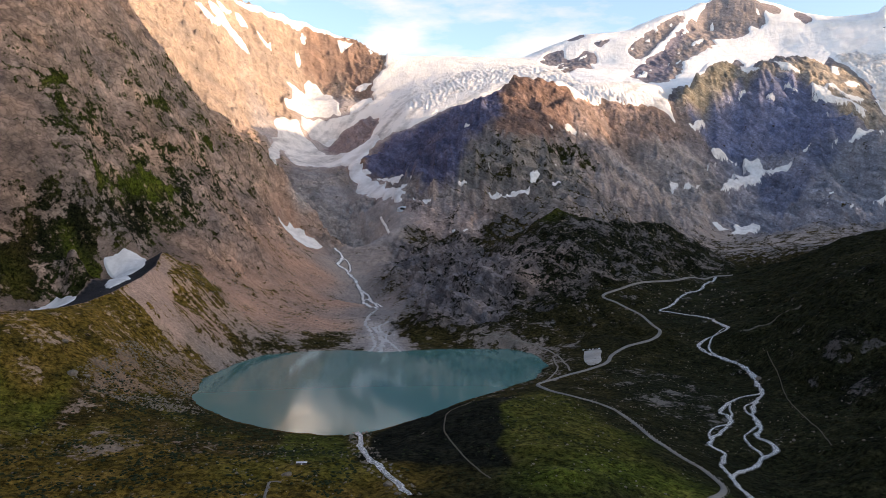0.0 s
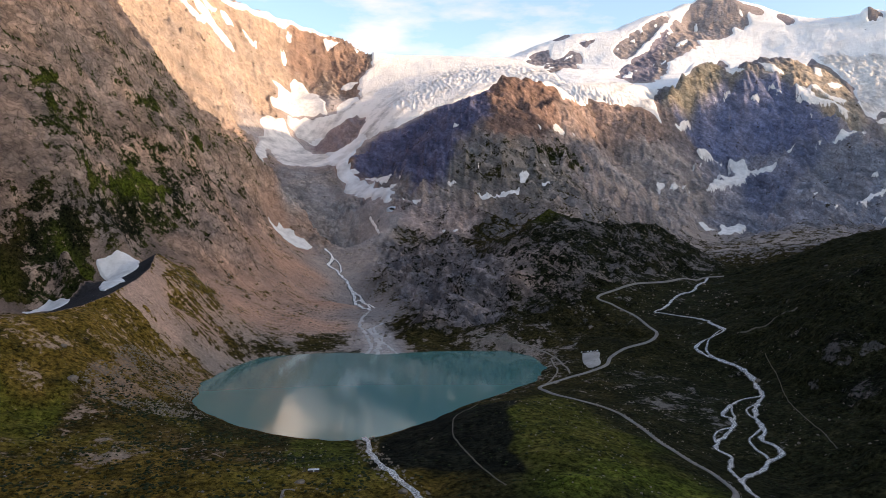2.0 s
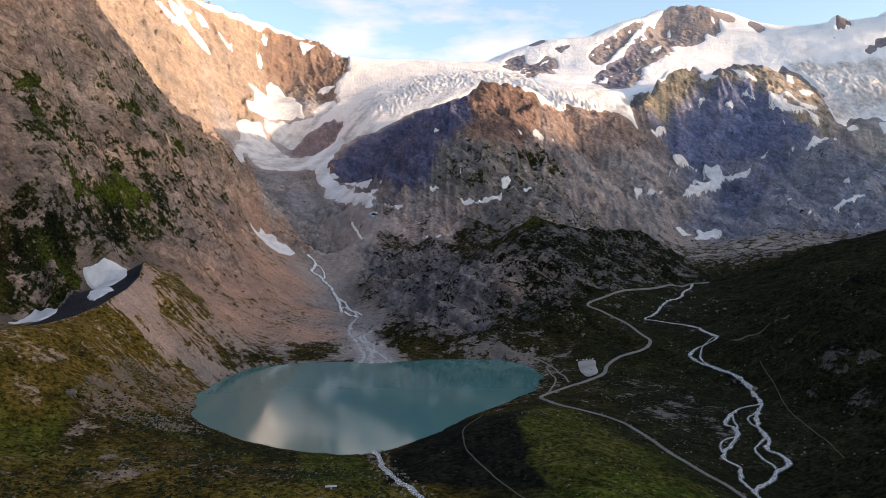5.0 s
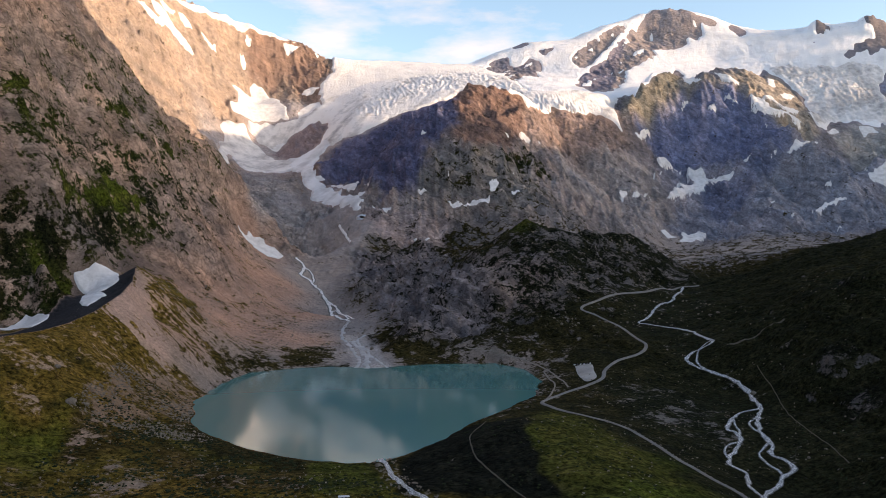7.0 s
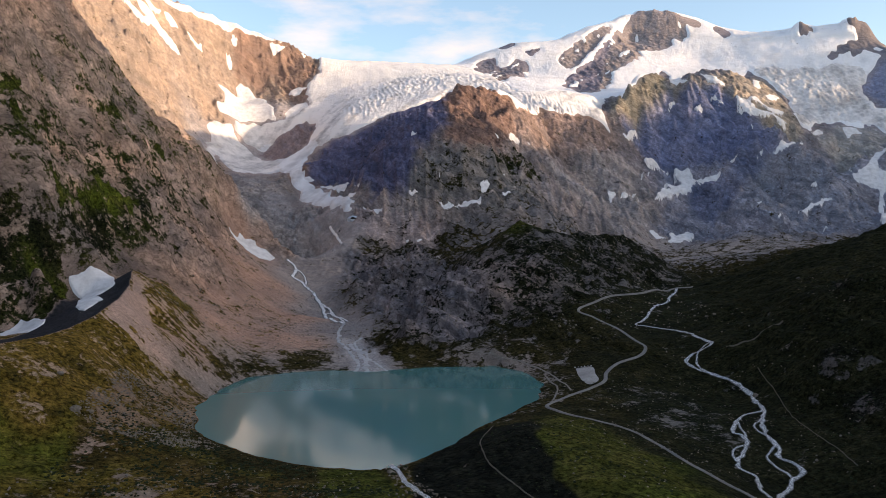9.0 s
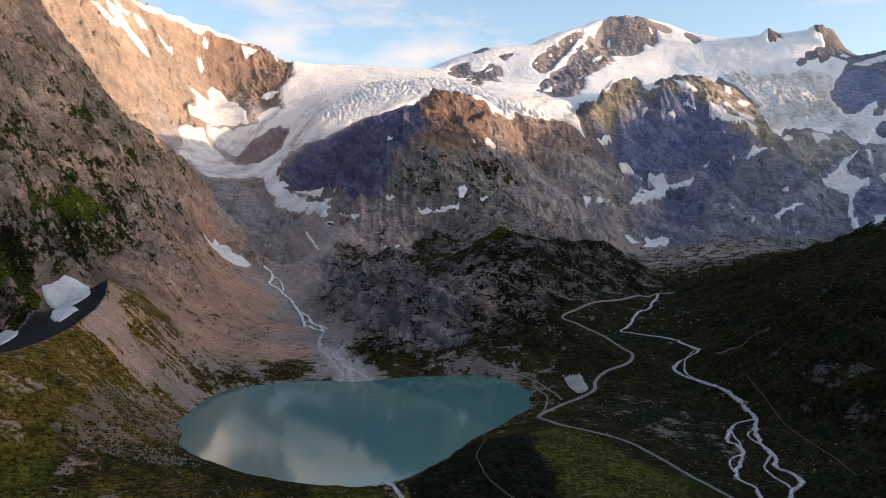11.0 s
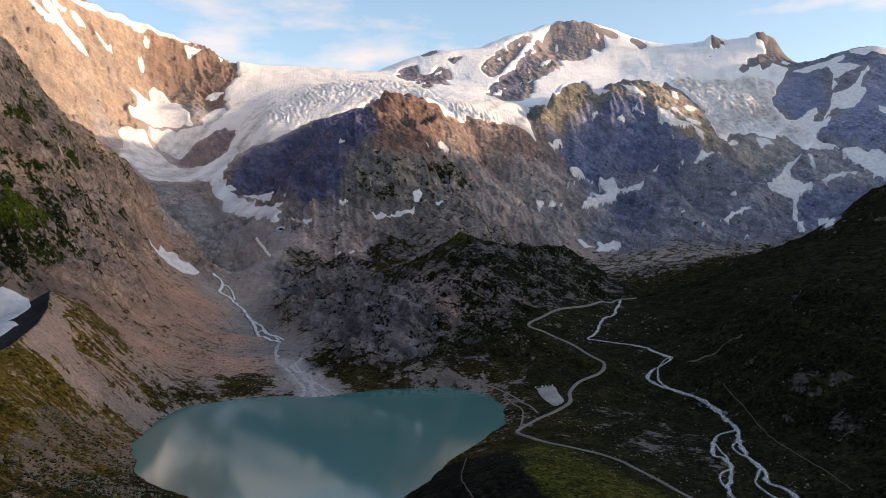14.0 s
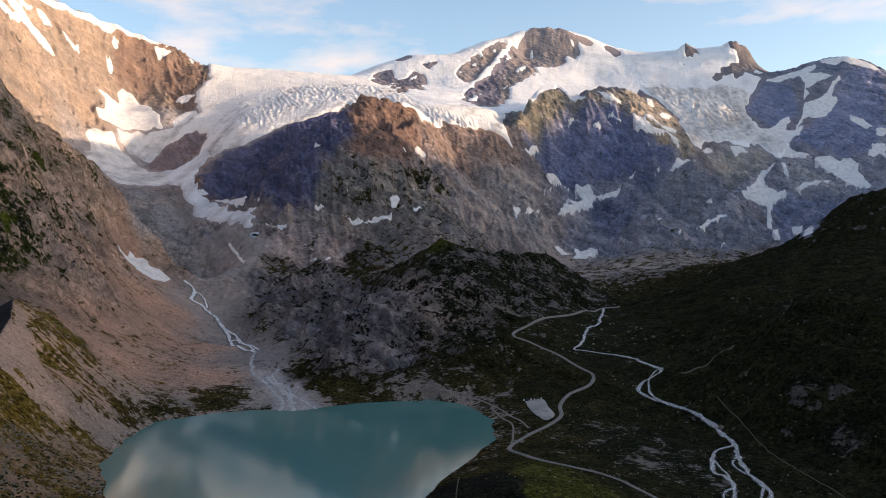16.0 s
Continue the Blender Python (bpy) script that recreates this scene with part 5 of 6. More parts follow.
    bump_by.inputs[3].default_value, bump_by.inputs[4].default_value = 0.3, 1.0
    links.new(bump_by.outputs[0], bump.inputs["Strength"])
    links.new(bump.outputs[0], bsdf.inputs["Normal"])
    return m


def water_material():
    m, nodes, links, bsdf = material("glacial_water", 0.075)
    bsdf.inputs["Base Color"].default_value = (0.062, 0.195, 0.18, 1)
    bsdf.inputs["IOR"].default_value = 1.33
    return m


def snow_material(name, clean, dirty, amount, streak, split=0.0):
    """Snow or ice: clean and dirty colour, how much dirt, the size of its streaks, and how deep it is split by crevasses."""
    m, nodes, links, bsdf = material(name, 0.6)
    pos = nodes.new("ShaderNodeTexCoord").outputs["Object"]
    fine = noise_node(nodes, links, streak, 8, 0.65, pos)
    dirt = attribute(nodes, "dirt").outputs["Fac"]
    add = nodes.new("ShaderNodeMath")
    add.operation = "ADD"
    links.new(fine, add.inputs[0])
    links.new(dirt, add.inputs[1])
    rng_node = nodes.new("ShaderNodeMapRange")
    links.new(add.outputs[0], rng_node.inputs[0])
    rng_node.inputs[1].default_value, rng_node.inputs[2].default_value = 0.42, 0.85
    rng_node.inputs[4].default_value = amount
    colour = mix_node(nodes, links, rng_node.outputs[0], clean, dirty)
    bump = nodes.new("ShaderNodeBump")
    bump.inputs["Strength"].default_value, bump.inputs["Distance"].default_value = 0.5, 3.0
    relief = noise_node(nodes, links, 0.12, 6, 0.6, pos)
    if split:
        # crevasses: long splits across the flow, their shade put in as grey, gathered where the ice is broken
        lie = nodes.new("ShaderNodeMapping")
        lie.inputs["Rotation"].default_value, lie.inputs["Scale"].default_value = (0, 0, radians(28)), (0.022, 0.05, 0.035)
        links.new(pos, lie.inputs["Vector"])
        gash = nodes.new("ShaderNodeTexNoise")
        gash.noise_type = "RIDGED_MULTIFRACTAL"
        gash.inputs["Scale"].default_value, gash.inputs["Detail"].default_value = 1.0, 5
        links.new(lie.outputs[0], gash.inputs["Vector"])
        broken = ramp_node(nodes, links, noise_node(nodes, links, 0.0035, 4, 0.6, pos), [(0.38, 0.3), (0.60, 1.0)])
        amount_by = nodes.new("ShaderNodeMath")
        amount_by.operation = "MULTIPLY"
        links.new(ramp_node(nodes, links, gash.outputs["Fac"], [(0.42, 0.0), (0.9, 0.85)]), amount_by.inputs[0])
        links.new(broken, amount_by.inputs[1])
        colour = mix_node(nodes, links, amount_by.outputs[0], colour, (0.40, 0.39, 0.395))
        depth = nodes.new("ShaderNodeMath")
        depth.operation = "MULTIPLY_ADD"
        links.new(amount_by.outputs[0], depth.inputs[0])
        depth.inputs[1].default_value = -split
        links.new(relief, depth.inputs[2])
        relief = depth.outputs[0]
        bump.inputs["Strength"].default_value, bump.inputs["Distance"].default_value = 0.8, 5.0
    links.new(colour, bsdf.inputs["Base Color"])
    links.new(relief, bump.inputs["Height"])
    links.new(bump.outputs[0], bsdf.inputs["Normal"])
    return m


def river_material(foam=0.0):
    """Fast shallow water: white foam, grey-blue water and wet stones."""
    m, nodes, links, bsdf = material("white_water", 0.35)
    pos = nodes.new("ShaderNodeTexCoord").outputs["Object"]
    links.new(ramp_node(nodes, links, noise_node(nodes, links, 0.75, 6, 0.75, pos),
                        [(0.45 - foam, (0.03, 0.03, 0.03)), (0.50 - foam, (0.24, 0.235, 0.235)), (0.55 - foam, (0.78, 0.76, 0.74)), (0.65 - foam, (0.88, 0.86, 0.84))]), bsdf.inputs["Base Color"])
    return m


def speckled_material(name, stops, scale, rough=0.9, bump_size=0.0):
    """A plain surface whose colour varies by noise at two scales."""
    m, nodes, links, bsdf = material(name, rough)
    pos = nodes.new("ShaderNodeTexCoord").outputs["Object"]
    base = ramp_node(nodes, links, noise_node(nodes, links, scale, 8, 0.7, pos), stops)
    base = mix_node(nodes, links, 1.0, base, ramp_node(nodes, links, noise_node(nodes, links, scale / 9, 4, 0.6, pos), [(0.3, 0.75), (0.7, 1.15)]), "MULTIPLY")
    links.new(base, bsdf.inputs["Base Color"])
    if bump_size:
        bump = nodes.new("ShaderNodeBump")
        bump.inputs["Strength"].default_value, bump.inputs["Distance"].default_value = 0.7, bump_size
        links.new(noise_node(nodes, links, scale * 2, 6, 0.65, pos), bump.inputs["Height"])
        links.new(bump.outputs[0], bsdf.inputs["Normal"])
    return m


LAND, WATER, RIVER_WATER = land_material(), water_material(), river_material()
STREAM_WATER = river_material(0.08)
FALL_WATER = river_material(0.14)
MILKY_WATER = speckled_material("milky_shallow_water", [(0.35, (0.30, 0.285, 0.275)), (0.65, (0.46, 0.44, 0.43))], 0.15, 0.4)
SNOW = snow_material("old_snow", (0.82, 0.79, 0.77), (0.40, 0.37, 0.35), 0.8, 0.06)
# ICE and BASIN: warm evening sunlight is put into the cream clean colour
ICE = snow_material("glacier_ice", (0.85, 0.805, 0.77), (0.35, 0.325, 0.31), 1.0, 0.03, 1.8)
TONGUE_SKIN = snow_material("grey_tongue_ice", (0.84, 0.83, 0.83), (0.56, 0.545, 0.54), 0.9, 0.03, 0.8)
BASIN = snow_material("basin_snow", (0.93, 0.87, 0.81), (0.56, 0.52, 0.49), 0.8, 0.01, 0.25)
FIRN = snow_material("upper_snow", (0.90, 0.88, 0.87), (0.50, 0.49, 0.49), 0.6, 0.012, 0.9)
ASPHALT = speckled_material("worn_asphalt", [(0.3, (0.17, 0.155, 0.14)), (0.7, (0.28, 0.255, 0.23))], 0.5)
GRAVEL = speckled_material("pale_gravel", [(0.3, (0.30, 0.275, 0.25)), (0.7, (0.45, 0.415, 0.38))], 0.5)
DIRT = speckled_material("trodden_earth", [(0.3, (0.16, 0.135, 0.11)), (0.7, (0.30, 0.26, 0.22))], 0.4)
TRAIL = speckled_material("dark_trodden_earth", [(0.3, (0.07, 0.06, 0.045)), (0.7, (0.16, 0.135, 0.105))], 0.4)
STONE = speckled_material("lichened_stone", [(0.3, (0.12, 0.095, 0.075)), (0.55, (0.22, 0.18, 0.145)), (0.75, (0.37, 0.305, 0.245))], 0.35)
WET_STONES = speckled_material("wet_stones", [(0.35, (0.04, 0.04, 0.042)), (0.5, (0.12, 0.115, 0.11)), (0.65, (0.32, 0.31, 0.30))], 0.6, 0.6)
# near black: the shade inside the cave mouth, as a surface colour
MOUTH_SHADE = speckled_material("cave_mouth_shade", [(0.3, (0.015, 0.015, 0.016)), (0.7, (0.05, 0.048, 0.046))], 0.2, 0.8, 1.0)
SHRUB = speckled_material("alpine_shrub", [(0.3, (0.010, 0.014, 0.007)), (0.7, (0.035, 0.045, 0.018))], 0.3)


def mesh_object(name, verts, faces, mat, parent=None, smooth=True):
    me = bpy.data.meshes.new(name)
    me.from_pydata(verts, [], faces)
    me.materials.append(mat)
    if smooth:
        me.shade_smooth()
    ob = new(name, me)
    ob.parent = parent
    return ob


def grid_object(name, keep, z, mat, attrs=(), smooth=True):
    """A mesh of those cells of the fan-shaped grid that are kept."""
    r, c = np.nonzero(keep)
    quads = np.stack([r * COLS + c, r * COLS + c + 1, (r + 1) * COLS + c + 1, (r + 1) * COLS + c], 1)
    used, inverse = np.unique(quads, return_inverse=True)
    quads = inverse.reshape(-1, 4)[:, ::-1]
    me = bpy.data.meshes.new(name)
    me.vertices.add(len(used))
    co = np.stack([GX.ravel()[used], GY.ravel()[used], z.ravel()[used]], 1)
    me.vertices.foreach_set("co", co.ravel().astype(np.float32))
    me.loops.add(quads.size)
    me.loops.foreach_set("vertex_index", quads.ravel().astype(np.int32))
    me.polygons.add(len(quads))
    me.polygons.foreach_set("loop_start", np.arange(0, quads.size, 4, dtype=np.int32))
    me.update(calc_edges=True)
    for key, values in attrs:
        if values.ndim == 2:
            a = me.attributes.new(key, "FLOAT", "POINT")
            a.data.foreach_set("value", values.ravel()[used].astype(np.float32))
        else:
            a = me.attributes.new(key, "FLOAT_COLOR", "POINT")
            rgba = np.column_stack([values.reshape(-1, 3)[used], np.ones(len(used))])
            a.data.foreach_set("color", rgba.ravel().astype(np.float32))
    me.materials.append(mat)
    if smooth:
        me.shade_smooth()
    return new(name, me)


# ---- the land ----
mid_x, mid_y = (GX[:-1, :-1] + GX[1:, 1:]) / 2, (GY[:-1, :-1] + GY[1:, 1:]) / 2
_, _, near_coarse = landform_at(cx, cy)
OWNER = near_coarse.reshape(CR, CC)[np.minimum((np.arange(GROWS - 1) / STEP).round().astype(int), CR - 1)][:, np.minimum((np.arange(COLS - 1) / STEP).round().astype(int), CC - 1)]
LABELS = {
    "ground": "green and gravelly valley floor round a mountain lake",
    "left_mountain": "steep brown rock mountainside with green ledges and scree",
    "sunlit_mountain": "ochre rock mountain lit by low evening sun",
    "glacier_knob": "rounded brown rock mountain below a glacier",
    "rocky_knoll": "grey rocky knoll with dark turf beside the lake",
    "dark_peak": "dark grey craggy rock peak with snow patches",
    "summit_massif": "high snowy summit of dark rock behind the glacier",
    "east_peak": "dark rock peak with snow gullies",
    "west_hill": "dark grassy hill with scattered boulders by the river",
    "far_hill": "dark rocky hill behind the grassy hill",
}
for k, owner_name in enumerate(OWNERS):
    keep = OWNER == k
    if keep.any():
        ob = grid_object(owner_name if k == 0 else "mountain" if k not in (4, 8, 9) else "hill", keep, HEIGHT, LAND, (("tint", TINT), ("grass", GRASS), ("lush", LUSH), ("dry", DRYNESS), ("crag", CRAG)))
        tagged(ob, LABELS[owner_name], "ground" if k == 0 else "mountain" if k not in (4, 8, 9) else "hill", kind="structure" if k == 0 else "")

# ---- the ring of land outside the view, with the western range that shades the valley ----
RANGE = [(5761, 4127, 1512), (5429, 3110, 1340), (5086, 2059, 1165), (4847, 1327, 1060), (4694, 856, 1143), (4403, -34, 1351), (3903, -1567, 1406), (3461, -2920, 1450)]


def outer_land():
    """A coarse sheet all round: the valley behind the camera, and ranges that rise on both sides of it."""
    cols, rows = 180, 60
    a = np.linspace(0, 2 * np.pi, cols + 1)[:-1]
    r = 500 * (14000 / 500) ** np.linspace(0, 1, rows)
    x, y = APEX_X + r[:, None] * np.sin(a)[None], APEX_Y + r[:, None] * np.cos(a)[None]
    z = -70 + 0.02 * np.hypot(x, y) + 30 * fbm(x / 700, y / 700, 4)
    for line, slope in ((RANGE, 0.55), ([(-900, -2500, 900), (-1500, -600, 800), (-2000, 800, 1100)], 0.6)):
        for p, q in zip(line, line[1:]):
            p, q = np.array(p, float), np.array(q, float)
            d = q[:2] - p[:2]
            s = np.clip(((x - p[0]) * d[0] + (y - p[1]) * d[1]) / (d @ d), 0, 1)
            dist = np.hypot(x - p[0] - s * d[0], y - p[1] - s * d[1])
            crest = p[2] + s * (q[2] - p[2])
            z = np.maximum(z, crest - slope * dist + 160 * (ridged(x / 900, y / 900, 4) - 0.5))
    inside = (np.abs(np.arctan2(x - APEX_X, y - APEX_Y) - (A0 + A1) / 2) < (A1 - A0) / 2 + 0.03) & (np.hypot(x - APEX_X, y - APEX_Y) > 540)
    z = np.where(inside, -400.0, z)
    verts = [tuple(v) for v in np.stack([x, y, z], 2).reshape(-1, 3)]
    faces = [(i * cols + j, i * cols + (j + 1) % cols, (i + 1) * cols + (j + 1) % cols, (i + 1) * cols + j) for i in range(rows - 1) for j in range(cols)]
    faces = [f[::-1] for f in faces]
    faces.append(tuple(range(cols)))
    ob = mesh_object("backdrop", verts, faces, LAND)
    for key, kind, value in (("tint", "FLOAT_COLOR", (0.26, 0.22, 0.19, 1)), ("grass", "FLOAT", 0.5), ("lush", "FLOAT", 0.1), ("dry", "FLOAT", 0.3), ("crag", "FLOAT", 0.6)):
        at = ob.data.attributes.new(key, kind, "POINT")
        at.data.foreach_set("color" if kind == "FLOAT_COLOR" else "value", np.tile(value, len(verts)).astype(np.float32))
    return tagged(ob, "surrounding valley and ranges outside the view", "backdrop", kind="structure")


outer_land()


# ---- the lake ----
shore = [Vector((x, y, 0.0)) for x, y, _ in SHORE]
bm = bmesh.new()
ring = []
for i in range(len(shore)):
    p0, p1, p2, p3 = shore[i - 1], shore[i], shore[(i + 1) % len(shore)], shore[(i + 2) % len(shore)]
    for s in (0, 0.25, 0.5, 0.75):
        q = 0.5 * ((2 * p1) + (p2 - p0) * s + (2 * p0 - 5 * p1 + 4 * p2 - p3) * s * s + (3 * p1 - p0 - 3 * p2 + p3) * s ** 3)
        ring.append(bm.verts.new((lake_x + (q.x - lake_x) * 1.07, lake_y + (q.y - lake_y) * 1.07, 0.0)))
bm.faces.new(ring)
bmesh.ops.triangulate(bm, faces=bm.faces[:])
me = bpy.data.meshes.new("lake")
bm.to_mesh(me)
me.materials.append(WATER)
tagged(new("lake", me), "turquoise glacial lake mirroring the mountains", "lake", kind="structure")

# ---- ice and snow ----
def sheet(name, mask, thick, mat, dirt, rough=None, pieces=()):
    """Snow or ice lying on the land: it thins out to nothing at its edge. pieces: name, label, area and material of the parts it is made of."""
    field = soften(mask.astype(float), 1)
    if thick > 2:
        field = soften(field, 1)
    core = np.clip((field - 0.5) / 0.4, 0, 1)
    z = HEIGHT + (np.clip(field, 0, 1) - 0.5) * 2 * thick + core * (np.maximum(SMOOTH_HEIGHT - HEIGHT, 0) + 0.6)
    if rough is not None:
        z = z + rough * np.clip(field * 2 - 1, 0, 1)
    keep = field > 0.28
    cells = keep[:-1, :-1] | keep[1:, :-1] | keep[:-1, 1:] | keep[1:, 1:]
    if not pieces:
        return grid_object(name, cells, z, mat, (("dirt", dirt),))
    whole = new(name)
    for piece, label, area, skin in pieces:
        take = cells & area[:-1, :-1]
        cells = cells & ~take
        if take.any():
            ob = tagged(grid_object(piece, take, z, skin, (("dirt", dirt),)), label)
            ob.parent = whole
    return whole


crevasse = ridged(GX / 45 + 3 * fbm(GX / 200, GY / 200, 2), GY / 22, 3) - 0.5
rolling = fbm(GX / 120, GY / 120, 3)
rocks_in_snow = np.zeros(GX.shape, bool)
for outline in (SUMMIT_ROCK, SUMMIT_RIB, SHOULDER_ROCK, SHOULDER_TOP, SHOULDER_SPOT, HORN_ROCK, HORN_TOP, HORN_SPOT, SECOND_HORN, RIDGE_END):
    rocks_in_snow |= inside(outline, 13)
rocks_in_snow &= fbm((0.75 * GX - 0.66 * GY) / 34, (0.66 * GX + 0.75 * GY) / 120, 4, 0.6) < 0.36  # snow streaks in the rock
low_dirt = np.clip((560 - HEIGHT) / 260, 0, 0.2) - 0.1 + 0.46 * fbm((0.8 * GX - 0.6 * GY) / 45, (0.6 * GX + 0.8 * GY) / 330, 4)
ice_mask = (inside(GLACIER_ICE, 10) | inside(TONGUE_ICE, 12)) & ~inside(ROCK_ISLAND, 10)
seracs = soften(soften(inside(SERACS, 20).astype(float), 4), 4)
shards = ridged(GX / 21 + fbm(GX / 120, GY / 120, 2), GY / 75, 2) - 0.5
flutes = (ridged(GX / 17, GY / 70, 2) - 0.5) * 24 * np.exp(-((GX - 700) / 200) ** 2 - ((GY - 3075) / 90) ** 2)
wander = 60 * fbm(GX / 150, GY / 150, 3)
basin = np.clip((GY + wander - 3480 - 0.25 * np.clip(GX, -300, 900)) / 120, 0, 1)
tagged(sheet("glacier", ice_mask, 6, ICE, low_dirt - 0.1 * basin, ((2.5 + 4 * seracs) * crevasse + 7 * seracs * shards) * (1 - 0.9 * basin) + 5 * rolling + flutes,
             (("tongue", "dirty grey glacier tongue", HEIGHT + wander < 480, TONGUE_SKIN), ("icefall", "fluted white ice cliff", (GX > 430) & (GY < 3260 + wander), ICE),
              ("ice_basin", "smooth sunlit upper ice basin", basin > 0.5, BASIN), ("ice_stream", "crevassed ice stream", np.ones(GX.shape, bool), ICE))),
       "crevassed white glacier with a dirty grey tongue", "glacier")
tagged(sheet("glacier", inside(SIDE_GLACIER, 9), 5, ICE, low_dirt * 0.5, 4 * crevasse), "smooth pale side arm of the glacier", "glacier")
tagged(sheet("snow_patch", inside(SNOW_APRON, 9), 4, SNOW, np.zeros(GX.shape), 2 * rolling), "sunlit snow apron at the foot of an ochre rock wall", "snow patch")
icefall = soften((inside(HANGING, 40)).astype(float), 6)
upper_rough = 5 * icefall + (2.5 + 9 * icefall) * crevasse + 8 * icefall * shards + 5 * rolling
upper_dirt = -0.08 + 0.26 * fbm((0.9 * GX - 0.4 * GY) / 60, (0.4 * GX + 0.9 * GY) / 260, 4) + 0.16 * icefall
tagged(sheet("snowfield", inside(UPPER_SNOW, 14) & ~rocks_in_snow & ~ice_mask, 3.5, FIRN, upper_dirt, upper_rough,
             (("hanging_glacier", "crevassed hanging glacier", icefall > 0.5, ICE), ("summit_cap", "white summit snow cap", HEIGHT + wander > 1250, FIRN),
              ("snow_slope", "wind-smoothed snow slope", np.ones(GX.shape, bool), FIRN))),
       "wide snowfield and icefall under the summit ridge", "snowfield")


def snow_patch(outline, thick=1.3, finer=4, mat=SNOW, name="snow_patch", what="old white snow patch lying in a rock hollow", category="snow patch"):
    """One patch of old snow on its own fine mesh: ragged rim, thinning out to nothing."""
    px, py = np.array(outline, float).T
    ang, dist = np.arctan2(px - APEX_X, py - APEX_Y), np.log(np.hypot(px - APEX_X, py - APEX_Y) / R0)
    da, dr = (A1 - A0) / (COLS - 1) / finer, np.log(R1 / R0) / (GROWS - 1) / finer
    a = np.arange(ang.min() - 8 * da * finer / 2, ang.max() + 8 * da * finer / 2, da)
    d = R0 * np.exp(np.arange(dist.min() - 4 * dr * finer, dist.max() + 4 * dr * finer, dr))
    x, y = APEX_X + d[:, None] * np.sin(a)[None], APEX_Y + d[:, None] * np.cos(a)[None]
    size = max(np.ptp(px), np.ptp(py))
    m = inside(outline, min(6.0, size / 14) if py[0] > 1500 else 1.6, (x, y))
    field = soften(soften(m.astype(float), 2), 1)
    h = height_at(x.ravel(), y.ravel()).reshape(x.shape)
    z = h + (field - 0.5) * 2 * thick + np.clip((field - 0.5) / 0.4, 0, 1) * np.maximum(soften(h, 3 * finer) - h, 0)
    keep = field > 0.3
    rest = keep[:-1, :-1] | keep[1:, :-1] | keep[:-1, 1:] | keep[1:, 1:]
    first = None
    while rest.any():
        # each separate piece is a patch of its own
        piece = np.zeros(rest.shape, bool)
        piece[np.unravel_index(rest.argmax(), rest.shape)] = True
        before = 0
        while piece.sum() > before:
            before = piece.sum()
            p = np.pad(piece, 1)
            piece = rest & (p[1:-1, 1:-1] | p[2:, 1:-1] | p[:-2, 1:-1] | p[1:-1, 2:] | p[1:-1, :-2] | p[2:, 2:] | p[:-2, :-2] | p[2:, :-2] | p[:-2, 2:])
        rest &= ~piece
        if before < 30:
            continue
        r, c = np.nonzero(piece)
        n = x.shape[1]
        quads = np.stack([r * n + c, (r + 1) * n + c, (r + 1) * n + c + 1, r * n + c + 1], 1)
        used, inverse = np.unique(quads, return_inverse=True)
        co = np.stack([x.ravel()[used], y.ravel()[used], z.ravel()[used]], 1)
        ob = mesh_object(name, co.tolist(), inverse.reshape(-1, 4).tolist(), mat)
        tagged(ob, what, category, "snow patches" if mat == SNOW else "scree banks", "" if mat == SNOW else "structure")
        first = first or ob
    return first


for outline in SNOW_PATCHES:
    snow_patch(outline)


# ---- water courses, road and paths ----
def smooth_line(line, step):
    """A curve through the points of a line, with a point about every step metres."""
    p = [np.array(q, float) for q in line]
    p = [2 * p[0] - p[1]] + p + [2 * p[-1] - p[-2]]
    out = []
    for a, b, c, d in zip(p, p[1:], p[2:], p[3:]):
        n = max(1, int(np.linalg.norm(c - b) / step))
        for s in np.arange(n) / n:
            out.append(0.5 * (2 * b + (c - a) * s + (2 * a - 5 * b + 4 * c - d) * s ** 2 + (3 * b - a - 3 * c + d) * s ** 3))
    out.append(p[-2])
    return np.array(out)


def ribbon(name, line, width, mat, lift=0.5, ragged=0.0, step=4.0, crown=0.0):
    """A strip that lies on the ground along a line."""
    c = smooth_line(line, step)
    d = np.gradient(c, axis=0)
    d /= np.linalg.norm(d, axis=1)[:, None] + 1e-9
    across = np.stack([d[:, 1], -d[:, 0]], 1)
    s = np.arange(len(c)) * step
    w_left = width / 2 * (1 + ragged * (1.5 * fbm(s / 13, s * 0 + 3.3, 3)))
    w_right = width / 2 * (1 + ragged * (1.5 * fbm(s / 13, s * 0 + 8.8, 3)))
    shift = ragged * width * 0.6 * fbm(s / 31, s * 0 + 1.7, 3)
    verts, n = [], 6
    for k in range(n + 1):
        u = 2 * k / n - 1
        off = shift + np.where(u < 0, w_left, w_right) * u
        x, y = c[:, 0] + across[:, 0] * off, c[:, 1] + across[:, 1] * off
        h = height_at(x, y)
        z = h + lift + crown * (1 - u * u) if abs(u) < 1 else h - 0.3
        verts.append(np.stack([x, y, z], 1))
    verts = np.stack(verts, 1).reshape(-1, 3)
    faces = [(i * (n + 1) + k, (i + 1) * (n + 1) + k, (i + 1) * (n + 1) + k + 1, i * (n + 1) + k + 1) for i in range(len(c) - 1) for k in range(n)]
    return mesh_object(name, [tuple(v) for v in verts], faces, mat)


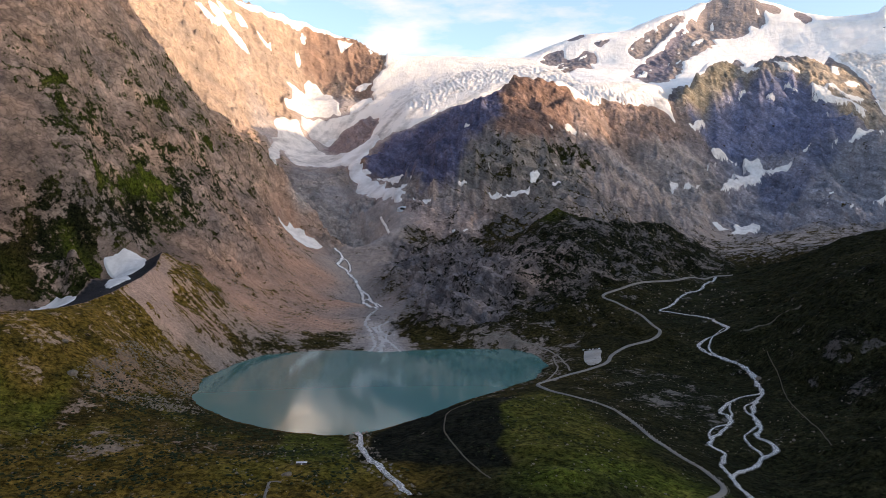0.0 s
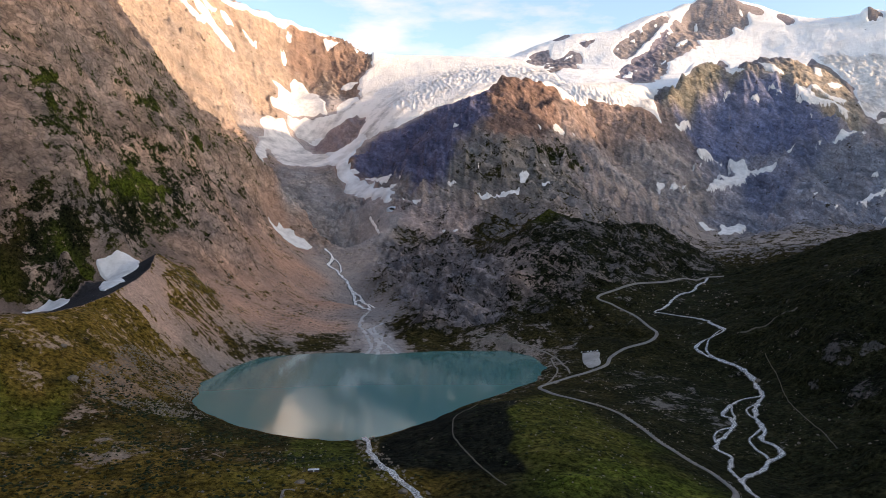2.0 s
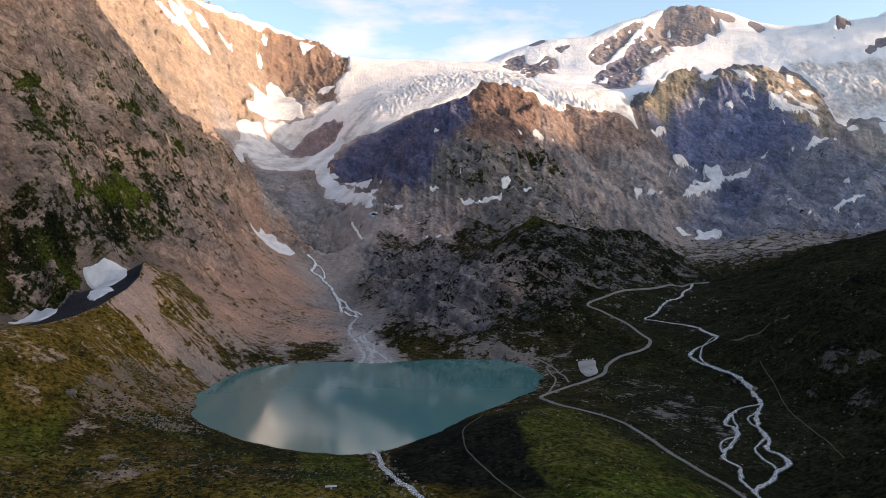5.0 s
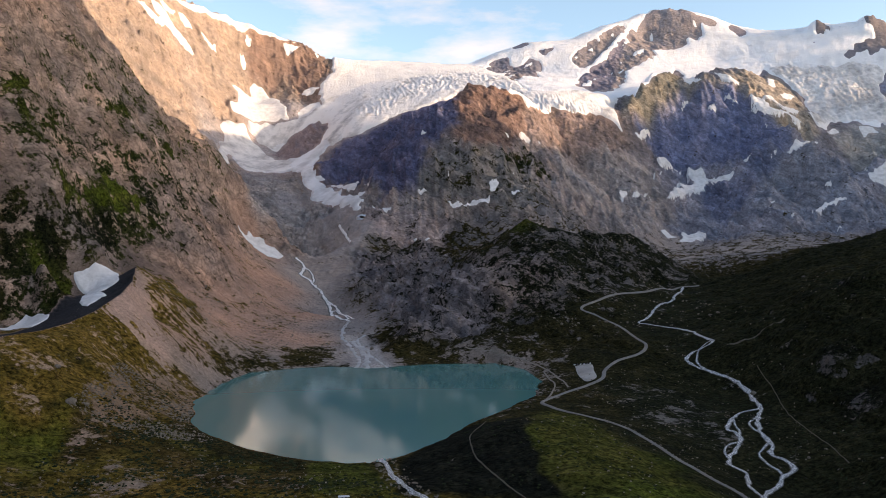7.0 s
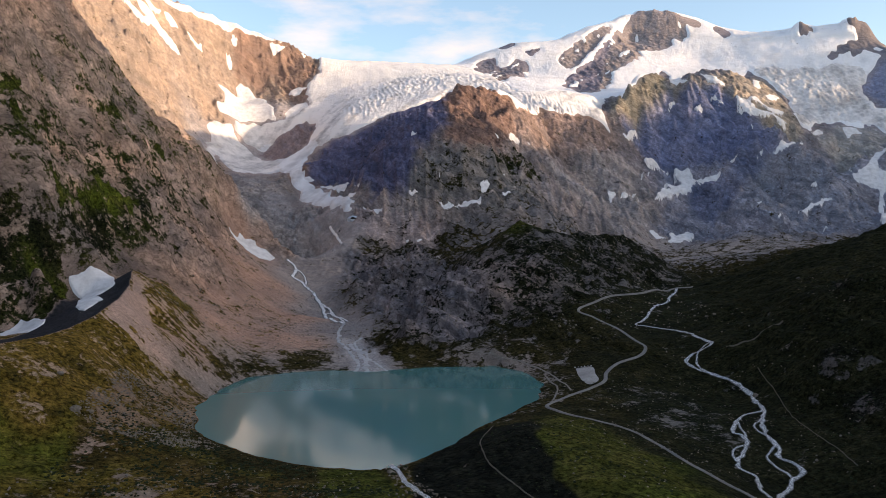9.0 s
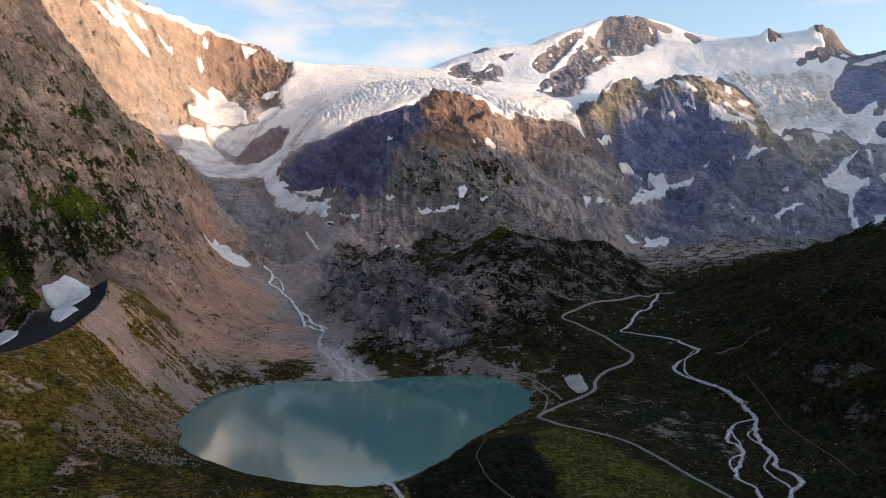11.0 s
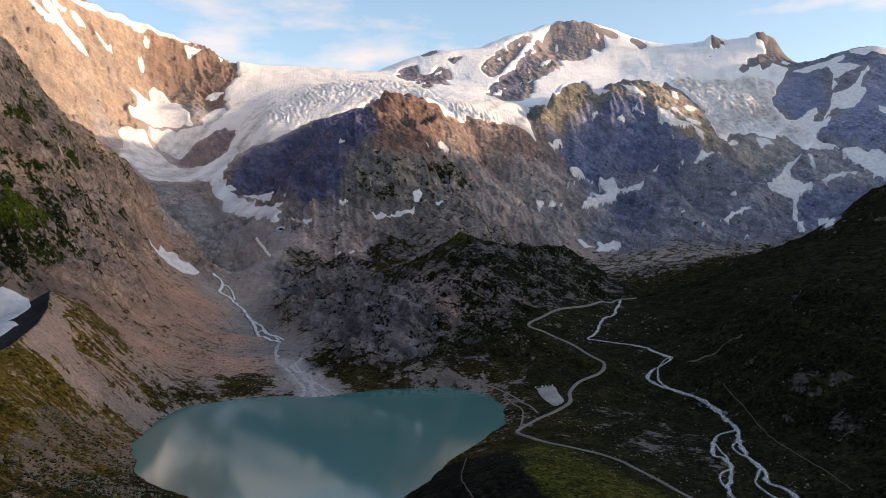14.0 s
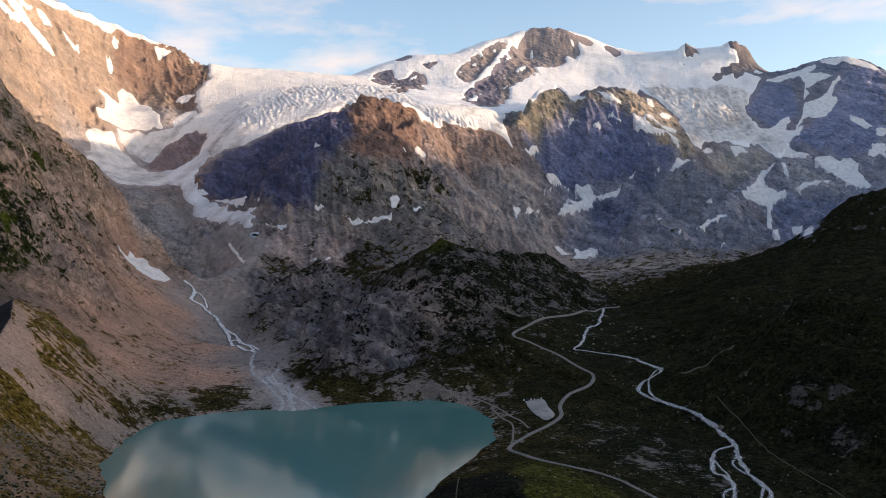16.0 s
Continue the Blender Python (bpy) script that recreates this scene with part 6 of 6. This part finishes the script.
def water_course(name, lines, widths, bed, mat, lift, what):
    """A running water: a stony bed under each channel, and white channels that part and meet again."""
    whole = tagged(new(name), what, name, kind="structure")
    for line, width in zip(lines, widths):
        if bed:
            tagged(ribbon("stony_bed", line, width + bed, WET_STONES, lift * 0.5, 0.6, 2.0), "wet grey stones").parent = whole
        ribbon("channel", line, width, mat, lift, 0.75, 2.0).parent = whole
    return whole


water_course("river", [RIVER_BED, RIVER_ARM, *RIVER_STRANDS], [4.6, 4.0] + [2.2] * len(RIVER_STRANDS), 1.6, RIVER_WATER, 0.5, "white foaming braided mountain river over stones")
water_course("stream", [STREAM_LINE, *STREAM_STRANDS], [7.0] + [4.0] * len(STREAM_STRANDS), 4.0, STREAM_WATER, 0.9, "white glacier stream running down grey scree to the lake")
for line, width in zip(DELTA_STRANDS, (6.0, 5.0, 9.0)):
    tagged(ribbon("stream", line, width, MILKY_WATER, 0.5, 0.8, 3.0), "shallow milky channel spreading over the gravel delta", "stream", "delta channels", kind="structure")
tagged(ribbon("waterfall", FALL_LINE, 4.5, FALL_WATER, 1.5, 0.4, 4.0), "small white waterfall below the glacier tongue", "waterfall", kind="structure")
tagged(ribbon("stream", OUTLET_LINE, 5.0, RIVER_WATER, 0.5, 0.6, 2.0), "white outlet stream leaving the lake", "stream", kind="structure")
tagged(ribbon("road", ROAD_LINE, 5.2, ASPHALT, 0.8, 0.0, 3.0, 0.1), "narrow grey alpine road winding through dark meadow", "road", kind="structure")
tagged(ribbon("path", LAKE_PATH, 2.6, DIRT, 0.45, 0.3), "pale footpath along the lake shore", "path", kind="structure")
tagged(ribbon("path", LAKE_SPUR, 2.4, DIRT, 0.45, 0.3), "pale footpath joining the road", "path", kind="structure")
tagged(ribbon("path", HILL_PATH, 1.3, TRAIL, 0.4, 0.3), "trodden footpath over the grassy moraine hill", "path", kind="structure")
tagged(ribbon("path", WEST_TRACK, 3.2, TRAIL, 0.6, 0.5), "eroded earth track across the dark hillside", "path", kind="structure")
tagged(ribbon("path", WEST_TRAIL, 0.9, TRAIL, 0.45, 0.3), "thin trail climbing the dark hillside", "path", kind="structure")
tagged(ribbon("path", NEAR_TRACK, 2.2, DIRT, 0.45, 0.2, 2.0), "curved gravel track on the meadow", "path", kind="structure")


def draped(name, outline, mat, lift, step=3.0):
    """A flat area on the ground inside an outline."""
    c = np.array(smooth_line(list(outline) + [outline[0]], step)[:-1])
    mid = c.mean(0)
    verts, rings = [], 5
    for k in range(rings):
        q = mid + (c - mid) * (1 - k / rings)
        z = height_at(q[:, 0], q[:, 1]) + (lift if k else -0.3)
        verts += [tuple(v) for v in np.column_stack([q, z])]
    n = len(c)
    faces = [(k * n + i, k * n + (i + 1) % n, (k + 1) * n + (i + 1) % n, (k + 1) * n + i) for k in range(rings - 1) for i in range(n)]
    faces.append(tuple(range((rings - 1) * n, rings * n)))
    return mesh_object(name, verts, faces, mat)


tagged(draped("car_park", PARKING, GRAVEL, 0.7), "pale gravel car park beside the road", "car park", kind="structure")


# ---- stones, shrubs ----
def lumps(count, seed):
    """A few irregular stone shapes: a rough icosahedron each, as vertices and faces."""
    r = np.random.RandomState(seed)
    bm = bmesh.new()
    bmesh.ops.create_icosphere(bm, subdivisions=1, radius=1.0)
    base = np.array([v.co[:] for v in bm.verts])
    faces = np.array([[v.index for v in f.verts] for f in bm.faces])
    bm.free()
    return [base * (0.72 + 0.5 * r.rand(len(base), 1)) for _ in range(count)], faces


def scatter(name, places, sizes, flat, mat, seed, sink=0.25):
    """Many lumps on the ground in one mesh."""
    shapes, faces = lumps(9, seed)
    r = np.random.RandomState(seed + 1)
    n, m = len(places), len(shapes[0])
    ground = height_at(places[:, 0], places[:, 1])
    all_v = np.zeros((n, m, 3))
    for i in range(n):
        a = r.rand() * 2 * np.pi
        v = shapes[r.randint(9)] * sizes[i] * np.array((0.8 + 0.5 * r.rand(), 0.7 + 0.4 * r.rand(), flat * (0.7 + 0.6 * r.rand())))
        all_v[i, :, 0] = v[:, 0] * np.cos(a) - v[:, 1] * np.sin(a) + places[i, 0]
        all_v[i, :, 1] = v[:, 0] * np.sin(a) + v[:, 1] * np.cos(a) + places[i, 1]
        all_v[i, :, 2] = v[:, 2] + ground[i] + sizes[i] * flat * (0.5 - sink)
    all_f = (faces[None] + (np.arange(n) * m)[:, None, None]).reshape(-1, 3)
    return mesh_object(name, all_v.reshape(-1, 3).tolist(), all_f.tolist(), mat, smooth=False)


def places_in(x0, x1, y0, y1, count, seed, clump, bias):
    """Random places in a rectangle of the plan, gathered in clumps, and off the water and the road."""
    r = np.random.RandomState(seed)
    got = np.zeros((0, 2))
    while len(got) < count:
        q = np.column_stack([r.uniform(x0, x1, 4000), r.uniform(y0, y1, 4000)])
        keep = fbm(q[:, 0] / clump + seed, q[:, 1] / clump, 3) + 0.25 * r.randn(len(q)) > bias
        q = q[keep]
        q = q[height_at(q[:, 0], q[:, 1]) > np.where(((q[:, 0] - lake_x) / 230) ** 2 + ((q[:, 1] - lake_y) / 270) ** 2 < 1, 0.4, -99)]
        for line, gap in ((ROAD_PTS, 4.5), (RIVER_PTS, 4.0)):
            d2 = ((q[:, None] - line[None]) ** 2).sum(2).min(1)
            q = q[d2 > gap * gap]
        got = np.concatenate([got, q])
    return got[:count]


ROAD_PTS = smooth_line(ROAD_LINE, 5.0)
RIVER_PTS = np.concatenate([smooth_line(RIVER_BED, 5.0), smooth_line(RIVER_ARM, 5.0), smooth_line(OUTLET_LINE, 5.0)])


def power_sizes(count, low, high, seed, steep=3.0):
    return low + (high - low) * np.random.RandomState(seed).rand(count) ** steep


STONE_FIELDS = (
    # x0, x1, y0, y1, how many, smallest, largest, clump size, bias, what it is
    (-345, -222, 745, 905, 2600, 0.3, 2.1, 40, 0.0, "pale broken boulders strewn at the foot of the moraine"),
    (-340, -50, 470, 760, 900, 0.35, 1.7, 50, 0.05, "small pale stones scattered over the rough pasture"),
    (40, 190, 470, 780, 320, 0.3, 1.5, 45, 0.1, "small pale stones scattered over the green moraine hill"),
    (140, 320, 660, 1020, 650, 0.3, 1.4, 45, 0.1, "pale stones strewn in the dark river meadow"),
    (300, 640, 560, 1250, 600, 0.4, 2.2, 70, 0.12, "grey boulders on the dark grassy hillside"),
    (-380, -120, 1120, 1900, 2200, 0.6, 2.6, 90, -0.1, "scree blocks on the pink-brown talus slope"),
    (-120, 480, 1230, 1900, 1600, 0.8, 4.2, 80, 0.1, "grey blocks among the slabs of the rocky knoll"),
    (-440, -330, 780, 1060, 130, 0.3, 1.3, 60, 0.05, "stones dotted over the brown moraine slope"),
)
for k, (x0, x1, y0, y1, count, low, high, clump, bias, what) in enumerate(STONE_FIELDS):
    spots = places_in(x0, x1, y0, y1, count, 40 + k, clump, bias)
    tagged(scatter("stones", spots, power_sizes(count, low * 0.75, high * 0.75, 60 + k), 0.75, STONE, 80 + k), what, "stones", kind="stuff")
bank = smooth_line(OUTLET_LINE, 1.2)
r = np.random.RandomState(5)
spots = bank[r.randint(len(bank), size=260)] + r.randn(260, 2) * 2.0 + r.choice([-6.5, 6.5], 260)[:, None] * np.array((0.85, 0.5))
tagged(scatter("stones", spots, power_sizes(260, 0.4, 1.5, 6), 0.75, STONE, 7), "pale stones along the banks of the outlet stream", "stones", kind="stuff")
SHRUB_FIELDS = (
    (-330, -60, 470, 800, 3200, 0.7, 2.6, 45, 0.10, "low dark alpine shrubs on the rough pasture"),
    (-330, -180, 740, 930, 420, 0.7, 2.3, 40, 0.15, "dark shrubs among boulders below the moraine"),
    (-30, 330, 470, 1000, 1500, 0.6, 1.9, 45, 0.12, "low dark heath on the meadow"),
    (300, 640, 560, 1300, 1800, 0.8, 2.6, 60, 0.1, "dark low shrubs on the western hillside"),
    (120, 560, 1280, 1720, 1400, 1.0, 3.0, 50, 0.1, "dark dwarf shrubs on the rocky knoll"),
)
for k, (x0, x1, y0, y1, count, low, high, clump, bias, what) in enumerate(SHRUB_FIELDS):
    spots = places_in(x0, x1, y0, y1, count, 140 + k, clump, bias)
    tagged(scatter("shrubs", spots, power_sizes(count, low * 0.7, high * 0.75, 160 + k, 1.6), 0.5, SHRUB, 180 + k), what, "shrubs", kind="stuff")


def boulder(x, y, size, seed, what):
    """One large boulder, its own mesh with broken facets."""
    bm = bmesh.new()
    bmesh.ops.create_icosphere(bm, subdivisions=3, radius=1.0)
    for v in bm.verts:
        q = v.co.copy()
        k = 0.8 + 0.35 * noise.noise(q * 0.9 + Vector((seed, 0, 0))) + 0.16 * noise.noise(q * 2.6 + Vector((0, seed, 0)))
        v.co = Vector((q.x * k * 1.1, q.y * k * 0.9, round(q.z * k * 3) / 3 * 0.35 + q.z * k * 0.4)) * size
    me = bpy.data.meshes.new("boulder")
    bm.to_mesh(me)
    me.materials.append(STONE)
    ob = new("boulder", me)
    ob.location = (x, y, float(height_at([x], [y])[0]) + 0.25 * size)
    return tagged(ob, what, "boulder", "large boulders")


boulder(-105, 545, 3.2, 1.3, "large pale brown boulder beside the gravel track")
boulder(-343, 752, 5.0, 4.1, "large cracked pale boulder at the moraine foot")
boulder(-333, 760, 3.0, 7.7, "pale angular boulder beside a larger one")
boulder(-372, 800, 3.4, 9.2, "grey boulder on the grassy moraine slope")
boulder(-75, 668, 3.0, 12.9, "brown boulder at the mouth of the lake outlet")
boulder(-36, 527, 3.2, 15.5, "pale boulder on the bank of the outlet stream")
boulder(352, 905, 4.2, 18.1, "grey boulder beside the bend of the river")

# ---- cars on the car park ----
PAINT_WHITE = speckled_material("white_car_paint", [(0.3, (0.72, 0.72, 0.72)), (0.7, (0.80, 0.80, 0.80))], 2.0, 0.3)
PAINT_DARK = speckled_material("dark_car_paint", [(0.3, (0.04, 0.045, 0.06)), (0.7, (0.06, 0.065, 0.08))], 2.0, 0.3)
GLASS = speckled_material("car_window", [(0.3, (0.02, 0.025, 0.03)), (0.7, (0.03, 0.035, 0.04))], 2.0, 0.1)
RUBBER = speckled_material("tyre_rubber", [(0.3, (0.015, 0.015, 0.015)), (0.7, (0.03, 0.03, 0.03))], 6.0)


def part(name, bm, mat, parent, label=""):
    me = bpy.data.meshes.new(name)
    bm.to_mesh(me)
    bm.free()
    me.materials.append(mat)
    ob = new(name, me)
    ob.parent = parent
    return tagged(ob, label)


def block(x0, x1, y0, y1, z0, z1, inset=0.0, bevel=0.05):
    """A block whose top may be drawn in, with rounded edges."""
    bm = bmesh.new()
    bmesh.ops.create_cube(bm, size=1.0)
    for v in bm.verts:
        top = v.co.z > 0
        k = inset if top else 0.0
        v.co = Vector((x0 + k if v.co.x < 0 else x1 - k, y0 + k if v.co.y < 0 else y1 - k, z1 if top else z0))
    bmesh.ops.bevel(bm, geom=bm.edges[:], offset=bevel, segments=2, affect="EDGES")
    return bm


def car(paint, what):
    ob = new("car")
    tagged(ob, what, "car", "parked cars")
    part("body", block(-0.88, 0.88, -2.15, 2.15, 0.3, 0.95, 0.06, 0.12), paint, ob)
    part("cabin", block(-0.8, 0.8, -1.5, 1.0, 0.9, 1.5, 0.3, 0.08), paint, ob)
    part("windscreen", block(-0.62, 0.62, 0.62, 1.02, 1.0, 1.4, 0.1, 0.02), GLASS, ob, "dark glass")
    part("rear_window", block(-0.62, 0.62, -1.52, -1.15, 1.0, 1.4, 0.1, 0.02), GLASS, ob, "dark glass")
    for sx in (-0.8, 0.8):
        for sy in (-1.35, 1.35):
            bm = bmesh.new()
            bmesh.ops.create_cone(bm, cap_ends=True, segments=14, radius1=0.33, radius2=0.33, depth=0.22)
            bmesh.ops.rotate(bm, verts=bm.verts, matrix=Matrix.Rotation(radians(90), 3, "Y"))
            bmesh.ops.translate(bm, verts=bm.verts, vec=(sx, sy, 0.33))
            part("wheel", bm, RUBBER, ob, "black tyre")
    return ob


white_car, dark_car = car(PAINT_WHITE, "white car parked on the gravel"), car(PAINT_DARK, "dark car parked on the gravel")
CAR_SPOTS = ((182.7, 1057.0, -30, 0), (186.3, 1055.0, -23, 1), (190.0, 1053.1, -26, 0), (193.8, 1051.6, -21, 0), (197.3, 1049.1, -28, 1), (201.1, 1047.6, -24, 0))
for k, (x, y, turn, dark) in enumerate(CAR_SPOTS):
    m = pose(x, y, float(height_at([x], [y])[0]) + 0.75, 0, 0, turn)
    first = [i for i, c in enumerate(CAR_SPOTS) if c[3] == dark][0] == k
    if first:
        (dark_car if dark else white_car).matrix_basis = m
    else:
        copy_thing(dark_car if dark else white_car, m)

# ---- the shed on the pasture ----
PLANK = speckled_material("weathered_planks", [(0.3, (0.07, 0.055, 0.045)), (0.7, (0.13, 0.105, 0.085))], 3.0)
TIN = speckled_material("pale_sheet_roof", [(0.3, (0.55, 0.56, 0.57)), (0.7, (0.68, 0.68, 0.68))], 1.5, 0.5)
shed = tagged(new("shed"), "low dark wooden shed with a pale sheet-metal roof", "shed")
shed.matrix_basis = pose(-99, 566, float(height_at([-99], [566])[0]) - 0.3, 0, 0, 6)
part("wall", block(-3.6, 3.6, -1.5, 1.5, 0.0, 1.9, 0.0, 0.03), PLANK, shed)
part("roof", block(-3.9, 3.9, -1.9, 1.9, 1.9, 2.12, 0.05, 0.03), TIN, shed, "pale sheet-metal roof")
part("door", block(-0.5, 0.5, -1.56, -1.5, 0.1, 1.75, 0.0, 0.01), TIN, shed, "pale door")
for k, (dx, dy, h) in enumerate(((-5.6, 0.8, 2.6), (-6.6, 1.4, 3.0), (-7.3, 0.2, 2.0))):
    post = mesh_object("fence_post", [], [], PLANK)
    bm = block(-0.22, 0.22, -0.22, 0.22, -0.3, h, 0.05, 0.03)
    bm.to_mesh(post.data)
    bm.free()
    x, y = -99 + dx, 566 + dy
    post.location = (x, y, float(height_at([x], [y])[0]))
    tagged(post, "weathered wooden post beside the shed", "fence post", "fence posts")

# ---- marker stones along the lower road ----
edge = smooth_line(ROAD_LINE, 1.0)
lower = edge[(edge[:, 1] < 800)]
stone_mesh = None
for i in range(0, len(lower) - 1, 7):
    d = lower[i + 1] - lower[i]
    d = d / (np.linalg.norm(d) + 1e-9)
    x, y = lower[i] + np.array((-d[1], d[0])) * 3.5
    if stone_mesh is None:
        stone_mesh = bpy.data.meshes.new("marker_stone")
        bm = block(-0.3, 0.3, -0.3, 0.3, -0.4, 0.75, 0.08, 0.06)
        bm.to_mesh(stone_mesh)
        bm.free()
        stone_mesh.materials.append(GRAVEL)
    ob = new("marker_stone", stone_mesh)
    ob.location = (x, y, float(height_at([x], [y])[0]))
    ob.rotation_euler = (0, 0, math.atan2(d[1], d[0]))
    tagged(ob, "small pale marker stone at the road edge", "marker stone", "road marker stones")

# ---- the ice cave at the end of the glacier tongue ----
cave = tagged(new("ice_cave"), "pale blue ice mound with a dark cave mouth", "ice cave")
CAVE_X, CAVE_Y = -107, 2168
cave.location = (CAVE_X, CAVE_Y, float(height_at([CAVE_X], [CAVE_Y])[0]))
BLUE_ICE = speckled_material("blue_ice", [(0.3, (0.40, 0.47, 0.56)), (0.7, (0.62, 0.66, 0.72))], 0.3, 0.5, 0.5)
bm = bmesh.new()
bmesh.ops.create_icosphere(bm, subdivisions=3, radius=1.0)
for v in bm.verts:
    k = 1 + 0.25 * noise.noise(v.co * 1.7)
    v.co = Vector((v.co.x * 15 * k, v.co.y * 10 * k, v.co.z * 11 * k - 1))
part("ice_mound", bm, BLUE_ICE, cave)
# the mouth is a solid lens; its dark colour stands for the shaded hollow
bm = bmesh.new()
bmesh.ops.create_icosphere(bm, subdivisions=2, radius=1.0)
for v in bm.verts:
    v.co = Vector((v.co.x * 8 - 1, v.co.y * 3 - 8.2, v.co.z * 3.2 + 3.5 - 0.03 * (v.co.x * 8) ** 2))
part("cave_mouth", bm, MOUTH_SHADE, cave, "cave mouth with its shade painted dark")
